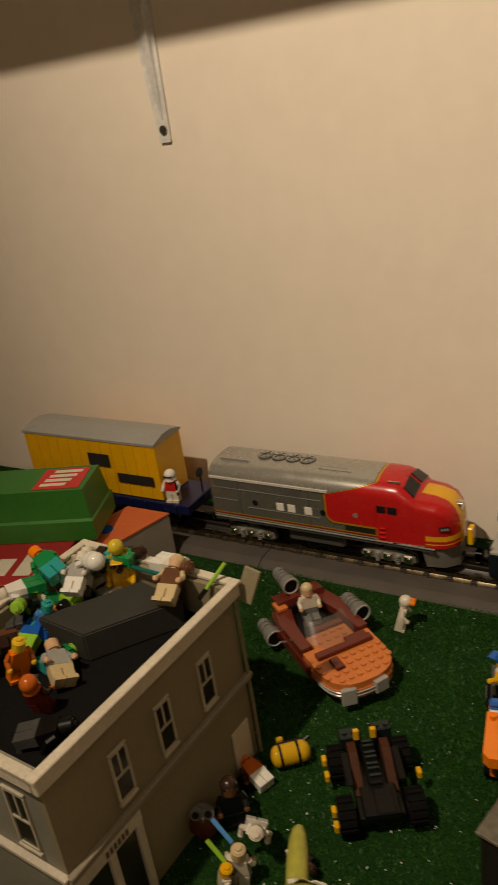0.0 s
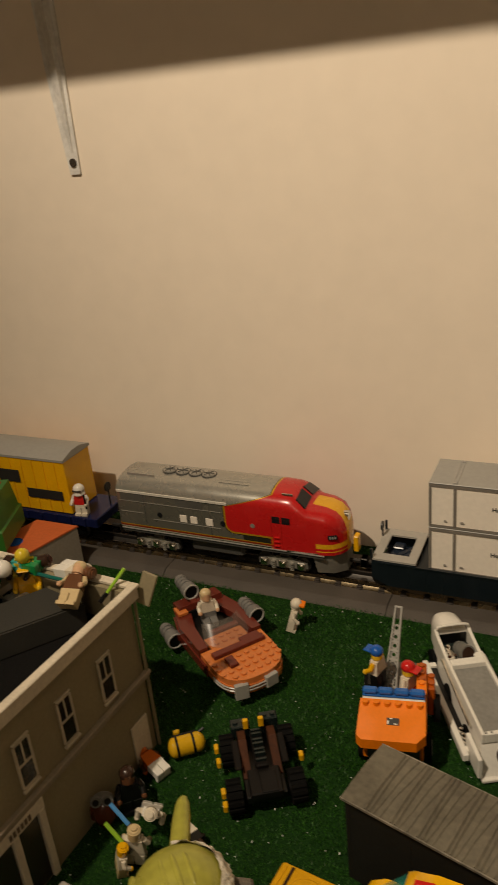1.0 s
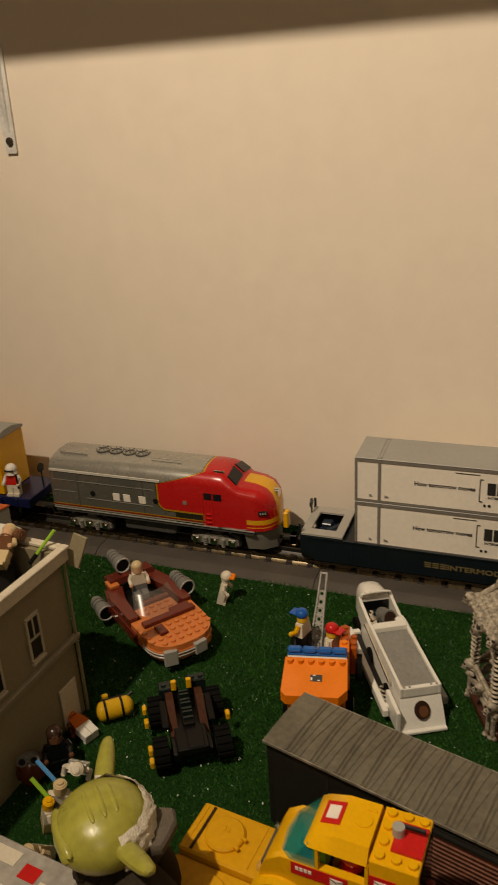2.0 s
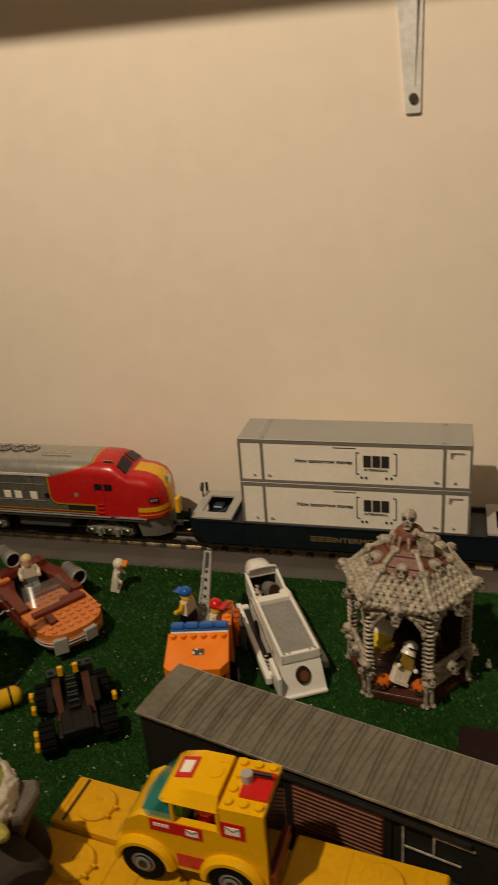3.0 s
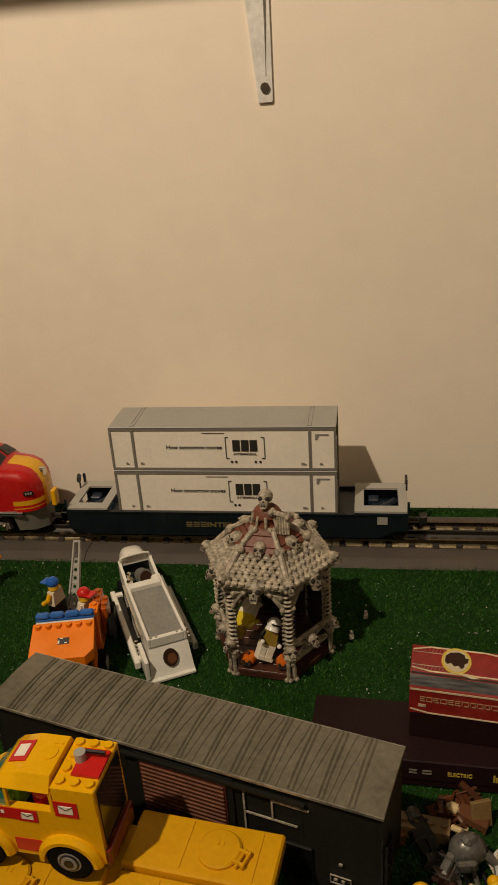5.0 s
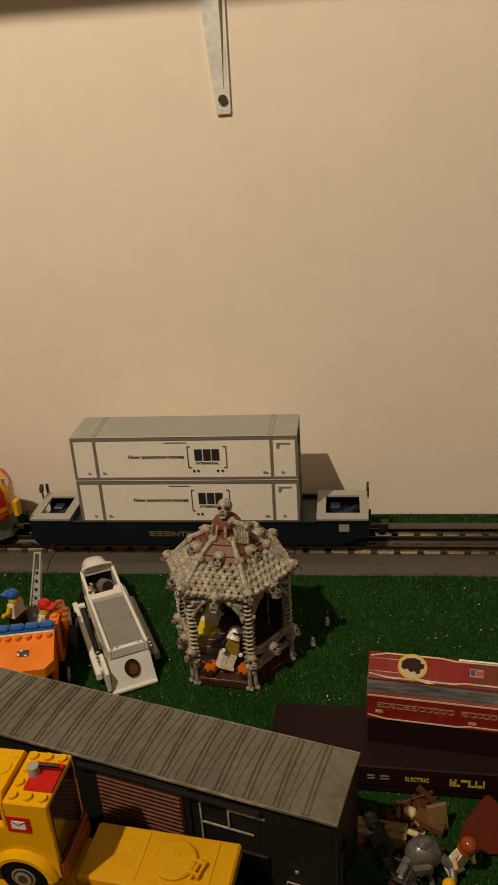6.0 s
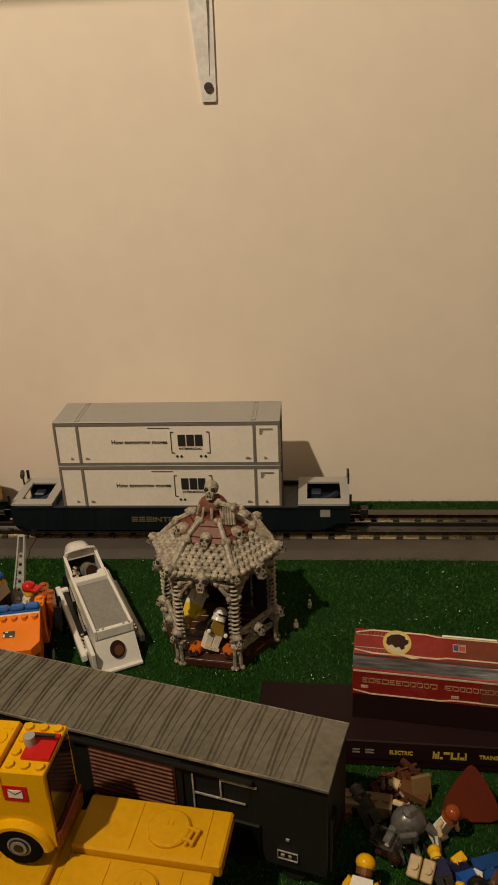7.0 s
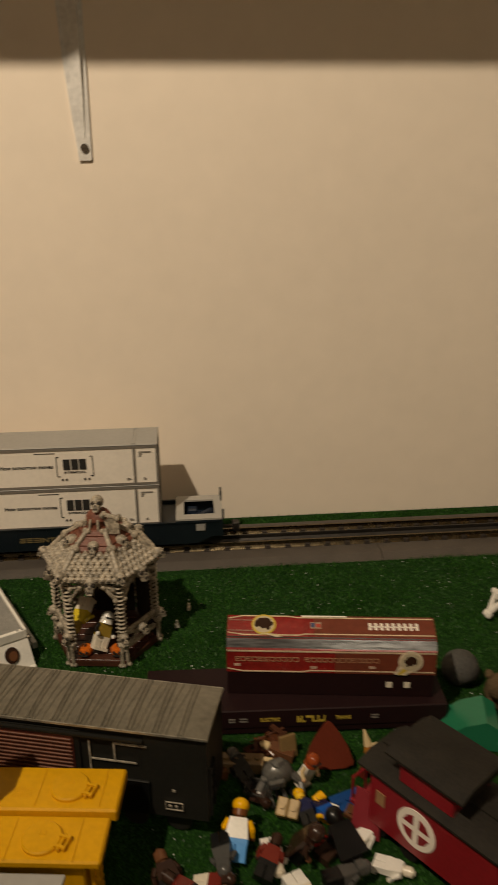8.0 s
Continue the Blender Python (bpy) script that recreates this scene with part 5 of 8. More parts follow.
bm = bmesh.new()
box(bm, 0.0245, 0.0385, -0.0180, -0.0100, 0.0257, 0.0290, bevel=0.0006)
part("nose_block", bm, RUST, sp)
bm = bmesh.new()
loft(bm, [[(x0, y0, 0.027), (x0 + 0.0010, y0, 0.027), (x1 + 0.0010, y1, z1), (x1, y1, z1)] for x0, y0, x1, y1, z1 in
          ((-0.004, -0.0230, -0.0170, -0.0185, 0.040), (0.009, -0.0120, -0.0100, -0.0100, 0.041), (0.009, 0.0120, -0.0100, 0.0100, 0.041), (-0.004, 0.0230, -0.0170, 0.0185, 0.040))])
part("windscreen", bm, CLEAR, sp, "curved clear windscreen")
for x, y, z, ln in ((-0.064, -0.006, 0.0440, 0.026), (-0.013, 0.0370, 0.0280, 0.026), (-0.040, -0.0375, 0.0150, 0.024)):
    bm = bmesh.new()
    cyl(bm, (x - ln, y, z), 0.0062, ln - 0.007, "x", seg=16)
    cyl(bm, (x - ln - 0.003, y, z), 0.0045, 0.004, "x", seg=14)
    for k in range(3):
        cyl(bm, (x - ln + 0.004 + 0.005 * k, y, z), 0.0070, 0.0016, "x", seg=16)
    cyl(bm, (x - 0.007, y, z), 0.0082, 0.0070, "x", seg=18)
    e = part("engine", bm, GRIT, sp, "grey turbine engine")
    bm = bmesh.new()
    cyl(bm, (x, y, z), 0.0066, 0.0004, "x", seg=16)
    part("intake", bm, BLACK, e, "dark engine intake")
    bm = bmesh.new()
    for k in range(16):
        a = 2 * math.pi * k / 16
        b = 2 * math.pi * (k + 1) / 16
        tube(bm, (x + 0.0005, y + 0.0074 * math.cos(a), z + 0.0074 * math.sin(a)), (x + 0.0005, y + 0.0074 * math.cos(b), z + 0.0074 * math.sin(b)), 0.0010, seg=5)
    part("intake_ring", bm, GREYL, e)
bm = bmesh.new()
prism(bm, [(-0.088, 0.036), (-0.066, 0.039), (-0.058, 0.0340), (-0.074, 0.0320)], -0.009, -0.003, "xz")
part("engine_fin", bm, RUST, sp)
bm = bmesh.new()
box(bm, -0.030, -0.022, 0.0300, 0.0340, 0.0200, 0.0260)
part("engine_mount", bm, RUST, sp)
bm = bmesh.new()
box(bm, -0.045, -0.038, -0.0350, -0.0300, 0.0150, 0.0210)
part("engine_mount", bm, RUST, sp)
for y, x, a, z0 in ((-0.0185, 0.0560, -14, 0.0075), (0.0090, 0.0592, 6, 0.0110)):
    bm = bmesh.new()
    box(bm, -0.0015, 0.0030, -0.0062, 0.0062, 0.0, 0.0225 - z0, bevel=0.0006, m=pose(x, y, z0, 0, 0, a))
    part("bumper", bm, GREYL, sp, "light grey front tile")
for z in (0.0150, 0.0180):
    bm = bmesh.new()
    prev = None
    for i in range(9):
        a = radians(-88 + i * 12)
        p = (0.0270 + 0.0338 * max(0, math.cos(a)) ** 0.72, -0.0322 * abs(math.sin(a)) ** 0.8 * (1 if a < 0 else -1), z)
        if prev:
            tube(bm, prev, p, 0.0009, seg=5)
        prev = p
    part("front_trim", bm, GREYL, sp)
bm = bmesh.new()
for x in (-0.03, 0.03):
    for y in (-0.016, 0.016):
        cyl(bm, (x, y - 0.003, 0.0045), 0.0045, 0.006, "y", seg=10)
part("hidden_roller", bm, GLASSDK, sp)
figure(SPD @ pose(-0.040, -0.001, 0.0216, 0, 0, 78), "blond toy figure in pale tunic seated in the speeder", head=FLESH, torso=OFFW, arms=OFFW, legs=GRIT, hat="hair", hat_mat=CREAM, seated=True, scale=0.92)
figure(pose(-0.0450, -0.0800, 0.0055, 14, 0, 100), "white armoured toy figure with orange visor on the grass", head=OFFW, torso=OFFW, legs=OFFW, hat="visor", hat_mat=ORANGE, scale=0.9)

# ---- dark off-road buggy ----
SOOT = mat("soot_brown_plastic", (0.007, 0.005, 0.004), 0.6, var=0.2, grain=300, stain=60, spec=0.2)
MUD = mat("muddy_brown_plastic", (0.060, 0.019, 0.007), 0.7, var=0.25, grain=300, stain=60, spec=0.2)
SEAGREY = plastic("dark_green_grey_plastic", (0.010, 0.017, 0.016), 0.4)
JP = pose(0.0000, -0.2590, 0.0058, 0, 0, 32) @ Matrix.Scale(0.86, 4)
jp = thing("toy_buggy", JP, "dark brown and black brick-built off-road buggy on the grass", "toy buggy")
bm = bmesh.new()
box(bm, -0.018, 0.018, -0.036, 0.038, 0.010, 0.018, bevel=0.001)
part("chassis", bm, BLACK, jp)
for x in (-0.027, 0.027):
    for y in (-0.028, 0.024):
        bm = bmesh.new()
        tread = []
        for k in range(14):
            for d, rad in ((0.0, 0.0145), (0.5, 0.0145), (0.55, 0.0128), (0.95, 0.0128)):
                a = 2 * math.pi * (k + d) / 14
                tread.append((y + rad * math.cos(a), 0.0140 + rad * math.sin(a)))
        prism(bm, tread, x - 0.0066, x + 0.0066, "yz")
        w = part("wheel", bm, RUBBER, jp)
        bm = bmesh.new()
        cyl(bm, (x - 0.0072, y, 0.0135), 0.0065, 0.0144, "x", seg=14)
        part("rim", bm, SOOT, w)
bm = bmesh.new()
box(bm, -0.014, 0.014, -0.040, -0.012, 0.018, 0.025, bevel=0.001)
box(bm, -0.004, 0.010, -0.040, -0.018, 0.025, 0.0262, bevel=0.0005)
part("hood", bm, mat("dusty_black_plastic", (0.006, 0.005, 0.0045), 0.45, var=0.25, grain=300, stain=60, spec=0.25), jp, "black hood")
bm = bmesh.new()
box(bm, -0.0055, 0.0055, -0.014, 0.030, 0.018, 0.029, bevel=0.001)
part("spine", bm, SOOT, jp)
for k in range(7):
    bm = bmesh.new()
    y = -0.010 + k * 0.0058
    box(bm, -0.0045, 0.0045, y, y + 0.0020, 0.0292, 0.0318 + 0.0012 * (k % 2))
    part("spine_link", bm, SEAGREY, jp)
bm = bmesh.new()
box(bm, -0.022, -0.004, 0.030, 0.042, 0.018, 0.033, bevel=0.001)
box(bm, 0.005, 0.022, 0.032, 0.042, 0.018, 0.036, bevel=0.001)
studs(bm, -0.021, 0.032, 0.033, 2, 1)
studs(bm, 0.006, 0.033, 0.036, 2, 1)
part("rear_block", bm, SEAGREY, jp, "dark green-grey rear blocks")
for s in (-1, 1):
    bm = bmesh.new()
    prism(bm, [(0.028, 0.018), (0.028, 0.031), (0.014, 0.034), (0.002, 0.027), (-0.016, 0.019), (-0.016, 0.017)], s * 0.0135 - 0.0034, s * 0.0135 + 0.0034, "yz")
    part("side_slope", bm, MUD, jp, "muddy brown side slope")
    bm = bmesh.new()
    box(bm, s * 0.0205 - 0.0030, s * 0.0205 + 0.0030, -0.010, 0.020, 0.0285, 0.0310, bevel=0.0008, m=pose(0, 0, 0, 8, 0, 0))
    part("mudguard", bm, SOOT, jp)
for x in (-0.008, 0.006):
    bm = bmesh.new()
    box(bm, x - 0.0024, x + 0.0024, 0.027, 0.031, 0.032, 0.042, bevel=0.0006)
    part("lamp", bm, YELLOW, jp, "yellow upright lamp block")
for x, y, z in ((-0.037, 0.020, 0.019), (-0.0365, 0.010, 0.012), (-0.036, -0.026, 0.014), (-0.036, -0.038, 0.012), (0.036, -0.002, 0.016)):
    bm = bmesh.new()
    box(bm, x - 0.002, x + 0.002, y - 0.0035, y + 0.0035, z, z + 0.007, bevel=0.0008, m=None)
    part("side_marker", bm, YELLOW, jp, "yellow corner block")

# yellow striped creature lying by the buggy
yb = bmesh.new()
cyl(yb, (-0.010, 0, 0.010), 0.0092, 0.022, "x", 0, 20)
ball(yb, (-0.010, 0, 0.010), 0.0092, 0, 14, squash=(0.6, 1, 1))
ball(yb, (0.012, 0, 0.010), 0.0092, 0, 14, squash=(0.8, 1, 1))
for x in (-0.007, 0.008):
    cyl(yb, (x - 0.0011, 0, 0.010), 0.0096, 0.0022, "x", 1, 20)
tube(yb, (-0.010, 0.006, 0.016), (0.012, 0.006, 0.016), 0.0022, 1)
box(yb, -0.008, -0.002, 0.007, 0.011, 0.014, 0.021, 0, bevel=0.001)
tube(yb, (0.014, 0.004, 0.016), (0.020, 0.005, 0.019), 0.0016, 1)
ob = part("toy_bee", yb, [plastic("deep_yellow_plastic", (0.62, 0.36, 0.010), 0.3), BLACK])
ob.matrix_world = pose(-0.0685, -0.2560, 0.0050, 0, 0, 40) @ Matrix.Scale(0.88, 4)
tagged(ob, "rounded yellow toy with dark bands lying on the grass", "toy")

# figures between building and doll
CL = (
    (-0.072, -0.284, 0.010, 78, 0, 249, "rusty orange toy figure with white legs lying on the grass", dict(head=PUMP, torso=PUMP, legs=WHITE, arms=BROWN, scale=0.85)),
    (-0.080, -0.317, 0.006, 0, 0, 40, "dark haired toy figure standing by the building", dict(head=BROWN, torso=BLACK, legs=BLACK, hat="hair", hat_mat=DKBROWN)),
    (-0.0580, -0.3230, 0.022, 48, 16, 20, "white printed toy figure tilted back on the grass", dict(head=OFFW, torso=WHITE, legs=WHITE, arms=OFFW, scale=0.95)),
    (-0.056, -0.354, 0.006, -6, -8, 200, "white robed toy figure leaning by the doll", dict(head=CREAM, torso=OFFW, legs=OFFW, scale=0.95)),
    (-0.062, -0.364, 0.006, 10, -14, 130, "pale toy figure crouched by the doll", dict(head=YELLOW, torso=OFFW, legs=CREAM, scale=0.8)),
    (-0.050, -0.381, 0.006, 40, 0, 10, "tan toy figure leaning near the doll", dict(head=CREAM, torso=CREAM, legs=OFFW, scale=0.9)),
    (-0.033, -0.3225, 0.009, 78, 0, 60, "small dark toy figure with white legs lying behind the doll", dict(head=DKBROWN, torso=BLACK, legs=OFFW, arms=BLACK, scale=0.7)),
)
for x, y, z, rx, ry, rz, lab, kw in CL:
    figure(pose(x, y, z, rx, ry, rz), lab, group="figures by the building", **kw)

for a, b, mt, lab in (((-0.0740, -0.3470, 0.0450), (-0.0600, -0.3490, 0.0330), AZURE, "pale blue plastic rod among the figures"), ((-0.0690, -0.3610, 0.0440), (-0.0575, -0.3615, 0.0310), LIME, "lime green plastic rod among the figures")):
    bm = bmesh.new()
    d = Vector(b) - Vector(a)
    tube(bm, (0, 0, 0), d, 0.0016, 0, 8)
    tube(bm, d, d * 1.5, 0.0020, 1, 8)
    ob = part("toy_rod", bm, [mt, GREYD])
    ob.matrix_world = Matrix.Translation(a)
    tagged(ob, lab, "toy part")
# owl-eyed dark red creature
bm = bmesh.new()
ball(bm, (0, 0, 0.016), 0.0120, 0, 12, squash=(1, 0.85, 1.3))
for s in (-1, 1):
    cyl(bm, (s * 0.0055, -0.0095, 0.0300), 0.0052, 0.0040, "y", 1, 14)
    cyl(bm, (s * 0.0055, -0.0100, 0.0300), 0.0032, 0.0010, "y", 2, 12)
    ball(bm, (s * 0.0110, 0, 0.016), 0.0050, 0, 8, squash=(0.6, 1, 1.6))
ball(bm, (0, -0.001, 0.0290), 0.0085, 1, 10, squash=(1.2, 0.8, 0.7))
ob = part("toy_owl", bm, [plastic("rust_brown_plastic", (0.085, 0.020, 0.008), 0.4), GRIT, BLACK])
ob.matrix_world = pose(-0.0905, -0.3375, 0.0056, -18, 0, 30) @ Matrix.Scale(0.78, 4)
tagged(ob, "dark red toy creature with round grey goggle eyes", "toy")

# ---- big-eared green doll: one plain mesh ----
DOLLG = mat("doll_green_vinyl", (0.345, 0.325, 0.052), 0.30, var=0.14, grain=200, stain=40, bump=0.15)
DOLLR = mat("doll_robe_cloth", (0.040, 0.031, 0.022), 0.9, var=0.2, grain=900, stain=50, bump=0.6, spec=0.1)
DOLLH = mat("doll_white_fur", (0.74, 0.68, 0.56), 0.9, var=0.2, grain=900, stain=60, bump=0.8, spec=0.1)
bm = bmesh.new()
loft(bm, [[(r * math.cos(a), -0.006 + r * 0.9 * math.sin(a), z) for a in [2 * math.pi * i / 18 for i in range(18)]]
          for z, r in ((-0.0242, 0.0258), (0.020, 0.0250), (0.050, 0.0240), (0.072, 0.0232), (0.086, 0.0205), (0.094, 0.0130))], 1)
for k in range(14):
    a = 2 * math.pi * k / 14
    ball(bm, (0.0225 * math.cos(a), -0.006 + 0.0205 * math.sin(a), 0.083 + 0.001 * (k % 3)), 0.0068, 1, 8)
ball(bm, (-0.0020, 0.0165, 0.0400), 0.0170, 1, 16, squash=(1.1, 0.9, 2.2))
FLAP = [(-0.0014, 0.0187), (0.0094, 0.0125), (0.0199, 0.0072), (0.0259, 0.0095), (0.0280, 0.0151), (0.0224, 0.0220), (0.0151, 0.0288), (0.0062, 0.0308)]
loft(bm, [[(x * f, y * f, z) for x, y in FLAP] for z, f in ((0.0700, 0.55), (0.0880, 0.80), (0.0990, 1.0), (0.1035, 1.0), (0.1053, 0.95))], 3)
ARM = [2 * math.pi * i / 14 for i in range(14)]
loft(bm, [[(-0.014 - 0.018 * f + w * math.cos(a), -0.004 - 0.012 * f + w * math.sin(a), 0.084 - 0.052 * f) for a in ARM] for f, w in ((0.0, 0.010), (0.25, 0.0135), (0.6, 0.0155), (0.95, 0.0165), (1.0, 0.0120))], 1)
loft(bm, [[(0.014 + 0.044 * f, -0.002 + 0.006 * f + w * math.cos(a), 0.0845 + 0.004 * f + w * 0.72 * math.sin(a)) for a in ARM] for f, w in ((0.0, 0.010), (0.25, 0.0140), (0.6, 0.0165), (0.92, 0.0180), (1.0, 0.0130))], 1)
ball(bm, (0, -0.010, 0.1075), 0.0275, 0, 30, squash=(1.06, 1.04, 0.72))
ball(bm, (0, -0.020, 0.1035), 0.0195, 0, 20, squash=(1.05, 0.85, 0.72))
for k in range(4):
    y = -0.024 + 0.0070 * k
    ball(bm, (0, y, 0.1262 - 0.0010 * abs(k - 2.0) ** 2), 0.0130, 0, 14, squash=(1.05 - 0.1 * abs(k - 1.5), 0.17, 0.14))
ball(bm, (0, -0.0330, 0.1135), 0.0150, 0, 16, squash=(1.25, 0.34, 0.26))
for s in (-1, 1):
    ball(bm, (s * 0.0095, -0.0350, 0.1075), 0.0058, 0, 10, squash=(1.1, 0.5, 0.8))
for d in (1, -1):
    rings = []
    for s, w, t in ((0.0, 0.0060, 0.0062), (0.25, 0.0066, 0.0052), (0.6, 0.0062, 0.0045), (0.85, 0.0050, 0.0038), (0.96, 0.0034, 0.0030), (1.0, 0.0014, 0.0014)):
        c = Vector((d * (0.020 + (0.0365 if d > 0 else 0.0400) * s), -0.005 + (0.006 if d > 0 else 0.015) * s, 0.109 + (0.0160 if d > 0 else 0.0030) * s))
        rings.append([c + Vector((0, w * math.cos(a), t * math.sin(a))) for a in [2 * math.pi * i / 12 for i in range(12)]])
    loft(bm, rings, 0)
fur = [v for v in bmesh.ops.create_uvsphere(bm, u_segments=72, v_segments=44, radius=1.0)["verts"]]
bmesh.ops.delete(bm, geom=[v for v in fur if v.co.y < 0.06 or v.co.z > 0.60], context="VERTS")
fur = [v for v in fur if v.is_valid]
for v in fur:
    k = 1.08 + 0.08 * noise.noise(v.co * 5) + 0.055 * noise.noise(Vector((v.co.x * 16, v.co.y * 5, v.co.z * 16)))
    v.co = Vector((v.co.x * 0.0275 * k, -0.009 + v.co.y * 0.0270 * k, 0.107 + v.co.z * 0.0205 * k))
for f in {f for v in fur for f in v.link_faces}:
    f.material_index = 2
ob = part("big_eared_doll", bm, [DOLLG, DOLLR, DOLLH, mat("doll_hood_cloth", (0.125, 0.105, 0.082), 0.9, var=0.2, grain=900, stain=50, bump=0.6, spec=0.1)])
ob.matrix_world = pose(0.0475, -0.4300, 0.0272, 0, 0, -44.5) @ Matrix.Scale(0.885, 4)
tagged(ob, "green vinyl doll with long ears, white fur and cloth robe", "doll")
# printed packets beside the doll
pk = thing("printed_packet", pose(-0.0030, -0.4485, 0.0058, 0, 0, -7), "pale grey printed packet with red bars standing by the doll", "packet")
bm = bmesh.new()
box(bm, -0.058, 0.016, -0.034, 0.024, 0, 0.060, bevel=0.0012)
part("body", bm, mat("pale_packet_card", (0.36, 0.33, 0.29), 0.6, var=0.18, grain=200, stain=30), pk)
for i, (x, w, y, mt) in enumerate(((-0.050, 0.026, 0.010, OFFW), (-0.018, 0.012, 0.006, RED), (-0.003, 0.015, 0.000, OFFW), (-0.046, 0.040, -0.010, OFFW), (-0.012, 0.024, -0.014, RED))):
    bm = bmesh.new()
    box(bm, x, x + w, y, y + 0.009, 0.0601, 0.0604)
    part("print_bar", bm, mt, pk)
pk2 = thing("printed_packet", pose(0.0370, -0.4780, 0.0058, 0, 0, -4), "white printed packet with red bars standing before the doll", "packet")
bm = bmesh.new()
box(bm, -0.024, 0.022, -0.022, 0.0235, 0, 0.064, bevel=0.0014)
part("body", bm, mat("white_packet_card", (0.46, 0.41, 0.36), 0.5, var=0.22, grain=160, stain=40), pk2)
for x, w, y, h, mt in ((-0.020, 0.010, 0.012, 0.006, RED), (-0.004, 0.005, 0.006, 0.012, RED), (0.006, 0.012, 0.014, 0.004, DKRED), (-0.018, 0.026, -0.006, 0.005, DKRED), (0.010, 0.008, -0.004, 0.010, OFFW)):
    bm = bmesh.new()
    box(bm, x, x + w, y, y + h, 0.0641, 0.0644)
    part("print_bar", bm, mt, pk2)

# ---- orange truck ----
BURNT = plastic("burnt_orange_plastic", (0.42, 0.085, 0.006), 0.3)
BLUET = mat("blue_clear_plastic", (0.02, 0.12, 0.42), 0.1, var=0.08, bump=0.0)
TK = pose(0.0865, -0.1900, 0.0058, 0, 0, 12)
tk = thing("toy_truck", TK, "bright orange brick-built rescue truck with blue light bar", "toy truck")
bm = bmesh.new()
box(bm, -0.019, 0.019, -0.030, 0.070, 0.010, 0.0160, bevel=0.0006)
part("chassis", bm, GREYD, tk)
for x in (-0.0225, 0.0225):
    for y in (-0.016, 0.050):
        bm = bmesh.new()
        cyl(bm, (x - 0.0050, y, 0.0110), 0.0110, 0.010, "x", seg=22)
        w = part("wheel", bm, RUBBER, tk)
        bm = bmesh.new()
        cyl(bm, (x - 0.0054, y, 0.0110), 0.0060, 0.0108, "x", seg=14)
        part("rim", bm, GREYL, w)
def hood_z(y):
    return 0.0545 + 0.5625 * (y + 0.018)


HOODP = [(-0.0250, -0.0165), (0.0230, -0.0165), (0.0232, -0.0375), (0.0165, -0.0430), (-0.0235, -0.0430), (-0.0272, -0.0400)]
bm = bmesh.new()
loft(bm, [[(x, y, hood_z(y) - 0.0085 - 0.10 * (y + 0.043)) for x, y in HOODP], [(x, y, hood_z(y)) for x, y in HOODP]])
part("hood", bm, ORANGE, tk, "sloped orange hood with cut corners")
bm = bmesh.new()
box(bm, -0.0230, 0.0215, -0.0330, -0.0165, 0.0130, 0.0400, bevel=0.0008)
part("grille", bm, ORANGE, tk)
bm = bmesh.new()
box(bm, -0.0200, 0.0190, -0.0345, -0.0330, 0.0140, 0.0300, bevel=0.0006)
part("bumper", bm, GREYD, tk, "dark grey front bumper")
for i in range(6):
    bm = bmesh.new()
    cyl(bm, (-0.0210 + i * 0.008, -0.0195, 0.0528), 0.0024, 0.0030, seg=10)
    part("hood_stud", bm, ORANGE, tk)
EMB = pose(-0.0005, -0.0305, hood_z(-0.0305), 29.4, 0, 0)
bm = bmesh.new()
box(bm, -0.0045, 0.0045, -0.0026, 0.0026, 0.0, 0.0004, m=EMB)
em = part("emblem", bm, INK, tk, "small black and white emblem")
bm = bmesh.new()
box(bm, -0.0042, -0.0030, -0.0020, 0.0004, 0.0005, 0.0007, m=EMB)
box(bm, -0.0026, -0.0004, 0.0016, 0.0024, 0.0005, 0.0007, m=EMB)
box(bm, 0.0008, 0.0030, -0.0022, -0.0014, 0.0005, 0.0007, m=EMB)
part("emblem_mark", bm, CONT, em)
bm = bmesh.new()
box(bm, -0.0235, 0.0225, -0.0165, -0.0085, 0.0530, 0.0552, bevel=0.0006)
part("visor", bm, WHITE, tk, "white visor strip")
bm = bmesh.new()
box(bm, -0.0235, 0.0225, -0.0148, -0.0080, 0.0554, 0.0572, bevel=0.0006)
for x in (-0.0180, -0.0065, 0.0055, 0.0170):
    box(bm, x - 0.0056, x + 0.0056, -0.0146, -0.0082, 0.0570, 0.0612, bevel=0.0014)
part("light_bar", bm, BLUET, tk, "blue clear light bar")
for s in (-1, 1):
    bm = bmesh.new()
    zt = 0.0540 if s > 0 else 0.0500
    box(bm, s * 0.0200 - 0.004, s * 0.0200 + 0.004, -0.0070, 0.0090 if s > 0 else 0.0015, 0.0160, zt, bevel=0.0006)
    studs(bm, s * 0.0200 - 0.004, -0.0070, zt, 1, 2 if s > 0 else 1)
    part("cab_pillar", bm, ORANGE, tk)
    bm = bmesh.new()
    if s < 0:
        box(bm, s * 0.0200 - 0.004, s * 0.0200 + 0.004, 0.0020, 0.068, 0.0160, 0.0240, bevel=0.0006)
    else:
        box(bm, s * 0.0200 - 0.004, s * 0.0200 + 0.004, 0.0095, 0.034, 0.0160, 0.0500, bevel=0.0006)
        studs(bm, s * 0.0200 - 0.004, 0.0100, 0.0500, 1, 3)
    part("side_panel", bm, GREYD if s < 0 else BURNT, tk)
bm = bmesh.new()
box(bm, -0.0158, 0.0158, -0.0120, 0.070, 0.0160, 0.0200)
part("bed", bm, GREYD, tk)
bm = bmesh.new()
box(bm, -0.0230, -0.0060, 0.0170, 0.0340, 0.0202, 0.0332, bevel=0.0006)
part("bed_block", bm, BLACK, tk)
bm = bmesh.new()
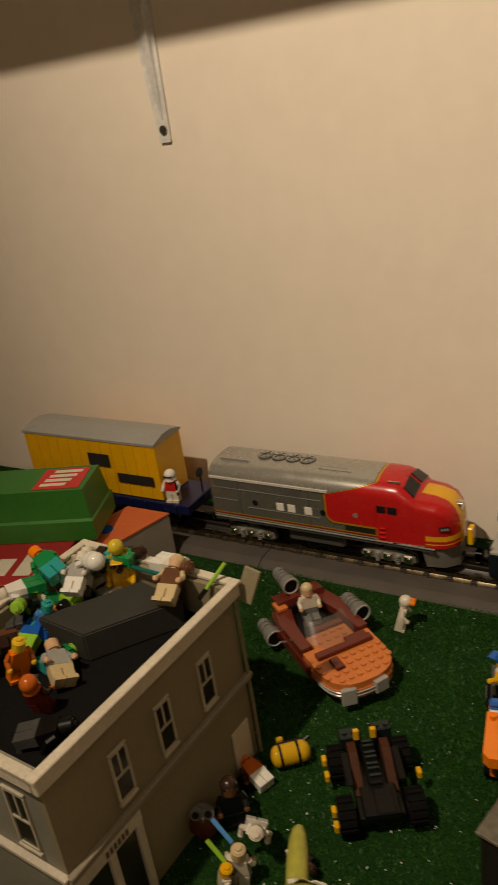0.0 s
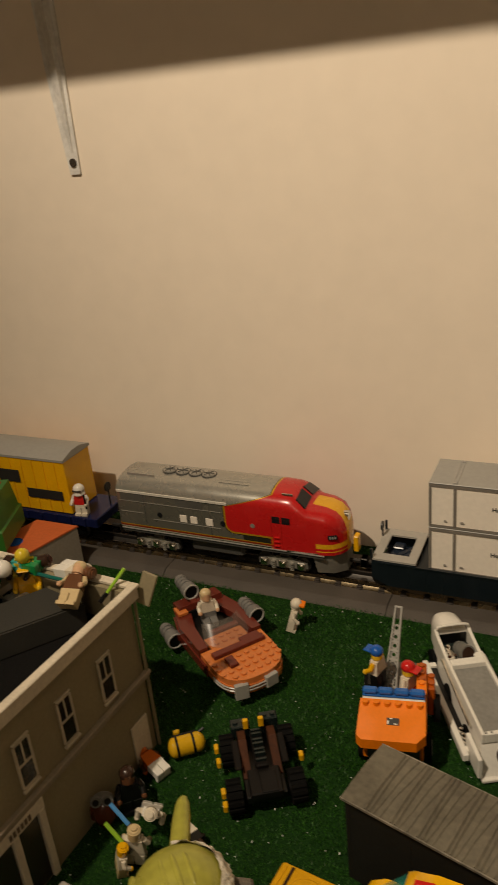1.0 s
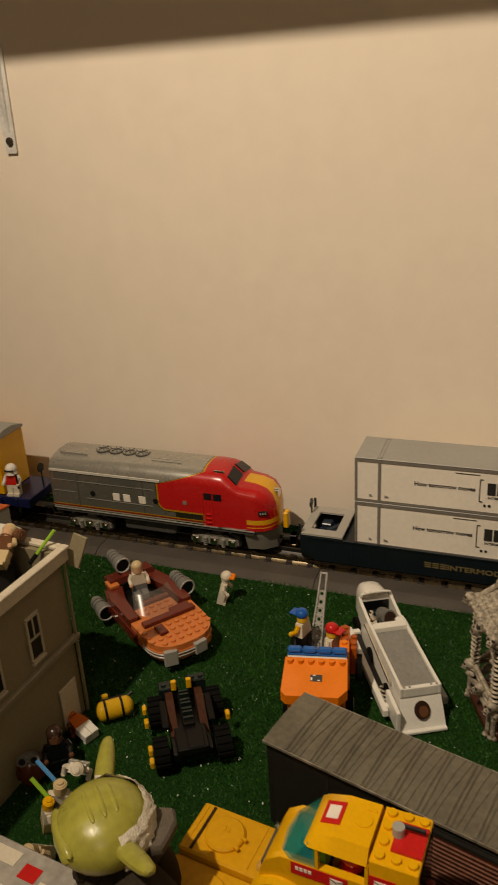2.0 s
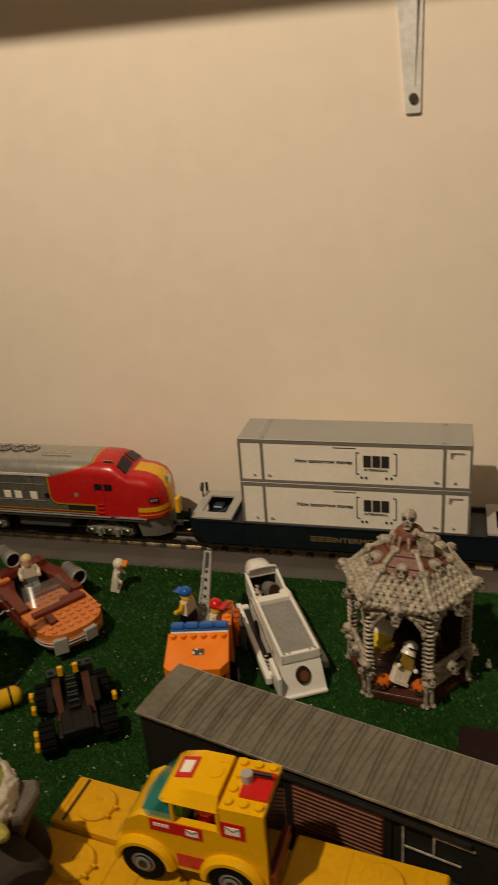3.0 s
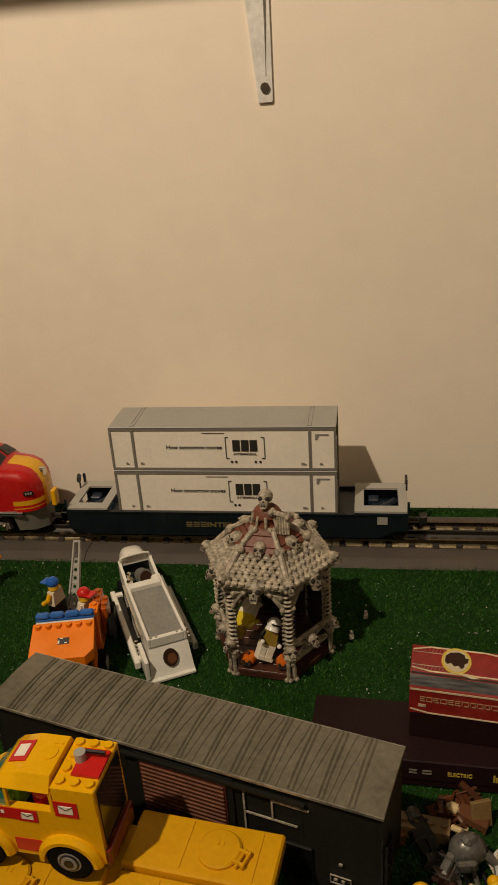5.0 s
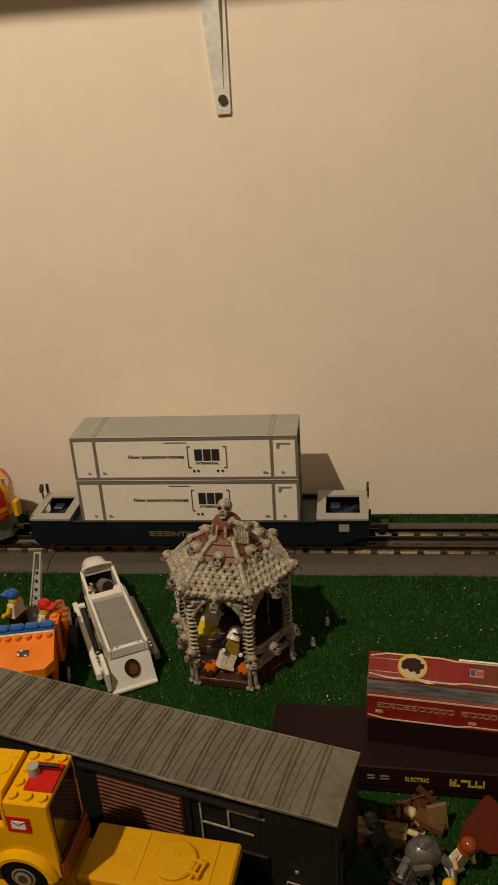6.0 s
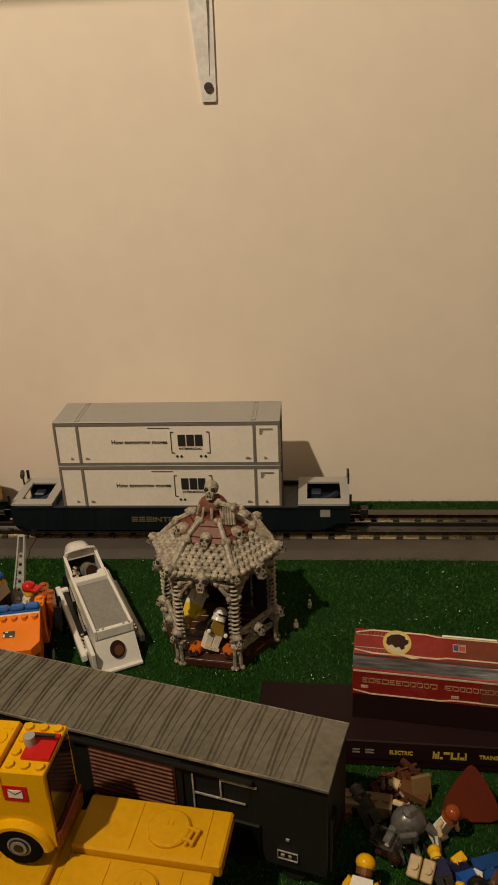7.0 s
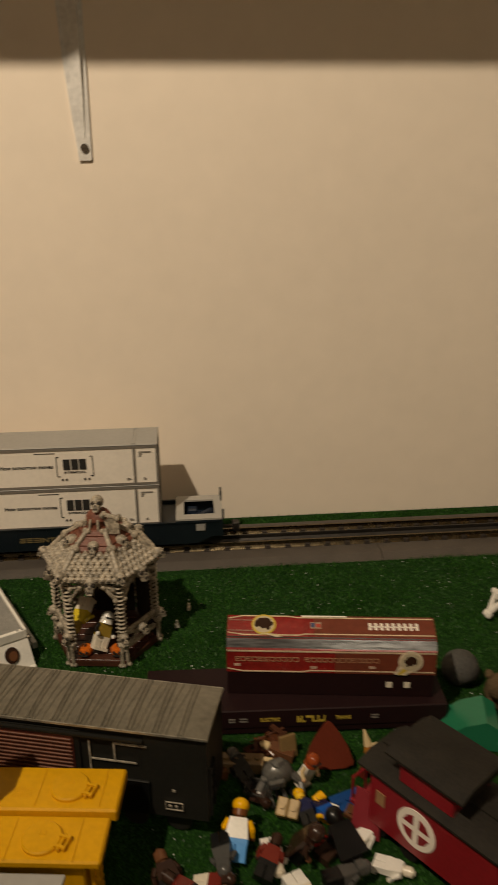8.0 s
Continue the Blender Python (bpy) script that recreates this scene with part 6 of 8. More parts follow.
box(bm, 0.0245, 0.0300, 0.004, 0.022, 0.024, 0.050, bevel=0.0008)
studs(bm, 0.0235, 0.006, 0.0500, 1, 2)
part("tool_box", bm, BURNT, tk)
bm = bmesh.new()
cyl(bm, (0.0290, 0.006, 0.030), 0.0105, 0.005, "x", seg=20)
part("spare_wheel", bm, RUBBER, tk)
ld = thing("toy_ladder", pose(0.0745, -0.1610, 0.0262, -36, 0, 2) @ Matrix.Scale(0.93, 4), "grey plastic ladder standing in the orange truck", "ladder")
for s in (-1, 1):
    bm = bmesh.new()
    loft(bm, [[(s * (w - 0.0007) + dx, y, z) for dx, y in ((-0.0007, -0.0024), (0.0007, -0.0024), (0.0007, 0.0024), (-0.0007, 0.0024))] for w, z in ((0.0062, 0.0), (0.0040, 0.050), (0.0034, 0.074))])
    part("rail", bm, GREYL, ld)
for k in range(7):
    bm = bmesh.new()
    z = 0.004 + k * 0.0078
    w = 0.0054 - 0.0000375 * (z * 1000)
    box(bm, -w, w, -0.0010, 0.0010, z, z + 0.0022)
    for q in range(10):
        a, b = 2 * math.pi * q / 10, 2 * math.pi * (q + 1) / 10
        r = min(w - 0.0004, 0.0026)
        tube(bm, (r * math.cos(a), 0, z + 0.005 + r * math.sin(a)), (r * math.cos(b), 0, z + 0.005 + r * math.sin(b)), 0.0010, seg=5)
    part("rung", bm, GREYL, ld)
bm = bmesh.new()
box(bm, -0.0036, 0.0036, -0.0024, 0.0024, 0.0735, 0.0755, bevel=0.0004)
part("top_bar", bm, GREYL, ld)
figure(TK @ pose(-0.0140, 0.0250, 0.0335, 2, 0, -118), "toy figure with blue cap and pale vest on the truck", torso=OFFW, arms=YELLOW, legs=BLACK, hat="cap", hat_mat=BLUE, scale=0.95)
figure(TK @ pose(0.0095, 0.0230, 0.0202, 0, 0, 60), "toy figure with red cap seated in the truck", torso=OFFW, legs=RED, hat="cap", hat_mat=RED, seated=True)

# ---- white armoured carrier ----
WV = pose(0.1305, -0.1225, 0.0058, 0, 0, -62.0) @ Matrix.Diagonal((1, 0.86, 1, 1))
wv = thing("toy_transporter", WV, "white die-cast toy transporter with open cab and grey deck", "toy vehicle")
bm = bmesh.new()
loft(bm, [[(-0.044, -0.0180, 0.006), (-0.044, 0.0180, 0.006), (-0.044, 0.0165, 0.020), (-0.044, -0.0165, 0.020)],
          [(-0.010, -0.0205, 0.006), (-0.010, 0.0205, 0.006), (-0.010, 0.0190, 0.026), (-0.010, -0.0190, 0.026)],
          [(0.066, -0.0215, 0.006), (0.066, 0.0210, 0.006), (0.066, 0.0190, 0.028), (0.066, -0.0190, 0.028)],
          [(0.088, -0.0218, 0.003), (0.088, 0.0208, 0.003), (0.077, 0.0190, 0.028), (0.077, -0.0190, 0.028)]])
part("hull", bm, WHITE, wv)
bm = bmesh.new()
loft(bm, [[(-0.070 + dx, w * math.copysign(abs(math.cos(a)) ** 0.6, math.cos(a)), 0.013 + h * math.sin(a) ** 0.45) for a in [math.pi * i / 12 for i in range(13)]]
          for dx, w, h in ((0.0, 0.0100, 0.018), (0.003, 0.0128, 0.0240), (0.010, 0.0148, 0.0275), (0.022, 0.0158, 0.0300), (0.029, 0.0160, 0.0305))])
part("hood", bm, WHITE, wv, "rounded white hood")
# cockpit tub: floor, two walls and the seat back
bm = bmesh.new()
box(bm, -0.0405, -0.0125, -0.0150, 0.0150, 0.0205, 0.0222)
box(bm, -0.0412, -0.0402, -0.0145, 0.0145, 0.0205, 0.0330)
part("cockpit", bm, BLACK, wv, "open black cockpit")
for s in (-1, 1):
    bm = bmesh.new()
    prism(bm, [(-0.042, 0.016), (-0.042, 0.0385), (-0.036, 0.0360), (-0.012, 0.0330), (-0.012, 0.016)], s * 0.0168 - 0.0016, s * 0.0168 + 0.0016, "xz")
    part("cab_side", bm, WHITE, wv)
bm = bmesh.new()
prev = None
for i in range(9):
    a = math.pi * i / 8
    p = (-0.0405 + 0.002 * math.sin(a), 0.0165 * math.cos(a), 0.0390 + 0.0050 * math.sin(a) ** 0.6 if 0 < i < 8 else 0.0390)
    if prev:
        tube(bm, prev, p, 0.0013)
    prev = p
for y in (-0.004, 0.006):
    tube(bm, (-0.0405, y, 0.0385), (-0.0385, y, 0.0438), 0.0008)
part("windscreen_frame", bm, WHITE, wv, "thin white windscreen frame")
bm = bmesh.new()
box(bm, -0.0330, -0.0290, -0.0120, 0.0120, 0.0222, 0.0300, bevel=0.001)
box(bm, -0.0240, -0.0180, -0.0100, -0.0030, 0.0222, 0.0290, bevel=0.001)
part("cab_seat", bm, SEAGREY, wv)
TUR = pose(-0.0250, 0.0010, 0.0290, 0, 68, 8)
bm = bmesh.new()
cyl(bm, (0, 0, 0), 0.0066, 0.0190, seg=20, r2=0.0078, m=TUR)
cyl(bm, (0, 0, 0.0040), 0.0074, 0.0016, seg=20, m=TUR)
part("gun_turret", bm, mat("drum_grey_metal", (0.22, 0.215, 0.195), 0.3, metal=0.3), wv, "grey drum lying behind the windscreen")
bm = bmesh.new()
cyl(bm, (0, 0, 0.0190), 0.0064, 0.0005, seg=20, m=TUR)
part("turret_hatch", bm, DKBROWN, wv)
bm = bmesh.new()
box(bm, -0.0100, -0.0040, 0.0085, 0.0168, 0.0222, 0.0362, bevel=0.0008)
part("cab_locker", bm, WHITE, wv)
bm = bmesh.new()
tube(bm, (-0.0200, -0.0125, 0.0350), (-0.0040, -0.0128, 0.0375), 0.0017)
tube(bm, (-0.0170, -0.0105, 0.0340), (-0.0060, -0.0100, 0.0385), 0.0012)
ball(bm, (-0.0190, -0.0120, 0.0362), 0.0026, 0, 8)
part("engine_pipes", bm, CHROME, wv, "chrome engine pipes")
for y0, y1 in ((-0.0125, -0.0010), (0.0010, 0.0120)):
    bm = bmesh.new()
    loft(bm, [[(-0.0400, y0, 0.0385), (-0.0400, y1, 0.0385), (-0.0394, y1, 0.0385), (-0.0394, y0, 0.0385)], [(-0.0388, y0, 0.0425), (-0.0388, y1, 0.0425), (-0.0382, y1, 0.0425), (-0.0382, y0, 0.0425)]])
    part("windscreen_pane", bm, OFFW, wv, "cream windscreen panel")
bm = bmesh.new()
box(bm, -0.0040, 0.0040, -0.0165, 0.0165, 0.026, 0.0365, bevel=0.0006)
part("bulkhead", bm, WHITE, wv)
for s in (-1, 1):
    bm = bmesh.new()
    box(bm, -0.0120, 0.0790, s * 0.0176 - 0.0016, s * 0.0176 + 0.0016, 0.026, 0.0350, bevel=0.0006)
    part("deck_rim", bm, WHITE, wv)
bm = bmesh.new()
box(bm, 0.0752, 0.0790, -0.0160, 0.0160, 0.026, 0.0345, bevel=0.0006)
part("deck_rim", bm, WHITE, wv)
bm = bmesh.new()
box(bm, 0.0042, 0.0750, -0.0158, 0.0158, 0.0270, 0.0322)
dk = part("deck_panel", bm, mat("deck_grey_metal", (0.27, 0.265, 0.245), 0.45, metal=0.2, var=0.12, grain=300, stain=40), wv, "ribbed grey deck panel")
for k in range(14):
    bm = bmesh.new()
    y = -0.0143 + k * 0.0022
    box(bm, 0.0055, 0.0740, y - 0.0003, y + 0.0003, 0.0322, 0.0324)
    part("deck_rib", bm, dk.data.materials[0], dk)
for y in (-0.0150, -0.0100, 0.0100, 0.0150):
    bm = bmesh.new()
    cyl(bm, (0.0772, y, 0.0345), 0.0011, 0.0010, seg=7)
    part("rivet", bm, GREYL, wv)
k = pose(0.0832, 0.0, 0.0158, 0, 62.5, 0)
bm = bmesh.new()
cyl(bm, (0, 0, -0.0006), 0.0072, 0.0014, seg=24, m=k)
part("round_port", bm, DKBROWN, wv, "round brown rear port")
bm = bmesh.new()
cyl(bm, (0.001, 0.001, 0.0008), 0.0044, 0.0006, seg=14, m=k)
part("port_core", bm, BROWN, wv)
bm = bmesh.new()
box(bm, 0.0845, 0.0915, -0.0225, 0.0212, 0.0, 0.0028, bevel=0.0006)
part("tail_plate", bm, WHITE, wv)
bm = bmesh.new()
box(bm, 0.0620, 0.0900, -0.0262, -0.0222, 0.004, 0.0220, bevel=0.0006)
part("tail_flange", bm, WHITE, wv)
for s in (-1, 1):
    x0, x1, y = (-0.036, 0.074, -0.0300) if s < 0 else (-0.022, 0.070, 0.0285)
    bm = bmesh.new()
    box(bm, x0, x1, y - 0.0028, y + 0.0028, 0.005, 0.0120, bevel=0.0008)
    for x in (x0 + 0.004, x1 - 0.009):
        box(bm, x, x + 0.005, min(s * 0.0205, y), max(s * 0.0205, y), 0.0085, 0.0115)
    part("side_step", bm, WHITE if s < 0 else GREYL, wv)
    bm = bmesh.new()
    box(bm, -0.036, 0.062, min(s * 0.0215, s * 0.0280), max(s * 0.0215, s * 0.0280), 0.006, 0.0095)
    part("side_tray", bm, BLACK, wv)
    for x in (0.050, 0.056, 0.061):
        bm = bmesh.new()
        ball(bm, (x, s * 0.0250, 0.0125), 0.0028, 0, 8)
        part("side_fitting", bm, CHROME, wv, "chrome fitting")
    bm = bmesh.new()
    tube(bm, (-0.012, s * 0.0205, 0.0300), (0.060, s * 0.0215, 0.0260), 0.0016)
    part("side_pipe", bm, CHROME if s < 0 else WHITE, wv)
    for x in (-0.040, 0.005, 0.052):
        bm = bmesh.new()
        cyl(bm, (x, s * 0.0190 - 0.003, 0.0085), 0.0085, 0.006, "y", seg=16)
        part("wheel", bm, RUBBER, wv)
for x, y, z, r in ((-0.0060, -0.0150, 0.0375, 0.0026), (-0.0110, -0.0140, 0.0360, 0.0022), (-0.0160, -0.0130, 0.0345, 0.0018)):
    bm = bmesh.new()
    ball(bm, (x, y, z), r, 0, 8)
    part("chrome_knob", bm, CHROME, wv, "small chrome knob")

# ---- dark boxcar ----
BOXG = mat("boxcar_charcoal", (0.0145, 0.0140, 0.0115), 0.5, spec=0.25, var=0.16, grain=300, stain=20, bump=0.1)
BOXROOF = mat("boxcar_roof_grey", (0.155, 0.138, 0.102), 0.40, metal=0.2, var=0.22, grain=300, stain=34, bump=0.08)
BOXDOOR = mat("boxcar_door_maroon", (0.085, 0.021, 0.014), 0.5, var=0.12)
# door ribs lighter than the door: their rust-tan highlights are painted in
RIBGLEAM = mat("rust_tan_rib_highlight", (0.135, 0.050, 0.026), 0.45, var=0.35, grain=500, stain=120)
EDGE = mat("worn_silver_edge", (0.30, 0.28, 0.23), 0.35, metal=0.5, var=0.4, grain=250, stain=90)
BX = pose(0.2186, -0.3380, 0.0058, 0, 0, -14.9)
bc = thing("boxcar", BX, "charcoal toy boxcar with ribbed grey roof and maroon door", "train car")
BL, BWD, BT = 0.128, 0.0245, 0.0865
bm = bmesh.new()
box(bm, -BL + 0.001, BL - 0.001, -BWD + 0.0015, BWD - 0.0015, 0.016, BT - 0.001, bevel=0.0006)
part("body", bm, BOXG, bc)
for i in range(19):
    x = -BL + 0.004 + i * (2 * BL - 0.008) / 18
    if not -0.024 < x < 0.044 and i % 3 == 0:
        bm = bmesh.new()
        box(bm, x - 0.0003, x + 0.0003, -BWD + 0.0013, BWD - 0.0012, 0.018, BT - 0.003)
        part("side_rib", bm, BOXG, bc)
bm = bmesh.new()
prism(bm, [(-BWD - 0.0006, BT - 0.0016), (BWD + 0.0006, BT - 0.0016), (BWD + 0.0006, BT), (BWD * 0.5, BT + 0.0012), (0, BT + 0.0017), (-BWD * 0.5, BT + 0.0012), (-BWD - 0.0006, BT)], -BL, BL, "yz")
part("roof", bm, BOXROOF, bc, "grey stamped metal roof")


def roofz(y):
    return BT + 0.0017 - 0.0017 * (abs(y) / BWD) ** 1.6


def roof_rib(xa, xb, wavy, r):
    bm = bmesh.new()
    prev = None
    for i in range(9):
        f = i / 8
        y = -BWD + 2 * BWD * f
        x = xa + (xb - xa) * f + wavy * math.sin(f * math.pi * 2)
        p = (x, y, roofz(y) + 0.0001)
        if prev:
            tube(bm, prev, p, r, 0, 6)
        prev = p
    return part("roof_rib", bm, BOXROOF, bc)


NP = 13
for i in range(NP + 1):
    x = -BL + 0.018 + i * (2 * BL - 0.036) / NP
    for d in (-0.0014, 0.0014):
        roof_rib(x + d, x + d, 0.00025 * math.sin(5 * i + 900 * d), 0.00105)
    if i < NP:
        st = (2 * BL - 0.036) / NP
        roof_rib(x + st * 0.24, x + st * (0.50 + 0.06 * math.sin(3 * i)), 0.0004, 0.00055)
        roof_rib(x + st * (0.50 + 0.05 * math.sin(2 * i)), x + st * 0.78, -0.0004, 0.00055)
bm = bmesh.new()
for s in (-1, 1):
    box(bm, -BL, BL, s * (BWD + 0.0008) - 0.0004, s * (BWD + 0.0008) + 0.0004, BT - 0.0015, BT + 0.0001)
part("eave", bm, EDGE, bc, "worn silvery eave edge")
yf = -BWD + 0.0010
bm = bmesh.new()
box(bm, -0.022, 0.042, yf - 0.0008, yf, 0.018, BT - 0.006)
part("door_frame", bm, BOXG, bc)
dr = bmesh.new()
box(dr, -0.018, 0.038, yf - 0.0016, yf - 0.0008, 0.020, BT - 0.010)
dro = part("sliding_door", dr, BOXDOOR, bc, "maroon corrugated sliding door")
for i in range(17):
    bm = bmesh.new()
    z = 0.022 + i * 0.0032
    box(bm, -0.017, 0.037, yf - 0.0028, yf - 0.0016, z, z + 0.0013, bevel=0.0003)
    part("corrugation", bm, RIBGLEAM, dro)
bm = bmesh.new()
box(bm, -0.030, 0.085, yf - 0.0030, yf - 0.0006, BT - 0.0088, BT - 0.0070)
part("door_track", bm, BOXG, bc)
bm = bmesh.new()
box(bm, -0.026, 0.050, yf - 0.0030, yf - 0.0006, 0.0160, 0.0180)
part("door_track", bm, BOXG, bc)
w = 0.0010
f0, f1 = yf - 0.0010, yf - 0.0002
AGEDW = mat("aged_white_paint", (0.34, 0.30, 0.235), 0.6, var=0.4, grain=500, stain=150)
for a in ((0.0480, 0.0480 + w, 0.046, 0.0740), (0.0480 + w, 0.0800, 0.0590, 0.0590 + w), (0.0650, 0.0650 + w, 0.0600, 0.0733), (0.0650, 0.0870, 0.0733, 0.0745),
          (0.1032, 0.1052, 0.0395, 0.0410), (0.1000, 0.1022, 0.0264, 0.0278), (0.1045, 0.1062, 0.0264, 0.0278)):
    bm = bmesh.new()
    box(bm, a[0], a[1], f0, f1, a[2], a[3])
    part("white_marking", bm, AGEDW, bc)
bm = bmesh.new()
for a in ((0.098, 0.110, 0.0300, 0.0304), (0.098, 0.110, 0.0240, 0.0244), (0.098, 0.0984, 0.0244, 0.0300), (0.1096, 0.110, 0.0244, 0.0300)):
    box(bm, a[0], a[1], f0, f1, a[2], a[3])
part("data_frame", bm, AGEDW, bc, "thin white data frame")
for x in (-0.09, 0.09):
    bm = bmesh.new()
    box(bm, x - 0.024, x + 0.024, -0.016, 0.016, 0.010, 0.016, bevel=0.001)
    t = part("truck_frame", bm, BLACK, bc)
    for dx in (-0.015, 0.015):
        bm = bmesh.new()
        for y in (-0.0175, 0.0145):
            cyl(bm, (x + dx, y, 0.0085), 0.0085, 0.003, "y", seg=16)
        cyl(bm, (x + dx, -0.015, 0.0085), 0.002, 0.03, "y", seg=8)
        part("wheelset", bm, RAILDK, t)
bm = bmesh.new()
for z in (0.024, 0.034, 0.044, 0.054):
    box(bm, BL - 0.001, BL + 0.0012, -0.021, -0.010, z, z + 0.0010)
for y in (-0.021, -0.011):
    box(bm, BL - 0.001, BL + 0.0012, y, y + 0.001, 0.020, 0.060)
part("end_ladder", bm, BOXG, bc)
bm = bmesh.new()
box(bm, 0.0680, 0.0880, yf - 0.0014, yf - 0.0002, 0.0180, 0.0450, bevel=0.0004)
part("side_panel", bm, BLACK, bc, "black inset side panel")
bm = bmesh.new()
box(bm, 0.0680, 0.0880, yf - 0.0020, yf - 0.0002, 0.0450, 0.0462, bevel=0.0003)
part("panel_ledge", bm, BOXG, bc)
for x in (0.0500, 0.0640):
    bm = bmesh.new()
    tube(bm, (x, yf - 0.0016, 0.0220), (x, yf - 0.0016, 0.0420), 0.0006, seg=6)
    part("grab_iron", bm, BOXG, bc)

# ---- yellow car ----
YC = pose(0.1650, -0.3960, 0.0058, 0, 0, -6.7)
yk = thing("yellow_hopper_car", YC, "long yellow toy hopper car with round roof hatches", "train car")
YL = 0.1180
bm = bmesh.new()
box(bm, -YL + 0.017, YL - 0.014, -0.044, 0.0150, 0.012, 0.0560, bevel=0.001)
part("body", bm, YELLOWT, yk)
GAPX = 0.0330
for x0, x1, y0, y1, z in ((-YL + 0.014, GAPX - 0.003, -0.0150, 0.0190, 0.0650), (GAPX + 0.003, YL, -0.0150, 0.0190, 0.0650), (-YL + 0.014, GAPX - 0.003, -0.0480, -0.0158, 0.0615), (GAPX + 0.003, YL - 0.0035, -0.0480, -0.0158, 0.0615)):
    bm = bmesh.new()
    box(bm, x0, x1, y0, y1, 0.0560, z, bevel=0.0012)
    part("roof_panel", bm, YELLOWT, yk)
for x, y, z in ((0.086, 0.002, 0.0650), (0.078, -0.033, 0.0615), (-0.012, 0.002, 0.0650), (-0.020, -0.033, 0.0615), (-0.082, 0.002, 0.0650), (-0.076, -0.033, 0.0615)):
    bm = bmesh.new()
    cyl(bm, (x, y, z), 0.0118, 0.0016, seg=26)
    cyl(bm, (x, y, z + 0.0016), 0.0116, 0.0008, seg=26, r2=0.0108)
    for d in (-0.0014, 0.0014):
        box(bm, x + d - 0.0005, x + d + 0.0005, y + 0.001, y + 0.004, z + 0.0023, z + 0.0028)
    hch = part("round_hatch", bm, YELLOWT, yk, "round yellow hatch lid")
    bm = bmesh.new()
    for k in range(2 if x > -0.05 else 0):
        box(bm, 0.0122 + 0.0030 * k, 0.0138 + 0.0030 * k, -0.0062 + 0.001 * k, 0.0052, 0.0, 0.0030, bevel=0.0004, m=pose(x, y, z, 0, 0, -14))
    for d in (-0.004, 0.003):
        box(bm, 0.0100, 0.0170 if x > -0.05 else 0.0135, d - 0.0008, d + 0.0008, 0.0016, 0.0034, m=pose(x, y, z, 0, 0, -14))
    part("hinge", bm, YELLOWT, hch, "two-bar hatch hinge")
    if x < -0.05 and y > 0:
        bm = bmesh.new()
        box(bm, x - 0.0150, x - 0.0132, y - 0.0155, y + 0.0150, z - 0.0010, z + 0.0005)
        part("panel_groove", bm, DKBROWN, yk, "dark groove beside the hatch")
    for q in (-0.0185, 0.0205):
        bm = bmesh.new()
        box(bm, x + q, x + q + 0.0005, y - 0.0145, y + 0.0145, z - 0.0002, z + 0.0005)
        part("panel_seam", bm, YELLOWT, yk)
    if x < 0.05:
        continue
    bm = bmesh.new()
    for qx in range(7):
        for qy in range(5):
            u, v = x - 0.034 + qx * 0.0017, y - 0.008 + qy * 0.0017
            box(bm, u, u + 0.0009, v, v + 0.0009, z - 0.0002, z + 0.00022)
    tagged(part("tread_pad", bm, YELLOWT, yk, "patch of small raised treads"), kind="stuff")
bm = bmesh.new()
for y in (-0.040, -0.030):
    box(bm, YL - 0.012, YL - 0.0095, y, y + 0.0015, 0.010, 0.056)
part("ladder_rail", bm, YELLOWT, yk)
for k in range(7):
    bm = bmesh.new()
    box(bm, YL - 0.012, YL - 0.0070, -0.0385, -0.030, 0.012 + k * 0.0062, 0.0145 + k * 0.0062)
    part("ladder_rung", bm, YELLOWT, yk)
for x in (-0.08, 0.08):
    bm = bmesh.new()
    box(bm, x - 0.024, x + 0.024, -0.032, 0.004, 0.008, 0.012, bevel=0.001)
    t = part("truck_frame", bm, BLACK, yk)
    for dx in (-0.015, 0.015):
        bm = bmesh.new()
        for y in (-0.033, 0.001):
            cyl(bm, (x + dx, y, 0.0075), 0.0075, 0.003, "y", seg=16)
        cyl(bm, (x + dx, -0.031, 0.0075), 0.002, 0.034, "y", seg=8)
        part("wheelset", bm, RAILDK, t)

# ---- yellow delivery van on the car ----
VN = pose(0.1645, -0.4065, 0.0058 + 0.0652, 0, 0, -4)
vn = thing("delivery_van", VN, "yellow brick-built delivery van with red stickers, parked on the yellow car", "toy van")
bm = bmesh.new()
box(bm, -0.046, 0.034, -0.0120, 0.0120, 0.0075, 0.0125)
part("chassis", bm, BLACK, vn)
RIMGREY = plastic("rim_grey_plastic", (0.24, 0.235, 0.22), 0.4)
WXF, WXR, WR = -0.0335, 0.0150, 0.0124
for x in (WXF, WXR):
    for s in (-1, 1):
        bm = bmesh.new()
        y = s * 0.0155 - 0.0038
        cyl(bm, (x, y, WR), WR, 0.0076, "y", seg=28)
        cyl(bm, (x, y - 0.0004, WR), WR - 0.0012, 0.0084, "y", seg=28)
        w = part("wheel", bm, RUBBER, vn, "thick black tyre")
        bm = bmesh.new()
        cyl(bm, (x, y - 0.0006, WR), 0.0064, 0.0088, "y", seg=22)
        cyl(bm, (x, y - 0.0014, WR), 0.0044, 0.0104, "y", seg=18)
        r = part("rim", bm, RIMGREY, w, "grey wheel rim")
        bm = bmesh.new()
        cyl(bm, (x, y - 0.0010, WR), 0.0054, 0.0096, "y", seg=20)
        part("rim_groove", bm, BLACK, r)
        bm = bmesh.new()
        cyl(bm, (x, y - 0.0018, WR), 0.0026, 0.0112, "y", seg=12)
        part("hub_hole", bm, BLACK, r)


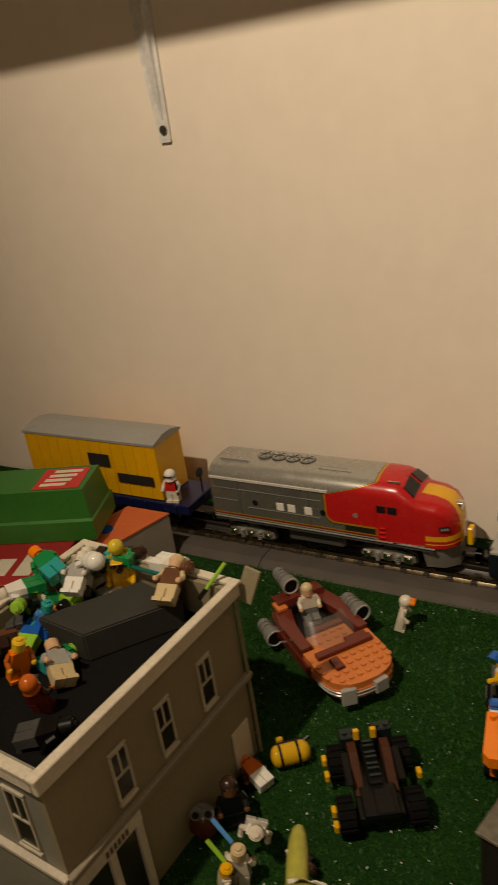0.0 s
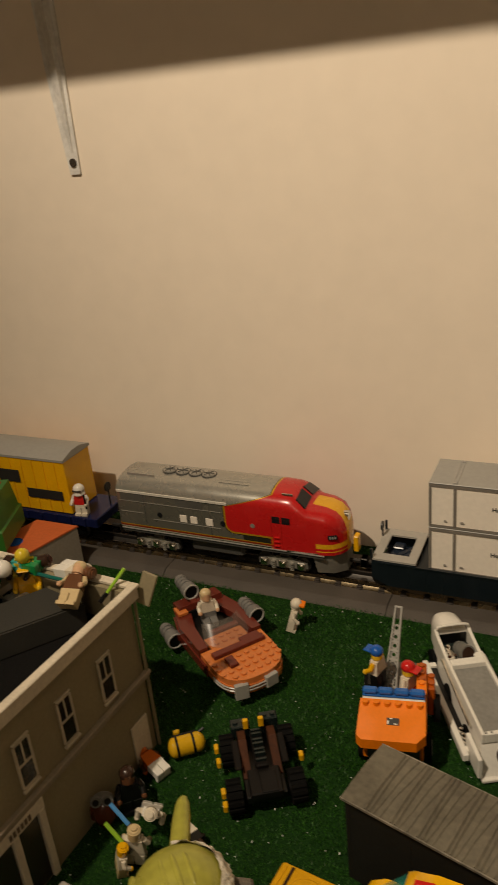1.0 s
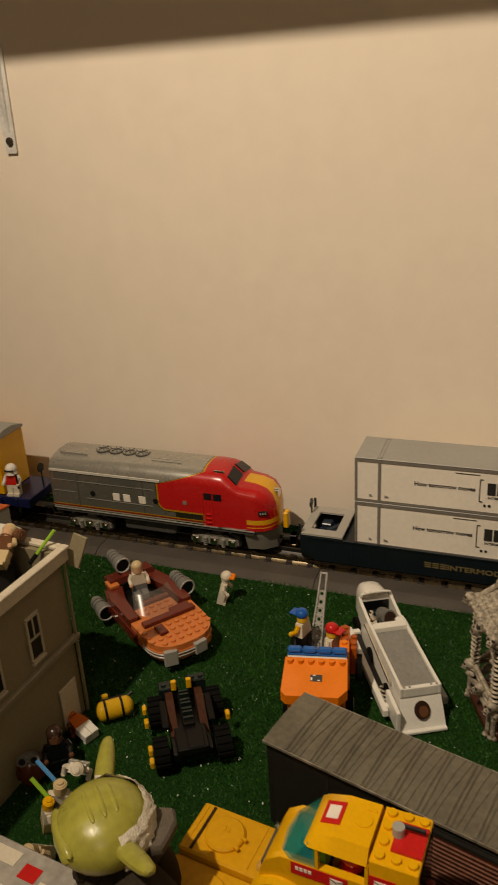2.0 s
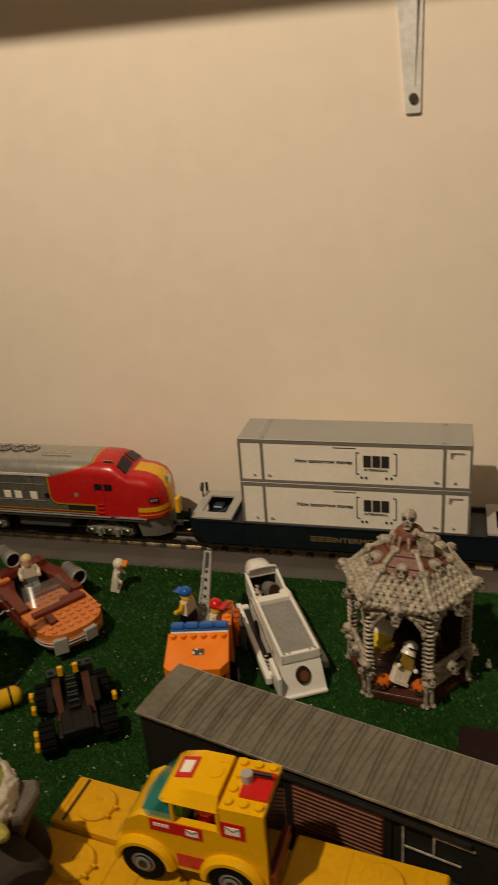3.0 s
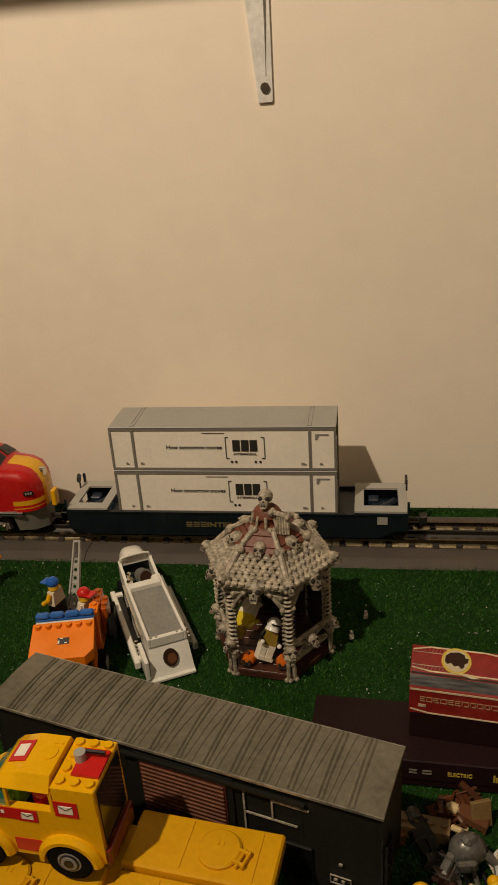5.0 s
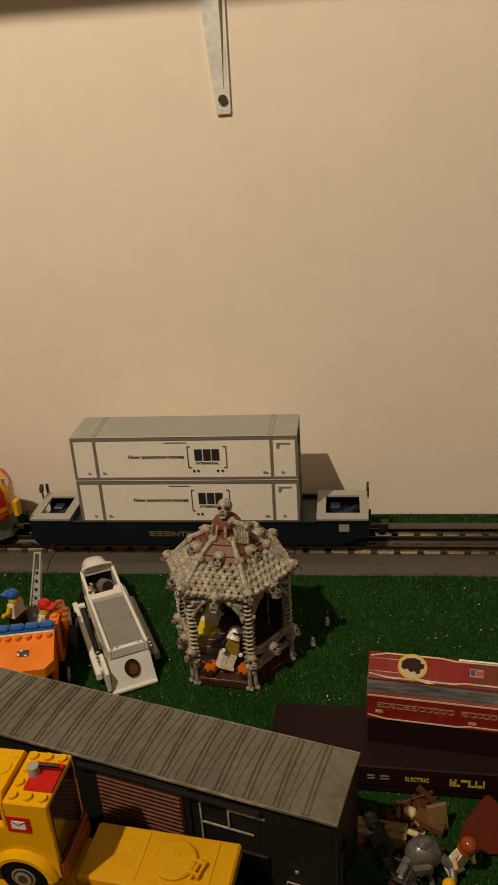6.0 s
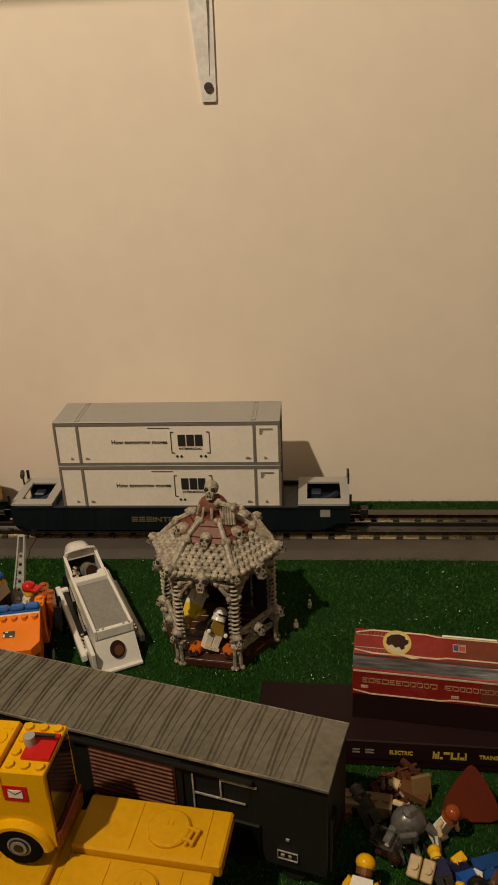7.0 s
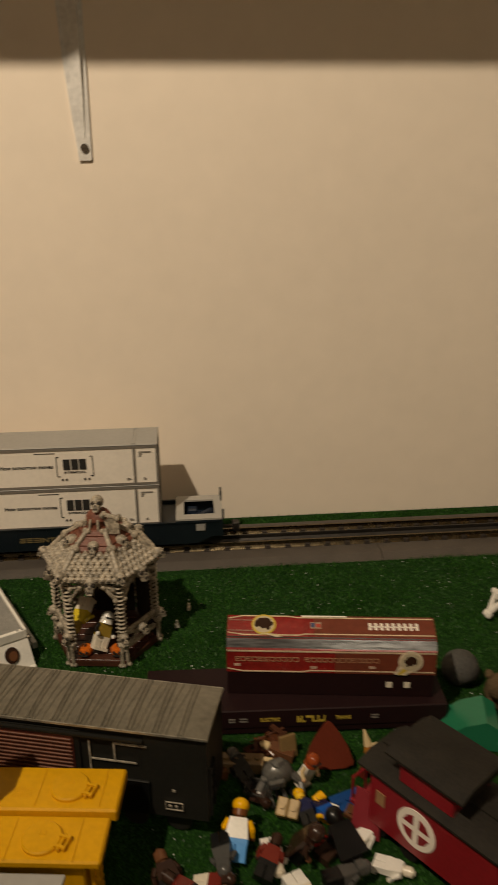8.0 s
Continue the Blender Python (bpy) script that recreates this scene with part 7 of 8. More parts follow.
def wheel_arch(cx, r, n=10):
    return [(cx - r * math.cos(math.pi * i / n), 0.0110 + r * math.sin(math.pi * i / n)) for i in range(n + 1)]


for s in (-1, 1):
    y0, y1 = (-0.0165, -0.0125) if s < 0 else (0.0125, 0.0165)
    bm = bmesh.new()
    pts = [(-0.0478, 0.0110)] + wheel_arch(WXF, 0.0142) + [(-0.0185, 0.0100), (0.0005, 0.0100)] + wheel_arch(WXR, 0.0142) + [(0.0340, 0.0110), (0.0340, 0.0430), (-0.0335, 0.0430), (-0.0415, 0.0375), (-0.0450, 0.0300), (-0.0465, 0.0200)]
    prism(bm, pts, y0, y1, "xz")
    part("side_panel", bm, YELLOW, vn)
    for cx in (WXF, WXR):
        bm = bmesh.new()
        inn, mid = wheel_arch(cx, 0.0136, 14), wheel_arch(cx, 0.0178, 14)
        ya, yb = (-0.0205, -0.0160) if s < 0 else (0.0160, 0.0205)
        yo, yi = (ya, yb) if s < 0 else (yb, ya)
        loft(bm, [[(p[0], yo, p[1]), (q[0] * 0.5 + p[0] * 0.5, yo, q[1] * 0.5 + p[1] * 0.5), (q[0], (yo + yi) / 2, q[1]), (q[0], yi, q[1]), (p[0], yi, p[1])] for p, q in zip(inn, mid)])
        part("fender", bm, YELLOW, vn, "flared yellow fender")
bm = bmesh.new()
box(bm, -0.046, 0.034, -0.0123, 0.0123, 0.0126, 0.0165)
box(bm, -0.0490, -0.0460, -0.0150, 0.0150, 0.0100, 0.0190, bevel=0.0012)
part("floor_pan", bm, YELLOW, vn)
bm = bmesh.new()
loft(bm, [[(x, -w, z) for x, z in pr] for w, pr in
          ((0.0148, ((-0.0465, 0.0190), (-0.0450, 0.0300), (-0.0415, 0.0372), (-0.0335, 0.0427), (-0.0335, 0.0190))),
           (-0.0148, ((-0.0465, 0.0190), (-0.0450, 0.0300), (-0.0415, 0.0372), (-0.0335, 0.0427), (-0.0335, 0.0190))))])
part("hood", bm, YELLOW, vn)
bm = bmesh.new()
box(bm, -0.0472, -0.0452, -0.0105, 0.0105, 0.0205, 0.0270)
part("grille", bm, GREYD, vn)
for y in (-0.0125, 0.0125):
    bm = bmesh.new()
    cyl(bm, (-0.0480, y, 0.0255), 0.0026, 0.0020, "x", seg=12)
    part("headlight", bm, CLEAR, vn)
TINT = mat("teal_tinted_plastic", (0.03, 0.33, 0.27), 0.06, var=0.04, bump=0.0, alpha=0.45)
bm = bmesh.new()
WB = [(-0.0150, -0.0164), (-0.0290, -0.0162), (-0.0345, -0.0120), (-0.0362, 0.0), (-0.0345, 0.0120), (-0.0290, 0.0162), (-0.0150, 0.0164)]
WT = [(-0.0170, -0.0160), (-0.0192, -0.0158), (-0.0205, -0.0118), (-0.0208, 0.0), (-0.0205, 0.0118), (-0.0192, 0.0158), (-0.0170, 0.0160)]
lo = [bm.verts.new((x, y, 0.0432)) for x, y in WB]
hi = [bm.verts.new((x, y, 0.0575)) for x, y in WT]
li = [bm.verts.new((x + 0.0012, y * 0.93, 0.0432)) for x, y in WB]
hj = [bm.verts.new((x + 0.0012, y * 0.93, 0.0575)) for x, y in WT]
for i in range(6):
    bm.faces.new((lo[i], lo[i + 1], hi[i + 1], hi[i]))
    bm.faces.new((li[i + 1], li[i], hj[i], hj[i + 1]))
part("windshield", bm, TINT, vn, "teal tinted wraparound windshield")
bm = bmesh.new()
loft(bm, [[(-0.0215, -0.0150, 0.0562), (-0.0215, 0.0150, 0.0562), (-0.0208, 0.0125, 0.0580), (-0.0208, -0.0125, 0.0580)],
          [(-0.0190, -0.0168, 0.0562), (-0.0190, 0.0168, 0.0562), (-0.0160, 0.0125, 0.0618), (-0.0160, -0.0125, 0.0618)],
          [(-0.0060, -0.0170, 0.0562), (-0.0060, 0.0170, 0.0562), (-0.0060, 0.0130, 0.0640), (-0.0060, -0.0130, 0.0640)],
          [(0.0100, -0.0170, 0.0562), (0.0100, 0.0170, 0.0562), (0.0100, 0.0130, 0.0640), (0.0100, -0.0130, 0.0640)]])
part("cab_roof", bm, YELLOW, vn, "rounded yellow cab roof")
bm = bmesh.new()
cyl(bm, (0.0035, 0.0010, 0.0640), 0.0046, 0.0006, seg=20)
box(bm, 0.0035, 0.0085, 0.0070, 0.0082, 0.0640, 0.0645)
part("roof_disc", bm, YELLOW, vn)
bm = bmesh.new()
box(bm, 0.0108, 0.0340, -0.0165, 0.0165, 0.0425, 0.0605, bevel=0.0006)
for x, y in ((0.0148, -0.0125), (0.0228, -0.0125), (0.0305, -0.0125), (0.0148, 0.0125), (0.0228, 0.0125), (0.0305, 0.0125), (0.0148, -0.0045), (0.0148, 0.0045)):
    cyl(bm, (x, y, 0.0605), 0.0024, 0.0017, seg=10)
part("cargo_box", bm, YELLOW, vn, "yellow cargo box with studs")
bm = bmesh.new()
box(bm, 0.0190, 0.0338, -0.0085, 0.0085, 0.0606, 0.0622)
part("roof_plate", bm, RED, vn, "red roof plate")
bm = bmesh.new()
cyl(bm, (0.0205, 0.001, 0.0622), 0.0030, 0.0050, seg=12)
part("lever_base", bm, GREYL, vn)
bm = bmesh.new()
tube(bm, (0.0205, 0.003, 0.0660), (0.0330, 0.0035, 0.0655), 0.0011)
part("lever", bm, BLACK, vn)
bm = bmesh.new()
box(bm, 0.0341, 0.0347, -0.0138, 0.0138, 0.0215, 0.0575)
part("rear_window", bm, GLASSDK, vn, "dark rear window")
bm = bmesh.new()
box(bm, 0.0342, 0.0368, -0.0160, 0.0160, 0.0110, 0.0200, bevel=0.0006)
part("tail_board", bm, DKRED, vn)
for y in (-0.0165, 0.0150):
    for x in (-0.0155, 0.0090):
        bm = bmesh.new()
        box(bm, x, x + 0.0016, y, y + 0.0015, 0.0431, 0.0561)
        part("door_post", bm, YELLOW, vn)


def sticker(nm, x0, x1, z0, z1, y, bg, fg, parent):
    bm = bmesh.new()
    box(bm, x0, x1, y - 0.0003, y, z0, z1)
    st = part(nm, bm, bg, parent, "red sticker")
    bm = bmesh.new()
    a, b = x0 + 0.2 * (x1 - x0), x1 - 0.2 * (x1 - x0)
    box(bm, a, b, y - 0.0006, y - 0.0003, z0 + 0.25 * (z1 - z0), z1 - 0.25 * (z1 - z0))
    part("envelope", bm, fg, st)
    bm = bmesh.new()
    zc, zt = (z0 + z1) / 2, z1 - 0.25 * (z1 - z0)
    tube(bm, (a, y - 0.0006, zt), ((a + b) / 2, y - 0.0006, zc), 0.00025, seg=4)
    tube(bm, (b, y - 0.0006, zt), ((a + b) / 2, y - 0.0006, zc), 0.00025, seg=4)
    part("flap_line", bm, INK, st)


sticker("side_sticker", 0.0112, 0.0238, 0.0415, 0.0515, -0.0166, RED, CONT, vn)
sticker("door_sticker", -0.0100, 0.0008, 0.0345, 0.0425, -0.0166, RED, CONT, vn)
bm = bmesh.new()
box(bm, -0.0280, -0.0100, -0.0169, -0.0166, 0.0350, 0.0425)
part("door_stripe", bm, RED, vn, "red door stripe")
bm = bmesh.new()
for k in range(4):
    box(bm, -0.0255 + k * 0.0022, -0.0239 + k * 0.0022, -0.0172, -0.0169, 0.0385, 0.0405)
part("plate_mark", bm, CONT, vn)
bm = bmesh.new()
box(bm, -0.0150, 0.0000, -0.0169, -0.0166, 0.0130, 0.0215)
part("sill_stripe", bm, RED, vn)
RT = pose(-0.0110, 0.0010, 0.0632, 0, -12.4, 0)
bm = bmesh.new()
box(bm, -0.0052, 0.0048, -0.0068, 0.0068, -0.0004, 0.0004, m=RT)
rs = part("roof_sticker", bm, RED, vn, "red roof sticker")
bm = bmesh.new()
box(bm, -0.0032, 0.0030, -0.0040, 0.0040, 0.0004, 0.0007, m=RT)
part("envelope", bm, CONT, rs)
figure(VN @ pose(0.0000, -0.0058, 0.0172, 0, 0, -90), "red suited toy figure seated in the van", torso=RED, arms=RED, legs=BLUE, seated=True, head=RED, hat="helmet", hat_mat=RED, scale=0.88)
figure(VN @ pose(-0.0165, -0.0020, 0.0190, 0, 0, -90), "lime green toy figure seated behind the windshield", torso=LIME, legs=BLUE, seated=True, head=LIME, scale=0.98)

# ---- dark box with the red box on it ----
MAR = mat("dark_maroon_card", (0.0135, 0.0042, 0.0045), 0.6, var=0.14, grain=300, stain=14, spec=0.2)
REDCARD = mat("glossy_red_card", (0.225, 0.016, 0.013), 0.25, var=0.20, grain=200, stain=20, coat=0.4)
BROWNCARD = mat("football_brown_card", (0.155, 0.038, 0.020), 0.35, var=0.15, grain=200, stain=20, coat=0.3)
TITLE = mat("faded_title_ink", (0.46, 0.32, 0.23), 0.5, var=0.5, grain=120)
SILCARD = mat("silver_card", (0.105, 0.105, 0.108), 0.16, metal=0.4, var=0.6, grain=140, stain=45)
# the noise is stretched so that its colour streaks run along the strip
for nd in [n for n in SILCARD.node_tree.nodes if n.type == "TEX_NOISE"]:
    mp = SILCARD.node_tree.nodes.new("ShaderNodeMapping")
    mp.inputs["Scale"].default_value = (0.45, 4.0, 4.0)
    SILCARD.node_tree.links.new(nd.inputs["Vector"].links[0].from_socket, mp.inputs["Vector"])
    SILCARD.node_tree.links.new(mp.outputs[0], nd.inputs["Vector"])
BROWNINK = mat("worn_tan_ink", (0.24, 0.105, 0.070), 0.5, var=0.5, grain=120)
MB = pose(0.2910, -0.2385, 0.0058, 0, 0, -2.5)
mb = thing("train_set_box", MB, "flat dark maroon model train box with gold lettering on the grass", "box")
MH, MW, ML = 0.0227, 0.0530, 0.2380
bm = bmesh.new()
box(bm, 0.0, ML, -MW, 0.0, 0.0, MH - 0.0060, bevel=0.0006)
part("base", bm, MAR, mb)
bm = bmesh.new()
box(bm, -0.0008, ML + 0.0008, -MW - 0.0008, 0.0008, MH - 0.0170, MH, bevel=0.0008)
part("lid", bm, MAR, mb)
fy = -MW - 0.0010
LZ = 0.0135
letters("lettering", "ELECTRIC", 0.0046, pose(0.0985, fy, LZ) @ FRONT, GOLDINK, mb, "gold lettering", 0.78, 0.0001)
letters("lettering", "TRAINS", 0.0046, pose(0.1560, fy, LZ) @ FRONT, GOLDINK, mb, "gold lettering", 0.78, 0.0001)
bm = bmesh.new()
x = 0.1195
for wdt, hh in ((0.0016, 1.0), (0.0016, 0.7), (0.0016, 1.0), (0.0028, 0.25), (0.0060, 0.3), (0.0020, 1.0), (0.0030, 0.25), (0.0016, 1.0), (0.0040, 0.35), (0.0016, 1.0)):
    z0, z1 = LZ - 0.0030, LZ + 0.0030
    wdt *= 0.72
    box(bm, x, x + wdt, fy - 0.0003, fy, z1 - 0.0060 * hh if wdt > 0.0036 else z0, z1 if wdt > 0.0036 else z0 + 0.0060 * hh)
    x += wdt + 0.0004
part("company_mark", bm, GOLDINK, mb, "gold block company mark")
bm = bmesh.new()
for x, w in ((0.066, 0.005), (0.0745, 0.006), (0.178, 0.006)):
    for z in (LZ - 0.0014, LZ + 0.0010):
        box(bm, x, x + w, fy - 0.0003, fy, z, z + 0.0011)
part("small_print", bm, CONTEDGE, mb)

# ---- red box standing on the maroon one: upright lower face, window strip, sloping top ----
RB = pose(0.3580, -0.2490, 0.0058 + MH + 0.0002, 0, 0, -7.2)
rb = thing("collector_box", RB, "red and brown collector box with round emblems, lying on another", "box")
RL = 0.1640
RY, ZA, ZB, ZC, ZD, RYB = -0.0250, 0.0215, 0.0425, 0.0510, 0.0575, -0.0185
bm = bmesh.new()
box(bm, 0.0005, RL - 0.0005, RY + 0.0004, -0.0004, 0.0, ZA, bevel=0.0004)
part("dark_base", bm, MAR, rb, "dark maroon lower part")
bm = bmesh.new()
prism(bm, [(RY, ZA), (0.0, ZA), (0.0, ZD), (RYB, ZC), (RY, ZB)], 0.0, RL, "yz")
part("body", bm, REDCARD, rb)


def on_face(p0, p1, name, material, marks, label="", lift=0.0002, parent=None):
    """Flat marks x0, x1, v0, v1 (v = share of the way from p0 to p1) on a face of the box."""
    a, b = Vector((0, *p0)), Vector((0, *p1))
    d = b - a
    nr = Vector((1, 0, 0)).cross(d).normalized()
    bm = bmesh.new()
    for x0, x1, v0, v1 in marks:
        q = [Vector((x0, 0, 0)) + a + d * v0, Vector((x1, 0, 0)) + a + d * v0, Vector((x1, 0, 0)) + a + d * v1, Vector((x0, 0, 0)) + a + d * v1]
        u = [bm.verts.new(p + nr * lift) for p in q]
        w = [bm.verts.new(p - nr * 0.0001) for p in q]
        bm.faces.new(u)
        bm.faces.new(w[::-1])
        for i in range(4):
            bm.faces.new((u[i], w[i], w[(i + 1) % 4], u[(i + 1) % 4]))
    return part(name, bm, material, parent or rb, label)


LOW, MIDF, TOP = ((RY, ZA), (RY, ZB)), ((RY, ZB), (RYB, ZC)), ((RYB, ZC), (0.0, ZD))
on_face(*MIDF, "window_strip", SILCARD, [(0.0, RL, 0.14, 0.80)], "shiny silver grey strip")
on_face(*LOW, "brown_panel", BROWNCARD, [(RL * 0.52, RL, 0.0, 1.0)], "leather brown printed panel")
on_face(*TOP, "brown_panel", BROWNCARD, [(RL * 0.42, RL, 0.0, 1.0)], "leather brown printed panel")


def stroke(face, name, material, pts, w, label="", lift=0.0004):
    """A thin printed line over points (x, v) of a face."""
    a, b = Vector((0, *face[0])), Vector((0, *face[1]))
    d = b - a
    nr = Vector((1, 0, 0)).cross(d).normalized()
    at = [Vector((x, 0, 0)) + a + d * v for x, v in pts]
    bm = bmesh.new()
    for p, q in zip(at, at[1:]):
        side = nr.cross((q - p).normalized()) * w / 2
        u = [bm.verts.new(r + nr * lift) for r in (p - side, q - side, q + side, p + side)]
        l = [bm.verts.new(r - nr * 0.0001) for r in (p - side, q - side, q + side, p + side)]
        bm.faces.new(u)
        bm.faces.new(l[::-1])
        for i in range(4):
            bm.faces.new((u[i], l[i], l[(i + 1) % 4], u[(i + 1) % 4]))
    return part(name, bm, material, rb, label)


PALEGOLD = mat("pale_gold_line", (0.62, 0.50, 0.33), 0.3, var=0.2, grain=150, coat=0.3)
stroke(LOW, "edge_line", PALEGOLD, [(0.0008, 0.16), (0.0130, 0.05), (0.0600, 0.05), (0.0660, 0.11), (RL - 0.001, 0.11)], 0.0009, "pale gold border line")
stroke(LOW, "edge_line", PALEGOLD, [(0.0005, 0.95), (RL - 0.0005, 0.95)], 0.0012)
stroke(TOP, "edge_line", PALEGOLD, [(0.0008, 0.14), (0.0130, 0.04), (0.0560, 0.04), (0.0620, 0.10), (RL - 0.001, 0.10)], 0.0010)
stroke(TOP, "edge_line", PALEGOLD, [(0.0008, 0.82), (0.0120, 0.96), (0.0480, 0.96), (0.0560, 0.90), (RL - 0.001, 0.90)], 0.0010)
for v in (0.24, 0.74):
    stroke(TOP, "inner_line", TITLE, [(0.0008, v), (0.0200, v), (0.0225, v + (0.06 if v < 0.5 else -0.06)), (0.0290, v + (0.06 if v < 0.5 else -0.06))], 0.0005)
for k in range(9):
    x = 0.0035 + 0.0024 * k
    stroke(TOP, "hatch_line", BROWNINK, [(x, 0.10), (x + 0.0010, 0.21)], 0.0004)
    stroke(TOP, "hatch_line", BROWNINK, [(x, 0.78), (x + 0.0010, 0.90)], 0.0004)
# highlight on the top edge, painted as a white strip
on_face(*TOP, "white_flash", CONT, [(RL * 0.36, RL * 0.58, 0.94, 1.0)], "white printed flash", lift=0.0006)
# glints on the lower face, painted as pale marks
for x, v in ((0.0060, 0.28), (0.0660, 0.20), (0.1120, 0.24)):
    on_face(*LOW, "pale_spot", TITLE, [(x, x + 0.0050, v, v + 0.10)], lift=0.0004)
titles, x, rr = [], 0.007, random.Random(4)
while x < 0.120:
    w = rr.uniform(0.0030, 0.0050)
    if not 0.056 < x < 0.061:
        titles += [(x, x + w, 0.655, 0.685), (x + rr.choice((0, 0.3)) * w, x + w, 0.495, 0.525), (x, x + 0.0006, 0.525, 0.655)]
        titles += [(x + w - 0.0006, x + w, 0.525, 0.655)] if rr.random() < 0.6 else [(x + 0.0006, x + w * 0.8, 0.58, 0.605)]
    x += w + 0.0006
on_face(*LOW, "title_bars", mat("dull_tan_ink", (0.36, 0.19, 0.105), 0.4), titles, "unreadable tan title in outlined block shapes", lift=0.0004)
stroke(MIDF, "shadow_line", DKBROWN, [(0.0005, 0.91), (RL - 0.0005, 0.91)], 0.0012)
on_face(*TOP, "title_bar", CONT, [(0.112, 0.150, 0.47, 0.53)] + [(0.112 + i * 0.0046, 0.1142 + i * 0.0046, 0.34, 0.68) for i in range(9)], "white lace print", lift=0.0004)
bg = on_face(*TOP, "badge", TITLE, [(0.066, 0.0745, 0.38, 0.68)], "small pale badge with blue and red", lift=0.0004)
on_face(*TOP, "badge_mark", mat("badge_blue", (0.05, 0.07, 0.16), 0.4), [(0.0664, 0.0694, 0.42, 0.64)], lift=0.0006, parent=bg)
on_face(*TOP, "badge_mark", mat("badge_red", (0.42, 0.06, 0.04), 0.4), [(0.0702, 0.0741, 0.42, 0.60)], lift=0.0006, parent=bg)
for x0 in (0.1260, 0.1400):
    on_face((RY, 0.0), (RY, ZA), "tape_seal", OFFW, [(x0, x0 + 0.0048, 0.42, 0.66)], "small round glossy seal", lift=0.0003)
tilt = math.degrees(math.atan2(ZD - ZC, -RYB))
PLUME = mat("emblem_plume", (0.60, 0.50, 0.36), 0.35, var=0.2, stain=300)
EMBC = mat("emblem_cream", (0.52, 0.44, 0.30), 0.3, coat=0.3)
SHAPE = [(-0.0074, -0.0012), (-0.0058, -0.0030), (-0.0034, -0.0020), (-0.0012, -0.0044), (0.0014, -0.0034), (0.0030, -0.0056), (0.0050, -0.0046), (0.0052, -0.0020), (0.0074, -0.0006), (0.0078, 0.0022), (0.0056, 0.0026), (0.0050, 0.0050), (0.0012, 0.0064), (-0.0040, 0.0056), (-0.0070, 0.0030)]
for x, y, z, k, side in ((0.0290, RYB * 0.48, (ZC + ZD) / 2 + 0.0004, pose(0, 0, 0, tilt, 0, 0), 1), (0.1440, RY - 0.0005, (ZA + ZB) / 2 + 0.0020, FRONT, -1)):
    bm = bmesh.new()
    m = pose(x, y, z) @ k
    cyl(bm, (0, 0, 0), 0.0096, 0.0005, seg=28, m=m)
    em = part("emblem_ring", bm, GOLDINK if side > 0 else PLUME, rb, "round gold emblem" if side > 0 else "round cream emblem")
    bm = bmesh.new()
    cyl(bm, (0, 0, 0.0005), 0.0080, 0.0002, seg=28, m=m)
    part("emblem_disc", bm, EMBC, em)
    bm = bmesh.new()
    w = 1.0 if side > 0 else 0.66
    prism(bm, [(px * w * side, py * w * (1.0 if side > 0 else 1.25)) for px, py in SHAPE], 0.0007, 0.0009, m=m)
    part("emblem_shape", bm, DKBROWN, em)
    for j in range(3):
        bm = bmesh.new()
        if side > 0:
            prism(bm, [(-0.003 + 0.002 * j, -0.0088 - 0.0003 * j), (0.005 + 0.002 * j, -0.0086 - 0.0006 * j), (0.0125 + 0.0012 * j, -0.0092 - 0.0010 * j), (0.006 + 0.002 * j, -0.0104 - 0.0007 * j)], 0.0002, 0.0006 + 0.0001 * j, m=m)
        else:
            prism(bm, [(-0.0085 + 0.003 * j, -0.0030 - 0.003 * j), (-0.0055 + 0.003 * j, -0.0060 - 0.0018 * j), (-0.0080 + 0.0022 * j, -0.0125), (-0.0125 + 0.0026 * j, -0.0118)], 0.0002, 0.0006 + 0.0001 * j, m=m)
        part("emblem_plume", bm, PLUME if j != 1 else GOLDINK, em)

# ---- red caboose at the edge ----
CB = pose(0.5015, -0.4430, 0.0058, 0, 0, -54)
cb = thing("red_caboose", CB, "red toy caboose with dark roof and round white emblem", "train car")
CABR = mat("caboose_red", (0.225, 0.010, 0.016), 0.35, var=0.10)
CABD = mat("caboose_roof_dark", (0.017, 0.014, 0.010), 0.7, var=0.3, grain=500, stain=60, bump=0.4, spec=0.25)
bm = bmesh.new()
box(bm, -0.072, 0.085, -0.023, 0.023, 0.014, 0.056, bevel=0.0008)
part("body", bm, CABR, cb)
bm = bmesh.new()
box(bm, -0.090, -0.0725, -0.021, 0.021, 0.014, 0.018, bevel=0.0006)
for y in (-0.020, -0.007, 0.007, 0.020):
    tube(bm, (-0.0885, y, 0.018), (-0.0885, y, 0.036), 0.0009, seg=6)
tube(bm, (-0.0885, -0.020, 0.036), (-0.0885, 0.020, 0.036), 0.0009, seg=6)
part("platform", bm, CABR, cb)
bm = bmesh.new()
box(bm, -0.0660, -0.0590, -0.0236, -0.0229, 0.0340, 0.0440)
part("window", bm, mat("caboose_window_tan", (0.30, 0.17, 0.08), 0.35), cb, "small tan window")
bm = bmesh.new()
prism(bm, [(-0.0255, 0.0563), (0.0255, 0.0563), (0.0255, 0.0580), (0.014, 0.0625), (-0.014, 0.0625), (-0.0255, 0.0580)], -0.081, 0.095, "yz")
part("roof", bm, CABD, cb, "dark brown roof")
bm = bmesh.new()
box(bm, -0.052, -0.012, -0.0200, 0.0200, 0.0600, 0.0780, bevel=0.0008)
cu = part("cupola", bm, CABR, cb)
bm = bmesh.new()
prism(bm, [(-0.0245, 0.0781), (0.0245, 0.0781), (0.0245, 0.0798), (0.013, 0.0840), (-0.013, 0.0840), (-0.0245, 0.0798)], -0.061, -0.004, "yz")
part("cupola_roof", bm, CABD, cu)
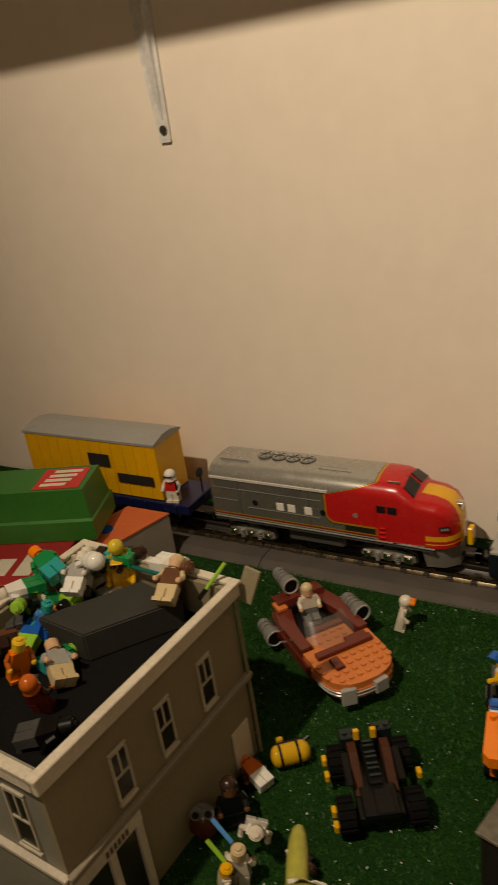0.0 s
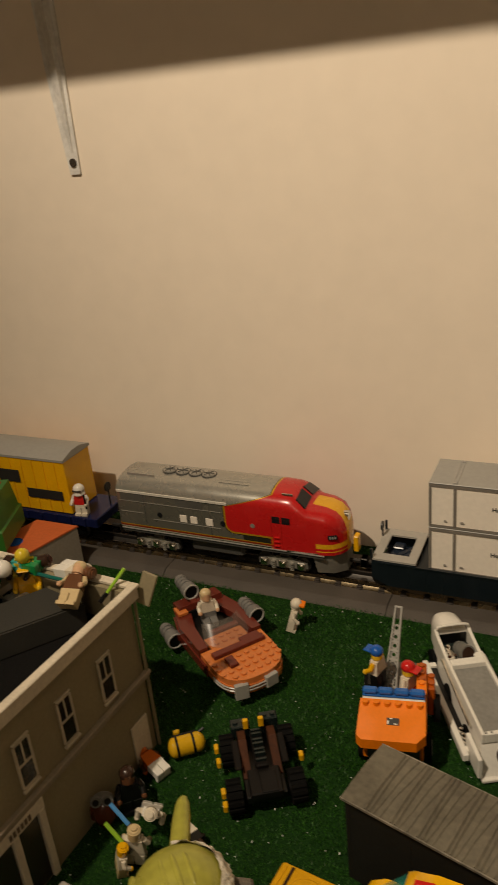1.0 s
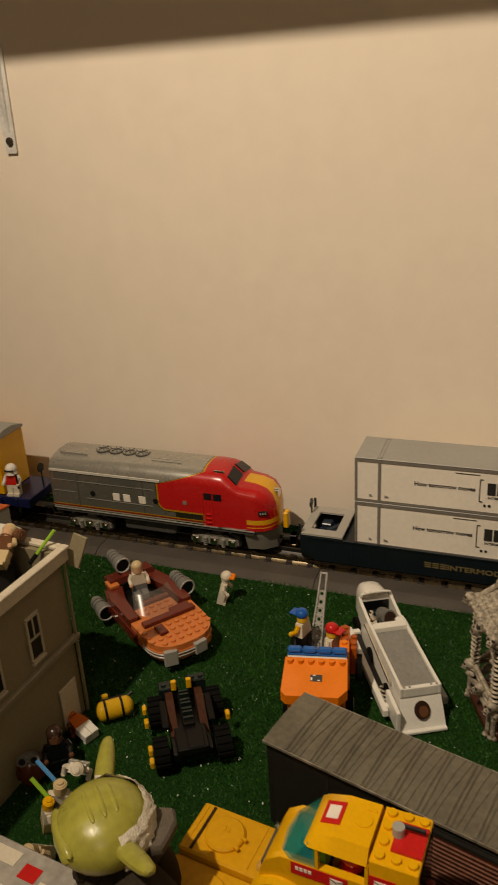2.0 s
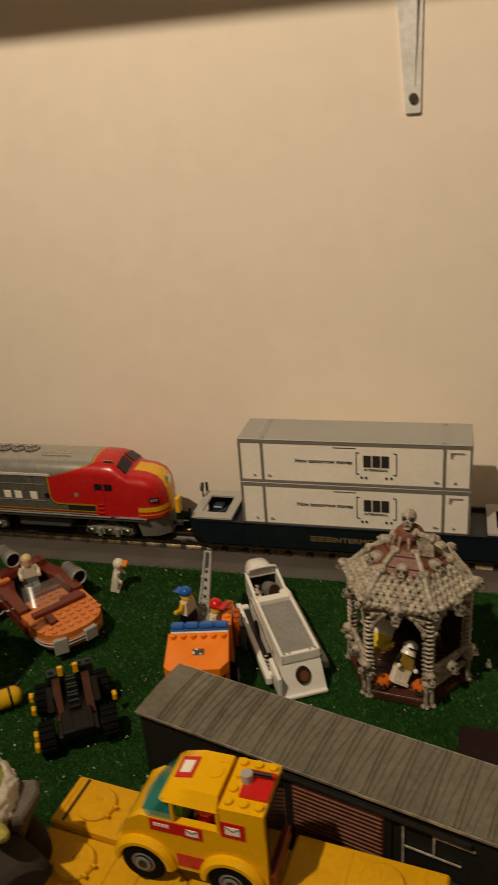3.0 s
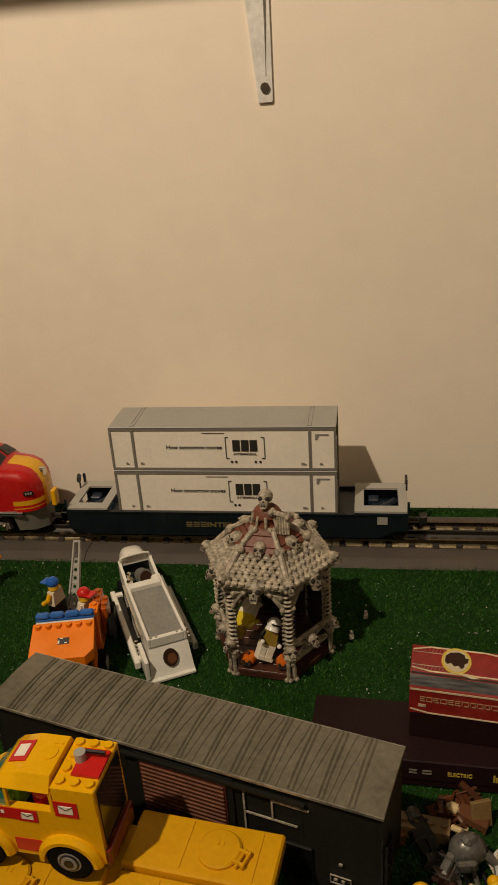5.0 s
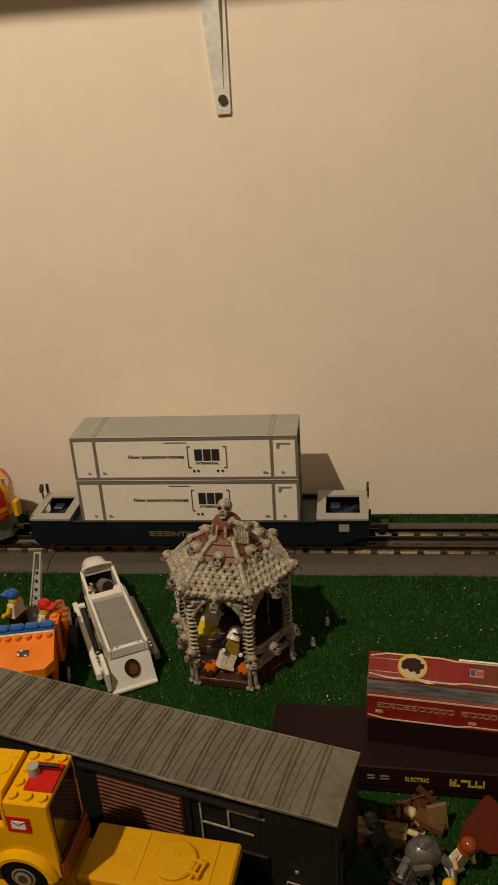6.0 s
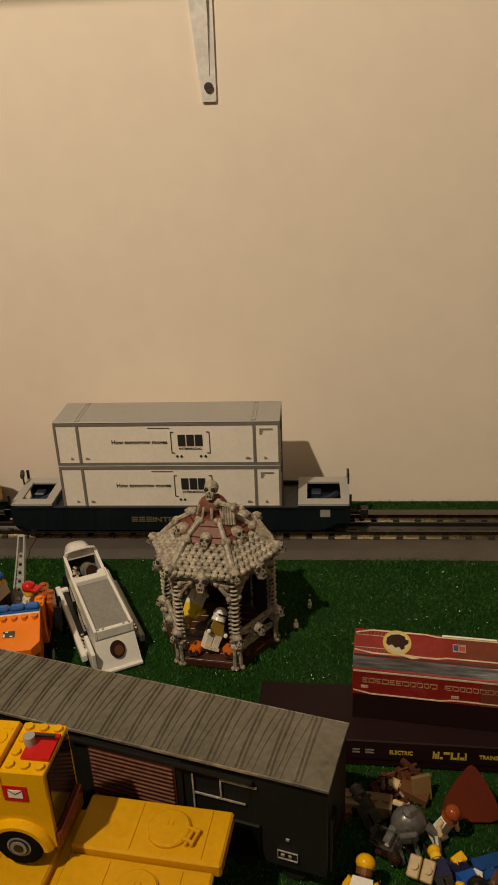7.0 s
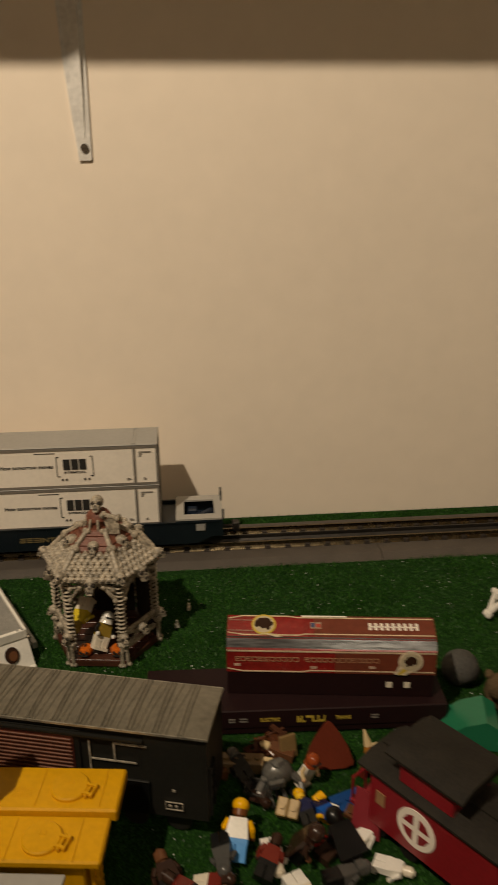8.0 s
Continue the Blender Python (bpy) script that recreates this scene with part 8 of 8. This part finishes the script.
bm = bmesh.new()
box(bm, -0.078, -0.0525, -0.004, 0.004, 0.0626, 0.0640)
box(bm, -0.0115, 0.090, -0.004, 0.004, 0.0626, 0.0640)
part("roof_walk", bm, CABD, cb)
bm = bmesh.new()
cyl(bm, (-0.034, -0.0236, 0.036), 0.0145, 0.0005, "y", seg=28)
em = part("emblem", bm, CONT, cb, "round white emblem with a cross")
bm = bmesh.new()
for s in (-1, 1):
    for t in (-1, 1):
        prism(bm, [(-0.034 + s * 0.0022, 0.036 + t * 0.0022), (-0.034 + s * 0.0100, 0.036 + t * 0.0022), (-0.034 + s * 0.0070, 0.036 + t * 0.0075), (-0.034 + s * 0.0022, 0.036 + t * 0.0100)], -0.0239, -0.0236, "xz")
part("emblem_gap", bm, CABR, em)
for x in (-0.055, 0.055):
    bm = bmesh.new()
    box(bm, x - 0.02, x + 0.02, -0.016, 0.016, 0.008, 0.014, bevel=0.001)
    t = part("truck_frame", bm, BLACK, cb)
    for dx in (-0.013, 0.013):
        bm = bmesh.new()
        for y in (-0.0175, 0.0145):
            cyl(bm, (x + dx, y, 0.0075), 0.0075, 0.003, "y", seg=14)
        cyl(bm, (x + dx, -0.015, 0.0075), 0.002, 0.03, "y", seg=8)
        part("wheelset", bm, RAILDK, t)

# ---- heap of figures and loose pieces ----
RUSTBROWN = plastic("red_brown_plastic", (0.16, 0.055, 0.016), 0.4)
RUSTHEAD = plastic("rusty_orange_plastic", (0.26, 0.050, 0.012), 0.3)
PL = (
    (0.3500, -0.4130, 0.008, 52, 0, 165, "toy figure with white shirt and blue legs in the heap", dict(torso=WHITE, arms=YELLOW, legs=AZURE, hat="cap", hat_mat=YELLOW, head=RUSTBROWN, scale=1.12)),
    (0.4035, -0.3490, 0.006, 16, 12, 32, "white toy figure with rusty helmet in the heap", dict(head=FLESH, torso=WHITE, arms=CREAM, legs=OFFW, hat="helmet", hat_mat=RUSTHEAD, scale=0.85)),
    (0.4110, -0.3720, 0.010, 70, 0, 20, "purple-blue and yellow toy figure lying in the heap", dict(torso=BLUE, legs=NAVY, arms=YELLOW, hat="cap", hat_mat=YELLOW, scale=0.8)),
    (0.4040, -0.3900, 0.009, 76, 10, 190, "dark toy figure with yellow cap lying in the heap", dict(torso=NAVY, legs=BLACK, head=SKIN, hat="cap", hat_mat=YELLOW, scale=0.8)),
    (0.3740, -0.4000, 0.010, 84, 0, 8, "white armoured toy figure lying in the heap", dict(head=OFFW, torso=WHITE, legs=WHITE, scale=0.9)),
    (0.3850, -0.4280, 0.010, 82, 0, 20, "white and tan toy figure lying at the table edge", dict(head=CREAM, torso=OFFW, legs=WHITE)),
    (0.3905, -0.4090, 0.006, 30, 0, 60, "dark brown toy figure in the heap", dict(head=BROWN, torso=DKBROWN, legs=BLACK, hat="hood", hat_mat=DKBROWN)),
    (0.4270, -0.4180, 0.006, 60, 0, 200, "black caped toy figure in the heap", dict(head=BLACK, torso=BLACK, legs=BLACK, hat="hood", hat_mat=BLACK)),
    (0.4270, -0.4080, 0.008, 82, 0, 120, "white toy figure lying in the heap", dict(head=WHITE, torso=WHITE, legs=OFFW, scale=0.75)),
    (0.4400, -0.4210, 0.008, 84, 0, 60, "white toy figure lying beside the caboose", dict(head=OFFW, torso=WHITE, legs=WHITE, scale=0.8)),
    (0.4500, -0.3430, 0.006, 24, 0, 60, "dark red toy figure leaning in the heap", dict(head=BROWN, torso=DKRED, legs=DKRED, hat="hair", hat_mat=DKRED, scale=0.8)),
    (0.4060, -0.4160, 0.008, 84, 0, 130, "dark toy figure with red and yellow arms in the heap", dict(head=SKIN, torso=BLACK, arms=RED, legs=DKBROWN, scale=0.9)),
    (0.3660, -0.3480, 0.010, 75, 20, 200, "dark grey toy figure lying in the heap", dict(head=GREYD, torso=BLACK, legs=BLACK, hat="helmet", hat_mat=GREYD, scale=0.85)),
    (0.3240, -0.4270, 0.008, 74, 0, 80, "brown and white toy figure lying by the boxcar", dict(head=FLESH, torso=DKRED, legs=OFFW, hat="hair", hat_mat=DKBROWN, scale=0.8)),
    (0.3130, -0.4360, 0.009, 80, 0, 200, "dark toy figure lying by the boxcar", dict(head=BROWN, torso=DKBROWN, legs=BLACK)),
    (0.3670, -0.3480, 0.009, 82, 0, 20, "brown toy figure lying by the boxcar end", dict(head=DKBROWN, torso=DKBROWN, legs=BLACK, scale=0.85)),
    (0.3480, -0.3330, 0.009, 78, 0, 300, "dark brown toy figure lying in shade", dict(head=BROWN, torso=DKBROWN, legs=BROWN)),
    (0.4020, -0.3240, 0.009, 80, 0, 250, "tan and brown toy figure lying behind the heap", dict(head=CREAM, torso=BROWN, legs=BROWN, scale=0.8)),
)
for x, y, z, rx, ry, rz, lab, kw in PL:
    kw["scale"] = kw.get("scale", 1.0) * 0.88
    figure(pose(x, y, z, rx, ry, rz), lab, group="heap of toy figures", **kw)


def loose(name, label, category, bm, material, m, group=""):
    ob = part(name, bm, material)
    ob.matrix_world = m
    return tagged(ob, label, category, group)


bm = bmesh.new()
pts = [(0.0, 0.0215), (0.0024, 0.0202), (0.0085, 0.0125), (0.0142, 0.0030), (0.0182, -0.0080), (0.0178, -0.0105), (0.0120, -0.0130), (0.0, -0.0140), (-0.0120, -0.0130), (-0.0178, -0.0105), (-0.0182, -0.0080), (-0.0142, 0.0030), (-0.0085, 0.0125), (-0.0024, 0.0202)]
prism(bm, pts, -0.0008, 0.0008)
loose("fan_shield", "dull dark red rounded fan panel propped up on the grass", "toy part", bm, mat("dull_red_cloth", (0.115, 0.021, 0.009), 0.8, var=0.14, grain=900, stain=30, spec=0.1), pose(0.4265, -0.3333, 0.0196, 66, 0, -4))
bm = bmesh.new()
ball(bm, (0.001, 0.002, 0.013), 0.0110, 0, 14, squash=(1.05, 0.85, 0.95))
box(bm, -0.007, 0.003, 0.000, 0.008, 0.018, 0.0245, bevel=0.0022, m=pose(0, 0, 0, 8, 10, 20))
box(bm, -0.004, 0.008, -0.0085, -0.0050, 0.012, 0.020, bevel=0.0012, m=pose(0, 0, 0, 12, -12, -14))
box(bm, -0.0020, 0.0035, -0.0105, -0.0075, 0.0145, 0.0160, 1, m=pose(0, 0, 0, 12, -12, -14))
for sd in (-1, 1):
    tube(bm, (sd * 0.009, 0.0, 0.013), (sd * 0.016, -0.006, 0.008), 0.0030)
    tube(bm, (sd * 0.016, -0.006, 0.008), (sd * 0.014, -0.016, 0.003), 0.0026, r2=0.0018)
    cyl(bm, (sd * 0.0085, 0.001, 0.0130), 0.0042, 0.0030, "x", 1, 12)
for k in range(4):
    tube(bm, (-0.008 + 0.005 * k, -0.006, 0.004), (-0.009 + 0.0055 * k, -0.017, 0.002 + 0.001 * (k % 2)), 0.0016, k % 2, 6)
loose("robot_toy", "grey metallic robot-like toy lying in the heap", "toy", bm, [mat("gunmetal_plastic", (0.125, 0.120, 0.108), 0.3, metal=0.3, var=0.22, stain=90), BLACK], pose(0.3855, -0.3520, 0.005, 0, 0, 14))
SMOKE = mat("smoky_clear_plastic", (0.10, 0.098, 0.09), 0.12, var=0.1, alpha=0.42)
bm = bmesh.new()
for a in ((-0.0085, -0.0075, -0.006, 0.006), (0.0075, 0.0085, -0.006, 0.006), (-0.0075, 0.0075, -0.006, -0.005), (-0.0075, 0.0075, 0.005, 0.006)):
    box(bm, *a, 0.0, 0.0090)
box(bm, -0.0075, 0.0075, -0.005, 0.005, 0.0, 0.0010)
loose("clear_box", "small smoky clear plastic box tilted in the heap", "toy part", bm, SMOKE, pose(0.3730, -0.3600, 0.0105, 24, -12, -36))
bm = bmesh.new()
tube(bm, (0, 0, 0.0), (0.0055, -0.0045, 0.0025), 0.0019, seg=8)
loose("cream_rod", "short cream plastic rod in the heap", "toy part", bm, CREAM, pose(0.3790, -0.3330, 0.0150))
bm = bmesh.new()
for k in range(6):
    box(bm, -0.010 + 0.0036 * k, -0.0075 + 0.0036 * k, -0.006, 0.008, 0.001, 0.004, m=pose(0, 0, 0, 4 * (k % 3), 6 * (k % 2), 5 * k - 12))
tube(bm, (-0.012, 0.006, 0.004), (0.010, 0.008, 0.006), 0.0006, seg=6)
tube(bm, (-0.006, -0.006, 0.004), (0.002, 0.008, 0.007), 0.0007, seg=6)
loose("rust_claw", "rusty brown ribbed toy claw in the heap", "toy part", bm, plastic("rust_brown_ribs", (0.085, 0.026, 0.009), 0.4), pose(0.3830, -0.3150, 0.0090, 0, -8, 8))
bm = bmesh.new()
for k in range(5):
    box(bm, -0.016 + k * 0.0075, -0.012 + k * 0.0075, -0.010, 0.010, 0.0 + 0.0014 * k, 0.0025 + 0.0014 * k, m=pose(0, 0, 0, 5, 0, 6 * k))
for k in range(5):
    box(bm, -0.016, 0.020, -0.010 + k * 0.0045, -0.008 + k * 0.0045, 0.003, 0.005, m=pose(0, 0, 0, 0, -11, 0))
loose("brown_lattice", "reddish brown plastic lattice piece in the heap", "toy part", bm, MUD, pose(0.3830, -0.3165, 0.006, 8, 0, 24))
bm = bmesh.new()
box(bm, -0.0065, 0.0065, -0.0015, 0.0015, 0.0, 0.018, bevel=0.0005)
loose("tan_wall_panel", "tan plastic wall panel leaning behind the heap", "toy part", bm, mat("tan_mid", (0.20, 0.125, 0.048), 0.5), pose(0.3985, -0.3235, 0.0060, -16, 0, 18))
bm = bmesh.new()
for s in (-1, 1):
    box(bm, s * 0.0040 - 0.0036, s * 0.0040 + 0.0036, -0.0065, 0.0060, 0.0, 0.0075, bevel=0.0007)
studs(bm, -0.008, -0.004, 0.0075, 2, 1)
loose("tan_block", "tan studded toy block tilted up in the heap", "toy part", bm, mat("tan_dull", (0.42, 0.29, 0.12), 0.5), pose(0.3910, -0.3760, 0.0095, 30, 0, -22))
bm = bmesh.new()
box(bm, -0.016, 0.016, -0.006, 0.006, 0.0, 0.0096, bevel=0.0005)
studs(bm, -0.016, -0.004, 0.0096, 4, 1)
loose("tan_brick", "tan brick in the shade of the boxcar", "toy part", bm, mat("tan_dark", (0.20, 0.13, 0.06), 0.5), pose(0.3620, -0.3310, 0.006, 0, 0, -8))
bm = bmesh.new()
prism(bm, [(-0.030, 0.0), (0.022, 0.0), (0.020, 0.020), (0.010, 0.026), (-0.006, 0.020)], -0.016, 0.016, "xz")
loose("green_slope", "bright green sloped toy roof piece on the grass", "toy part", bm, plastic("bright_green_plastic", (0.018, 0.155, 0.075), 0.4), pose(0.5420, -0.3120, 0.0055, 0, 0, -14))
bm = bmesh.new()
ball(bm, (0, 0, 0.016), 0.0190, 0, 14, squash=(1, 0.95, 0.88))
for v in bm.verts:
    v.co += Vector(noise.noise_vector(v.co * 90)) * 0.0022
loose("grey_boulder", "rough grey toy boulder on the grass", "boulder", bm, mat("grey_rock", (0.060, 0.057, 0.050), 0.85, var=0.25, bump=0.6), pose(0.5570, -0.2480, 0.0055) @ Matrix.Scale(0.88, 4))
bm = bmesh.new()
ball(bm, (0, 0, 0.016), 0.0170, 0, 12, squash=(1.0, 0.9, 1.0))
ball(bm, (-0.006, -0.012, 0.030), 0.0110, 0, 12)
for s in (-1, 1):
    ball(bm, (-0.006 + s * 0.009, -0.010, 0.039), 0.0040, 0, 8)
    tube(bm, (s * 0.010, -0.008, 0.014), (s * 0.013, -0.018, 0.004), 0.0045)
for v in bm.verts:
    v.co += Vector(noise.noise_vector(v.co * 150)) * 0.0012
loose("plush_toy", "brown furry plush toy sitting on the grass", "plush toy", bm, mat("brown_fur", (0.11, 0.075, 0.040), 0.95, var=0.35, grain=900, bump=0.9, spec=0.1), pose(0.5810, -0.2860, 0.0055, 0, 0, -20))
bm = bmesh.new()
bone(bm, (-0.010, 0, 0.006), (0.010, 0.004, 0.030), 0.003)
bone(bm, (0.010, 0.004, 0.030), (0.018, -0.002, 0.004), 0.003)
bone(bm, (-0.010, 0, 0.006), (-0.004, 0.010, 0.026), 0.0026)
box(bm, -0.004, 0.012, -0.003, 0.003, 0.024, 0.032, bevel=0.001)
loose("white_frame_piece", "white bent plastic frame piece standing on the grass", "toy part", bm, WHITE, pose(0.6260, -0.1630, 0.0055, 0, 0, -20))
for x, y, mt, lab, a in ((0.3140, -0.1440, WHITE, "tiny white plastic bit on the grass", 20), (0.3260, -0.1150, OFFW, "tiny pale plastic bit on the grass", 70)):
    bm = bmesh.new()
    box(bm, -0.002, 0.002, -0.0015, 0.0015, 0, 0.0045, bevel=0.0004)
    box(bm, -0.001, 0.001, -0.001, 0.001, 0.0045, 0.008)
    loose("plastic_bit", lab, "litter", bm, mt, pose(x, y, 0.0055, 0, 0, a))
gp = thing("grey_roof_car", pose(0.215, -0.4950, 0.0058, 0, 0, -7), "grey roofed toy train car at the table edge", "train car")
bm = bmesh.new()
box(bm, -0.12, 0.040, -0.018, 0.018, 0.010, 0.080, bevel=0.001)
part("body", bm, BOXG, gp)
bm = bmesh.new()
prism(bm, [(-0.020, 0.0802), (0.020, 0.0802), (0.020, 0.082), (0, 0.085), (-0.020, 0.082)], -0.122, 0.042, "yz")
part("roof", bm, CONTROOF, gp)
bm = bmesh.new()
box(bm, -0.1, 0.02, -0.012, 0.012, 0.0, 0.010)
part("wheel_block", bm, BLACK, gp)

# ---- boxes at the far left ----
GREENB = mat("green_toy_tin", (0.030, 0.16, 0.018), 0.4, var=0.10, grain=200, stain=14)
rx = thing("red_carton", pose(-0.4300, -0.1500, 0.0058, 0, 0, 20), "red and white printed carton under the green case", "carton")
bm = bmesh.new()
box(bm, -0.075, 0.060, -0.075, 0.060, 0.0, 0.060, bevel=0.001)
part("body", bm, mat("red_card", (0.34, 0.020, 0.022), 0.45, var=0.12), rx)
bm = bmesh.new()
for k in range(4):
    box(bm, -0.06 + k * 0.026, -0.042 + k * 0.026, -0.060, -0.030 + 0.008 * (k % 2), 0.0601, 0.0604)
    box(bm, -0.066 + k * 0.028, -0.050 + k * 0.028, -0.0756, -0.0751, 0.030, 0.050)
part("print_bar", bm, OFFW, rx)
gb = thing("green_case", pose(-0.4210, -0.1110, 0.0664, 0, 0, 22), "green plastic toy case with a red printed label", "case")
bm = bmesh.new()
loft(bm, [[(-0.070, -0.034, 0.0), (0.062, -0.034, 0.0), (0.062, 0.034, 0.0), (-0.070, 0.034, 0.0)],
          [(-0.070, -0.034, 0.022), (0.062, -0.034, 0.022), (0.062, 0.034, 0.022), (-0.070, 0.034, 0.022)],
          [(-0.068, -0.031, 0.024), (0.060, -0.031, 0.024), (0.060, 0.031, 0.024), (-0.068, 0.031, 0.024)],
          [(-0.066, -0.028, 0.056), (0.056, -0.028, 0.056), (0.056, 0.028, 0.056), (-0.066, 0.028, 0.056)]])
part("body", bm, GREENB, gb)
bm = bmesh.new()
box(bm, 0.000, 0.050, -0.024, 0.022, 0.0561, 0.0566)
lb = part("label", bm, RED, gb, "red printed label")
bm = bmesh.new()
for k in range(4):
    box(bm, 0.006 + k * 0.002, 0.034 + k * 0.003, -0.018 + k * 0.010, -0.012 + k * 0.010, 0.0567, 0.0569)
part("print_bar", bm, OFFW, lb)
bm = bmesh.new()
tube(bm, (-0.060, -0.014, 0.056), (-0.060, -0.014, 0.066), 0.003)
tube(bm, (-0.060, 0.014, 0.056), (-0.060, 0.014, 0.066), 0.003)
tube(bm, (-0.060, -0.014, 0.066), (-0.060, 0.014, 0.066), 0.003)
part("handle", bm, BLACK, gb)
ORC = mat("orange_card", (0.60, 0.13, 0.035), 0.55, var=0.08)
ox = thing("orange_carton", pose(-0.3440, -0.0780, 0.0058, 0, 0, 0), "orange topped carton with pale sides beside the track", "carton")
bm = bmesh.new()
prism(bm, [(0.026, 0.038), (0.004, -0.038), (-0.050, -0.034), (-0.030, 0.038)], 0.0, 0.0505)
part("body", bm, mat("pale_card", (0.32, 0.28, 0.23), 0.65, var=0.1), ox)
bm = bmesh.new()
prism(bm, [(0.0268, 0.0388), (0.0046, -0.0388), (-0.0510, -0.0348), (-0.0308, 0.0388)], 0.0507, 0.0525)
part("lid", bm, ORC, ox, "orange lid")
bm = bmesh.new()
cyl(bm, (-0.022, -0.012, 0.0526), 0.009, 0.0004, seg=20)
part("blue_seal", bm, BLUE, ox)
figure(pose(TX - 0.4100, -0.004, 0.0522, 0, 0, 10), "white and red toy figure standing on the blue flatcar", head=OFFW, torso=RED, arms=WHITE, legs=OFFW, hat="helmet", hat_mat=WHITE, tool=BLACK)

DIM = (
    ("dark brown", dict(head=BROWN, torso=DKBROWN, legs=BLACK, hat="hood", hat_mat=DKBROWN)),
    ("brown and tan", dict(head=FLESH, torso=BROWN, legs=CREAM)),
    ("dark grey", dict(head=GREYD, torso=GREYD, legs=BLACK, hat="hair", hat_mat=GREYD)),
    ("brown", dict(head=BROWN, torso=BROWN, legs=DKBROWN)),
    ("dark red", dict(head=DKBROWN, torso=DKRED, legs=BLACK)),
)
jumble(((0.366, -0.432), (0.404, -0.438), (0.342, -0.398), (0.330, -0.446)),
       DIM, 0.0062, 0.004, "heap of toy figures", "in the heap on the grass", 35, 0.9, 0.8)
bm = bmesh.new()
box(bm, -0.012, 0.012, -0.007, 0.007, 0.0, 0.0032, bevel=0.0005)
studs(bm, -0.012, -0.004, 0.0032, 3, 1)
loose("blue_plate", "flat blue plastic plate lying on the grass", "toy part", bm, plastic("deep_blue_plastic", (0.010, 0.055, 0.20), 0.4), pose(0.4340, -0.3700, 0.0065, 6, -6, 14))
bm = bmesh.new()
prism(bm, [(-0.010, 0.0), (0.010, 0.0), (0.008, 0.030), (-0.009, 0.034)], -0.0010, 0.0010, "xz")
loose("red_cape", "dark red cape standing beside the caboose", "toy part", bm, mat("crimson_cloth", (0.22, 0.012, 0.020), 0.8, grain=900), pose(0.4390, -0.3990, 0.0060, -12, 0, -30))
bm = bmesh.new()
tube(bm, (0.0, 0, 0.004), (-0.003, 0, 0.016), 0.0042, 1, 8, r2=0.0030)
tube(bm, (-0.003, 0, 0.015), (-0.008, 0, 0.026), 0.0034, 0, 8, r2=0.0008)
tube(bm, (-0.001, 0, 0.013), (0.009, 0, 0.021), 0.0036, 0, 8, r2=0.0010)
tube(bm, (0.008, 0, 0.0200), (0.014, 0, 0.0160), 0.0022, 1, 8, r2=0.0008)
tube(bm, (0.0005, 0, 0.005), (0.004, 0, -0.003), 0.0030, 1, 8, r2=0.0010)
loose("flame_piece", "cream and amber flame-shaped toy piece in the heap", "toy part", bm, [CREAM, plastic("amber_plastic", (0.42, 0.17, 0.025), 0.3)], pose(0.4555, -0.3400, 0.0085, -20, 8, -14))

# small bright bits among the figures
for x, y, z, a, mt, sz, lab in (
        (0.4130, -0.3700, 0.0120, 30, YELLOW, 0.0042, "small yellow cap among the figures"),
        (0.4215, -0.3790, 0.0090, 70, WHITE, 0.0040, "small white brick among the figures"),
        (0.4075, -0.4030, 0.0095, 60, RED, 0.0040, "small red brick among the figures"),
        (0.4160, -0.3845, 0.0080, -35, YELLOW, 0.0038, "small yellow brick among the figures"),
        (0.4330, -0.3800, 0.0080, 55, BROWN, 0.0046, "small brown brick among the figures"),
        (0.4010, -0.4030, 0.0090, 15, CREAM, 0.0042, "small tan brick among the figures")):
    bm = bmesh.new()
    box(bm, -sz, sz, -sz * 0.7, sz * 0.7, -0.0025, 0.0025, bevel=0.0005)
    studs(bm, -sz, -0.004, 0.0025, 1, 1)
    loose("small_brick", lab, "toy brick", bm, mt, pose(x, y, z, 18, -14, a), "small bricks in the heap")
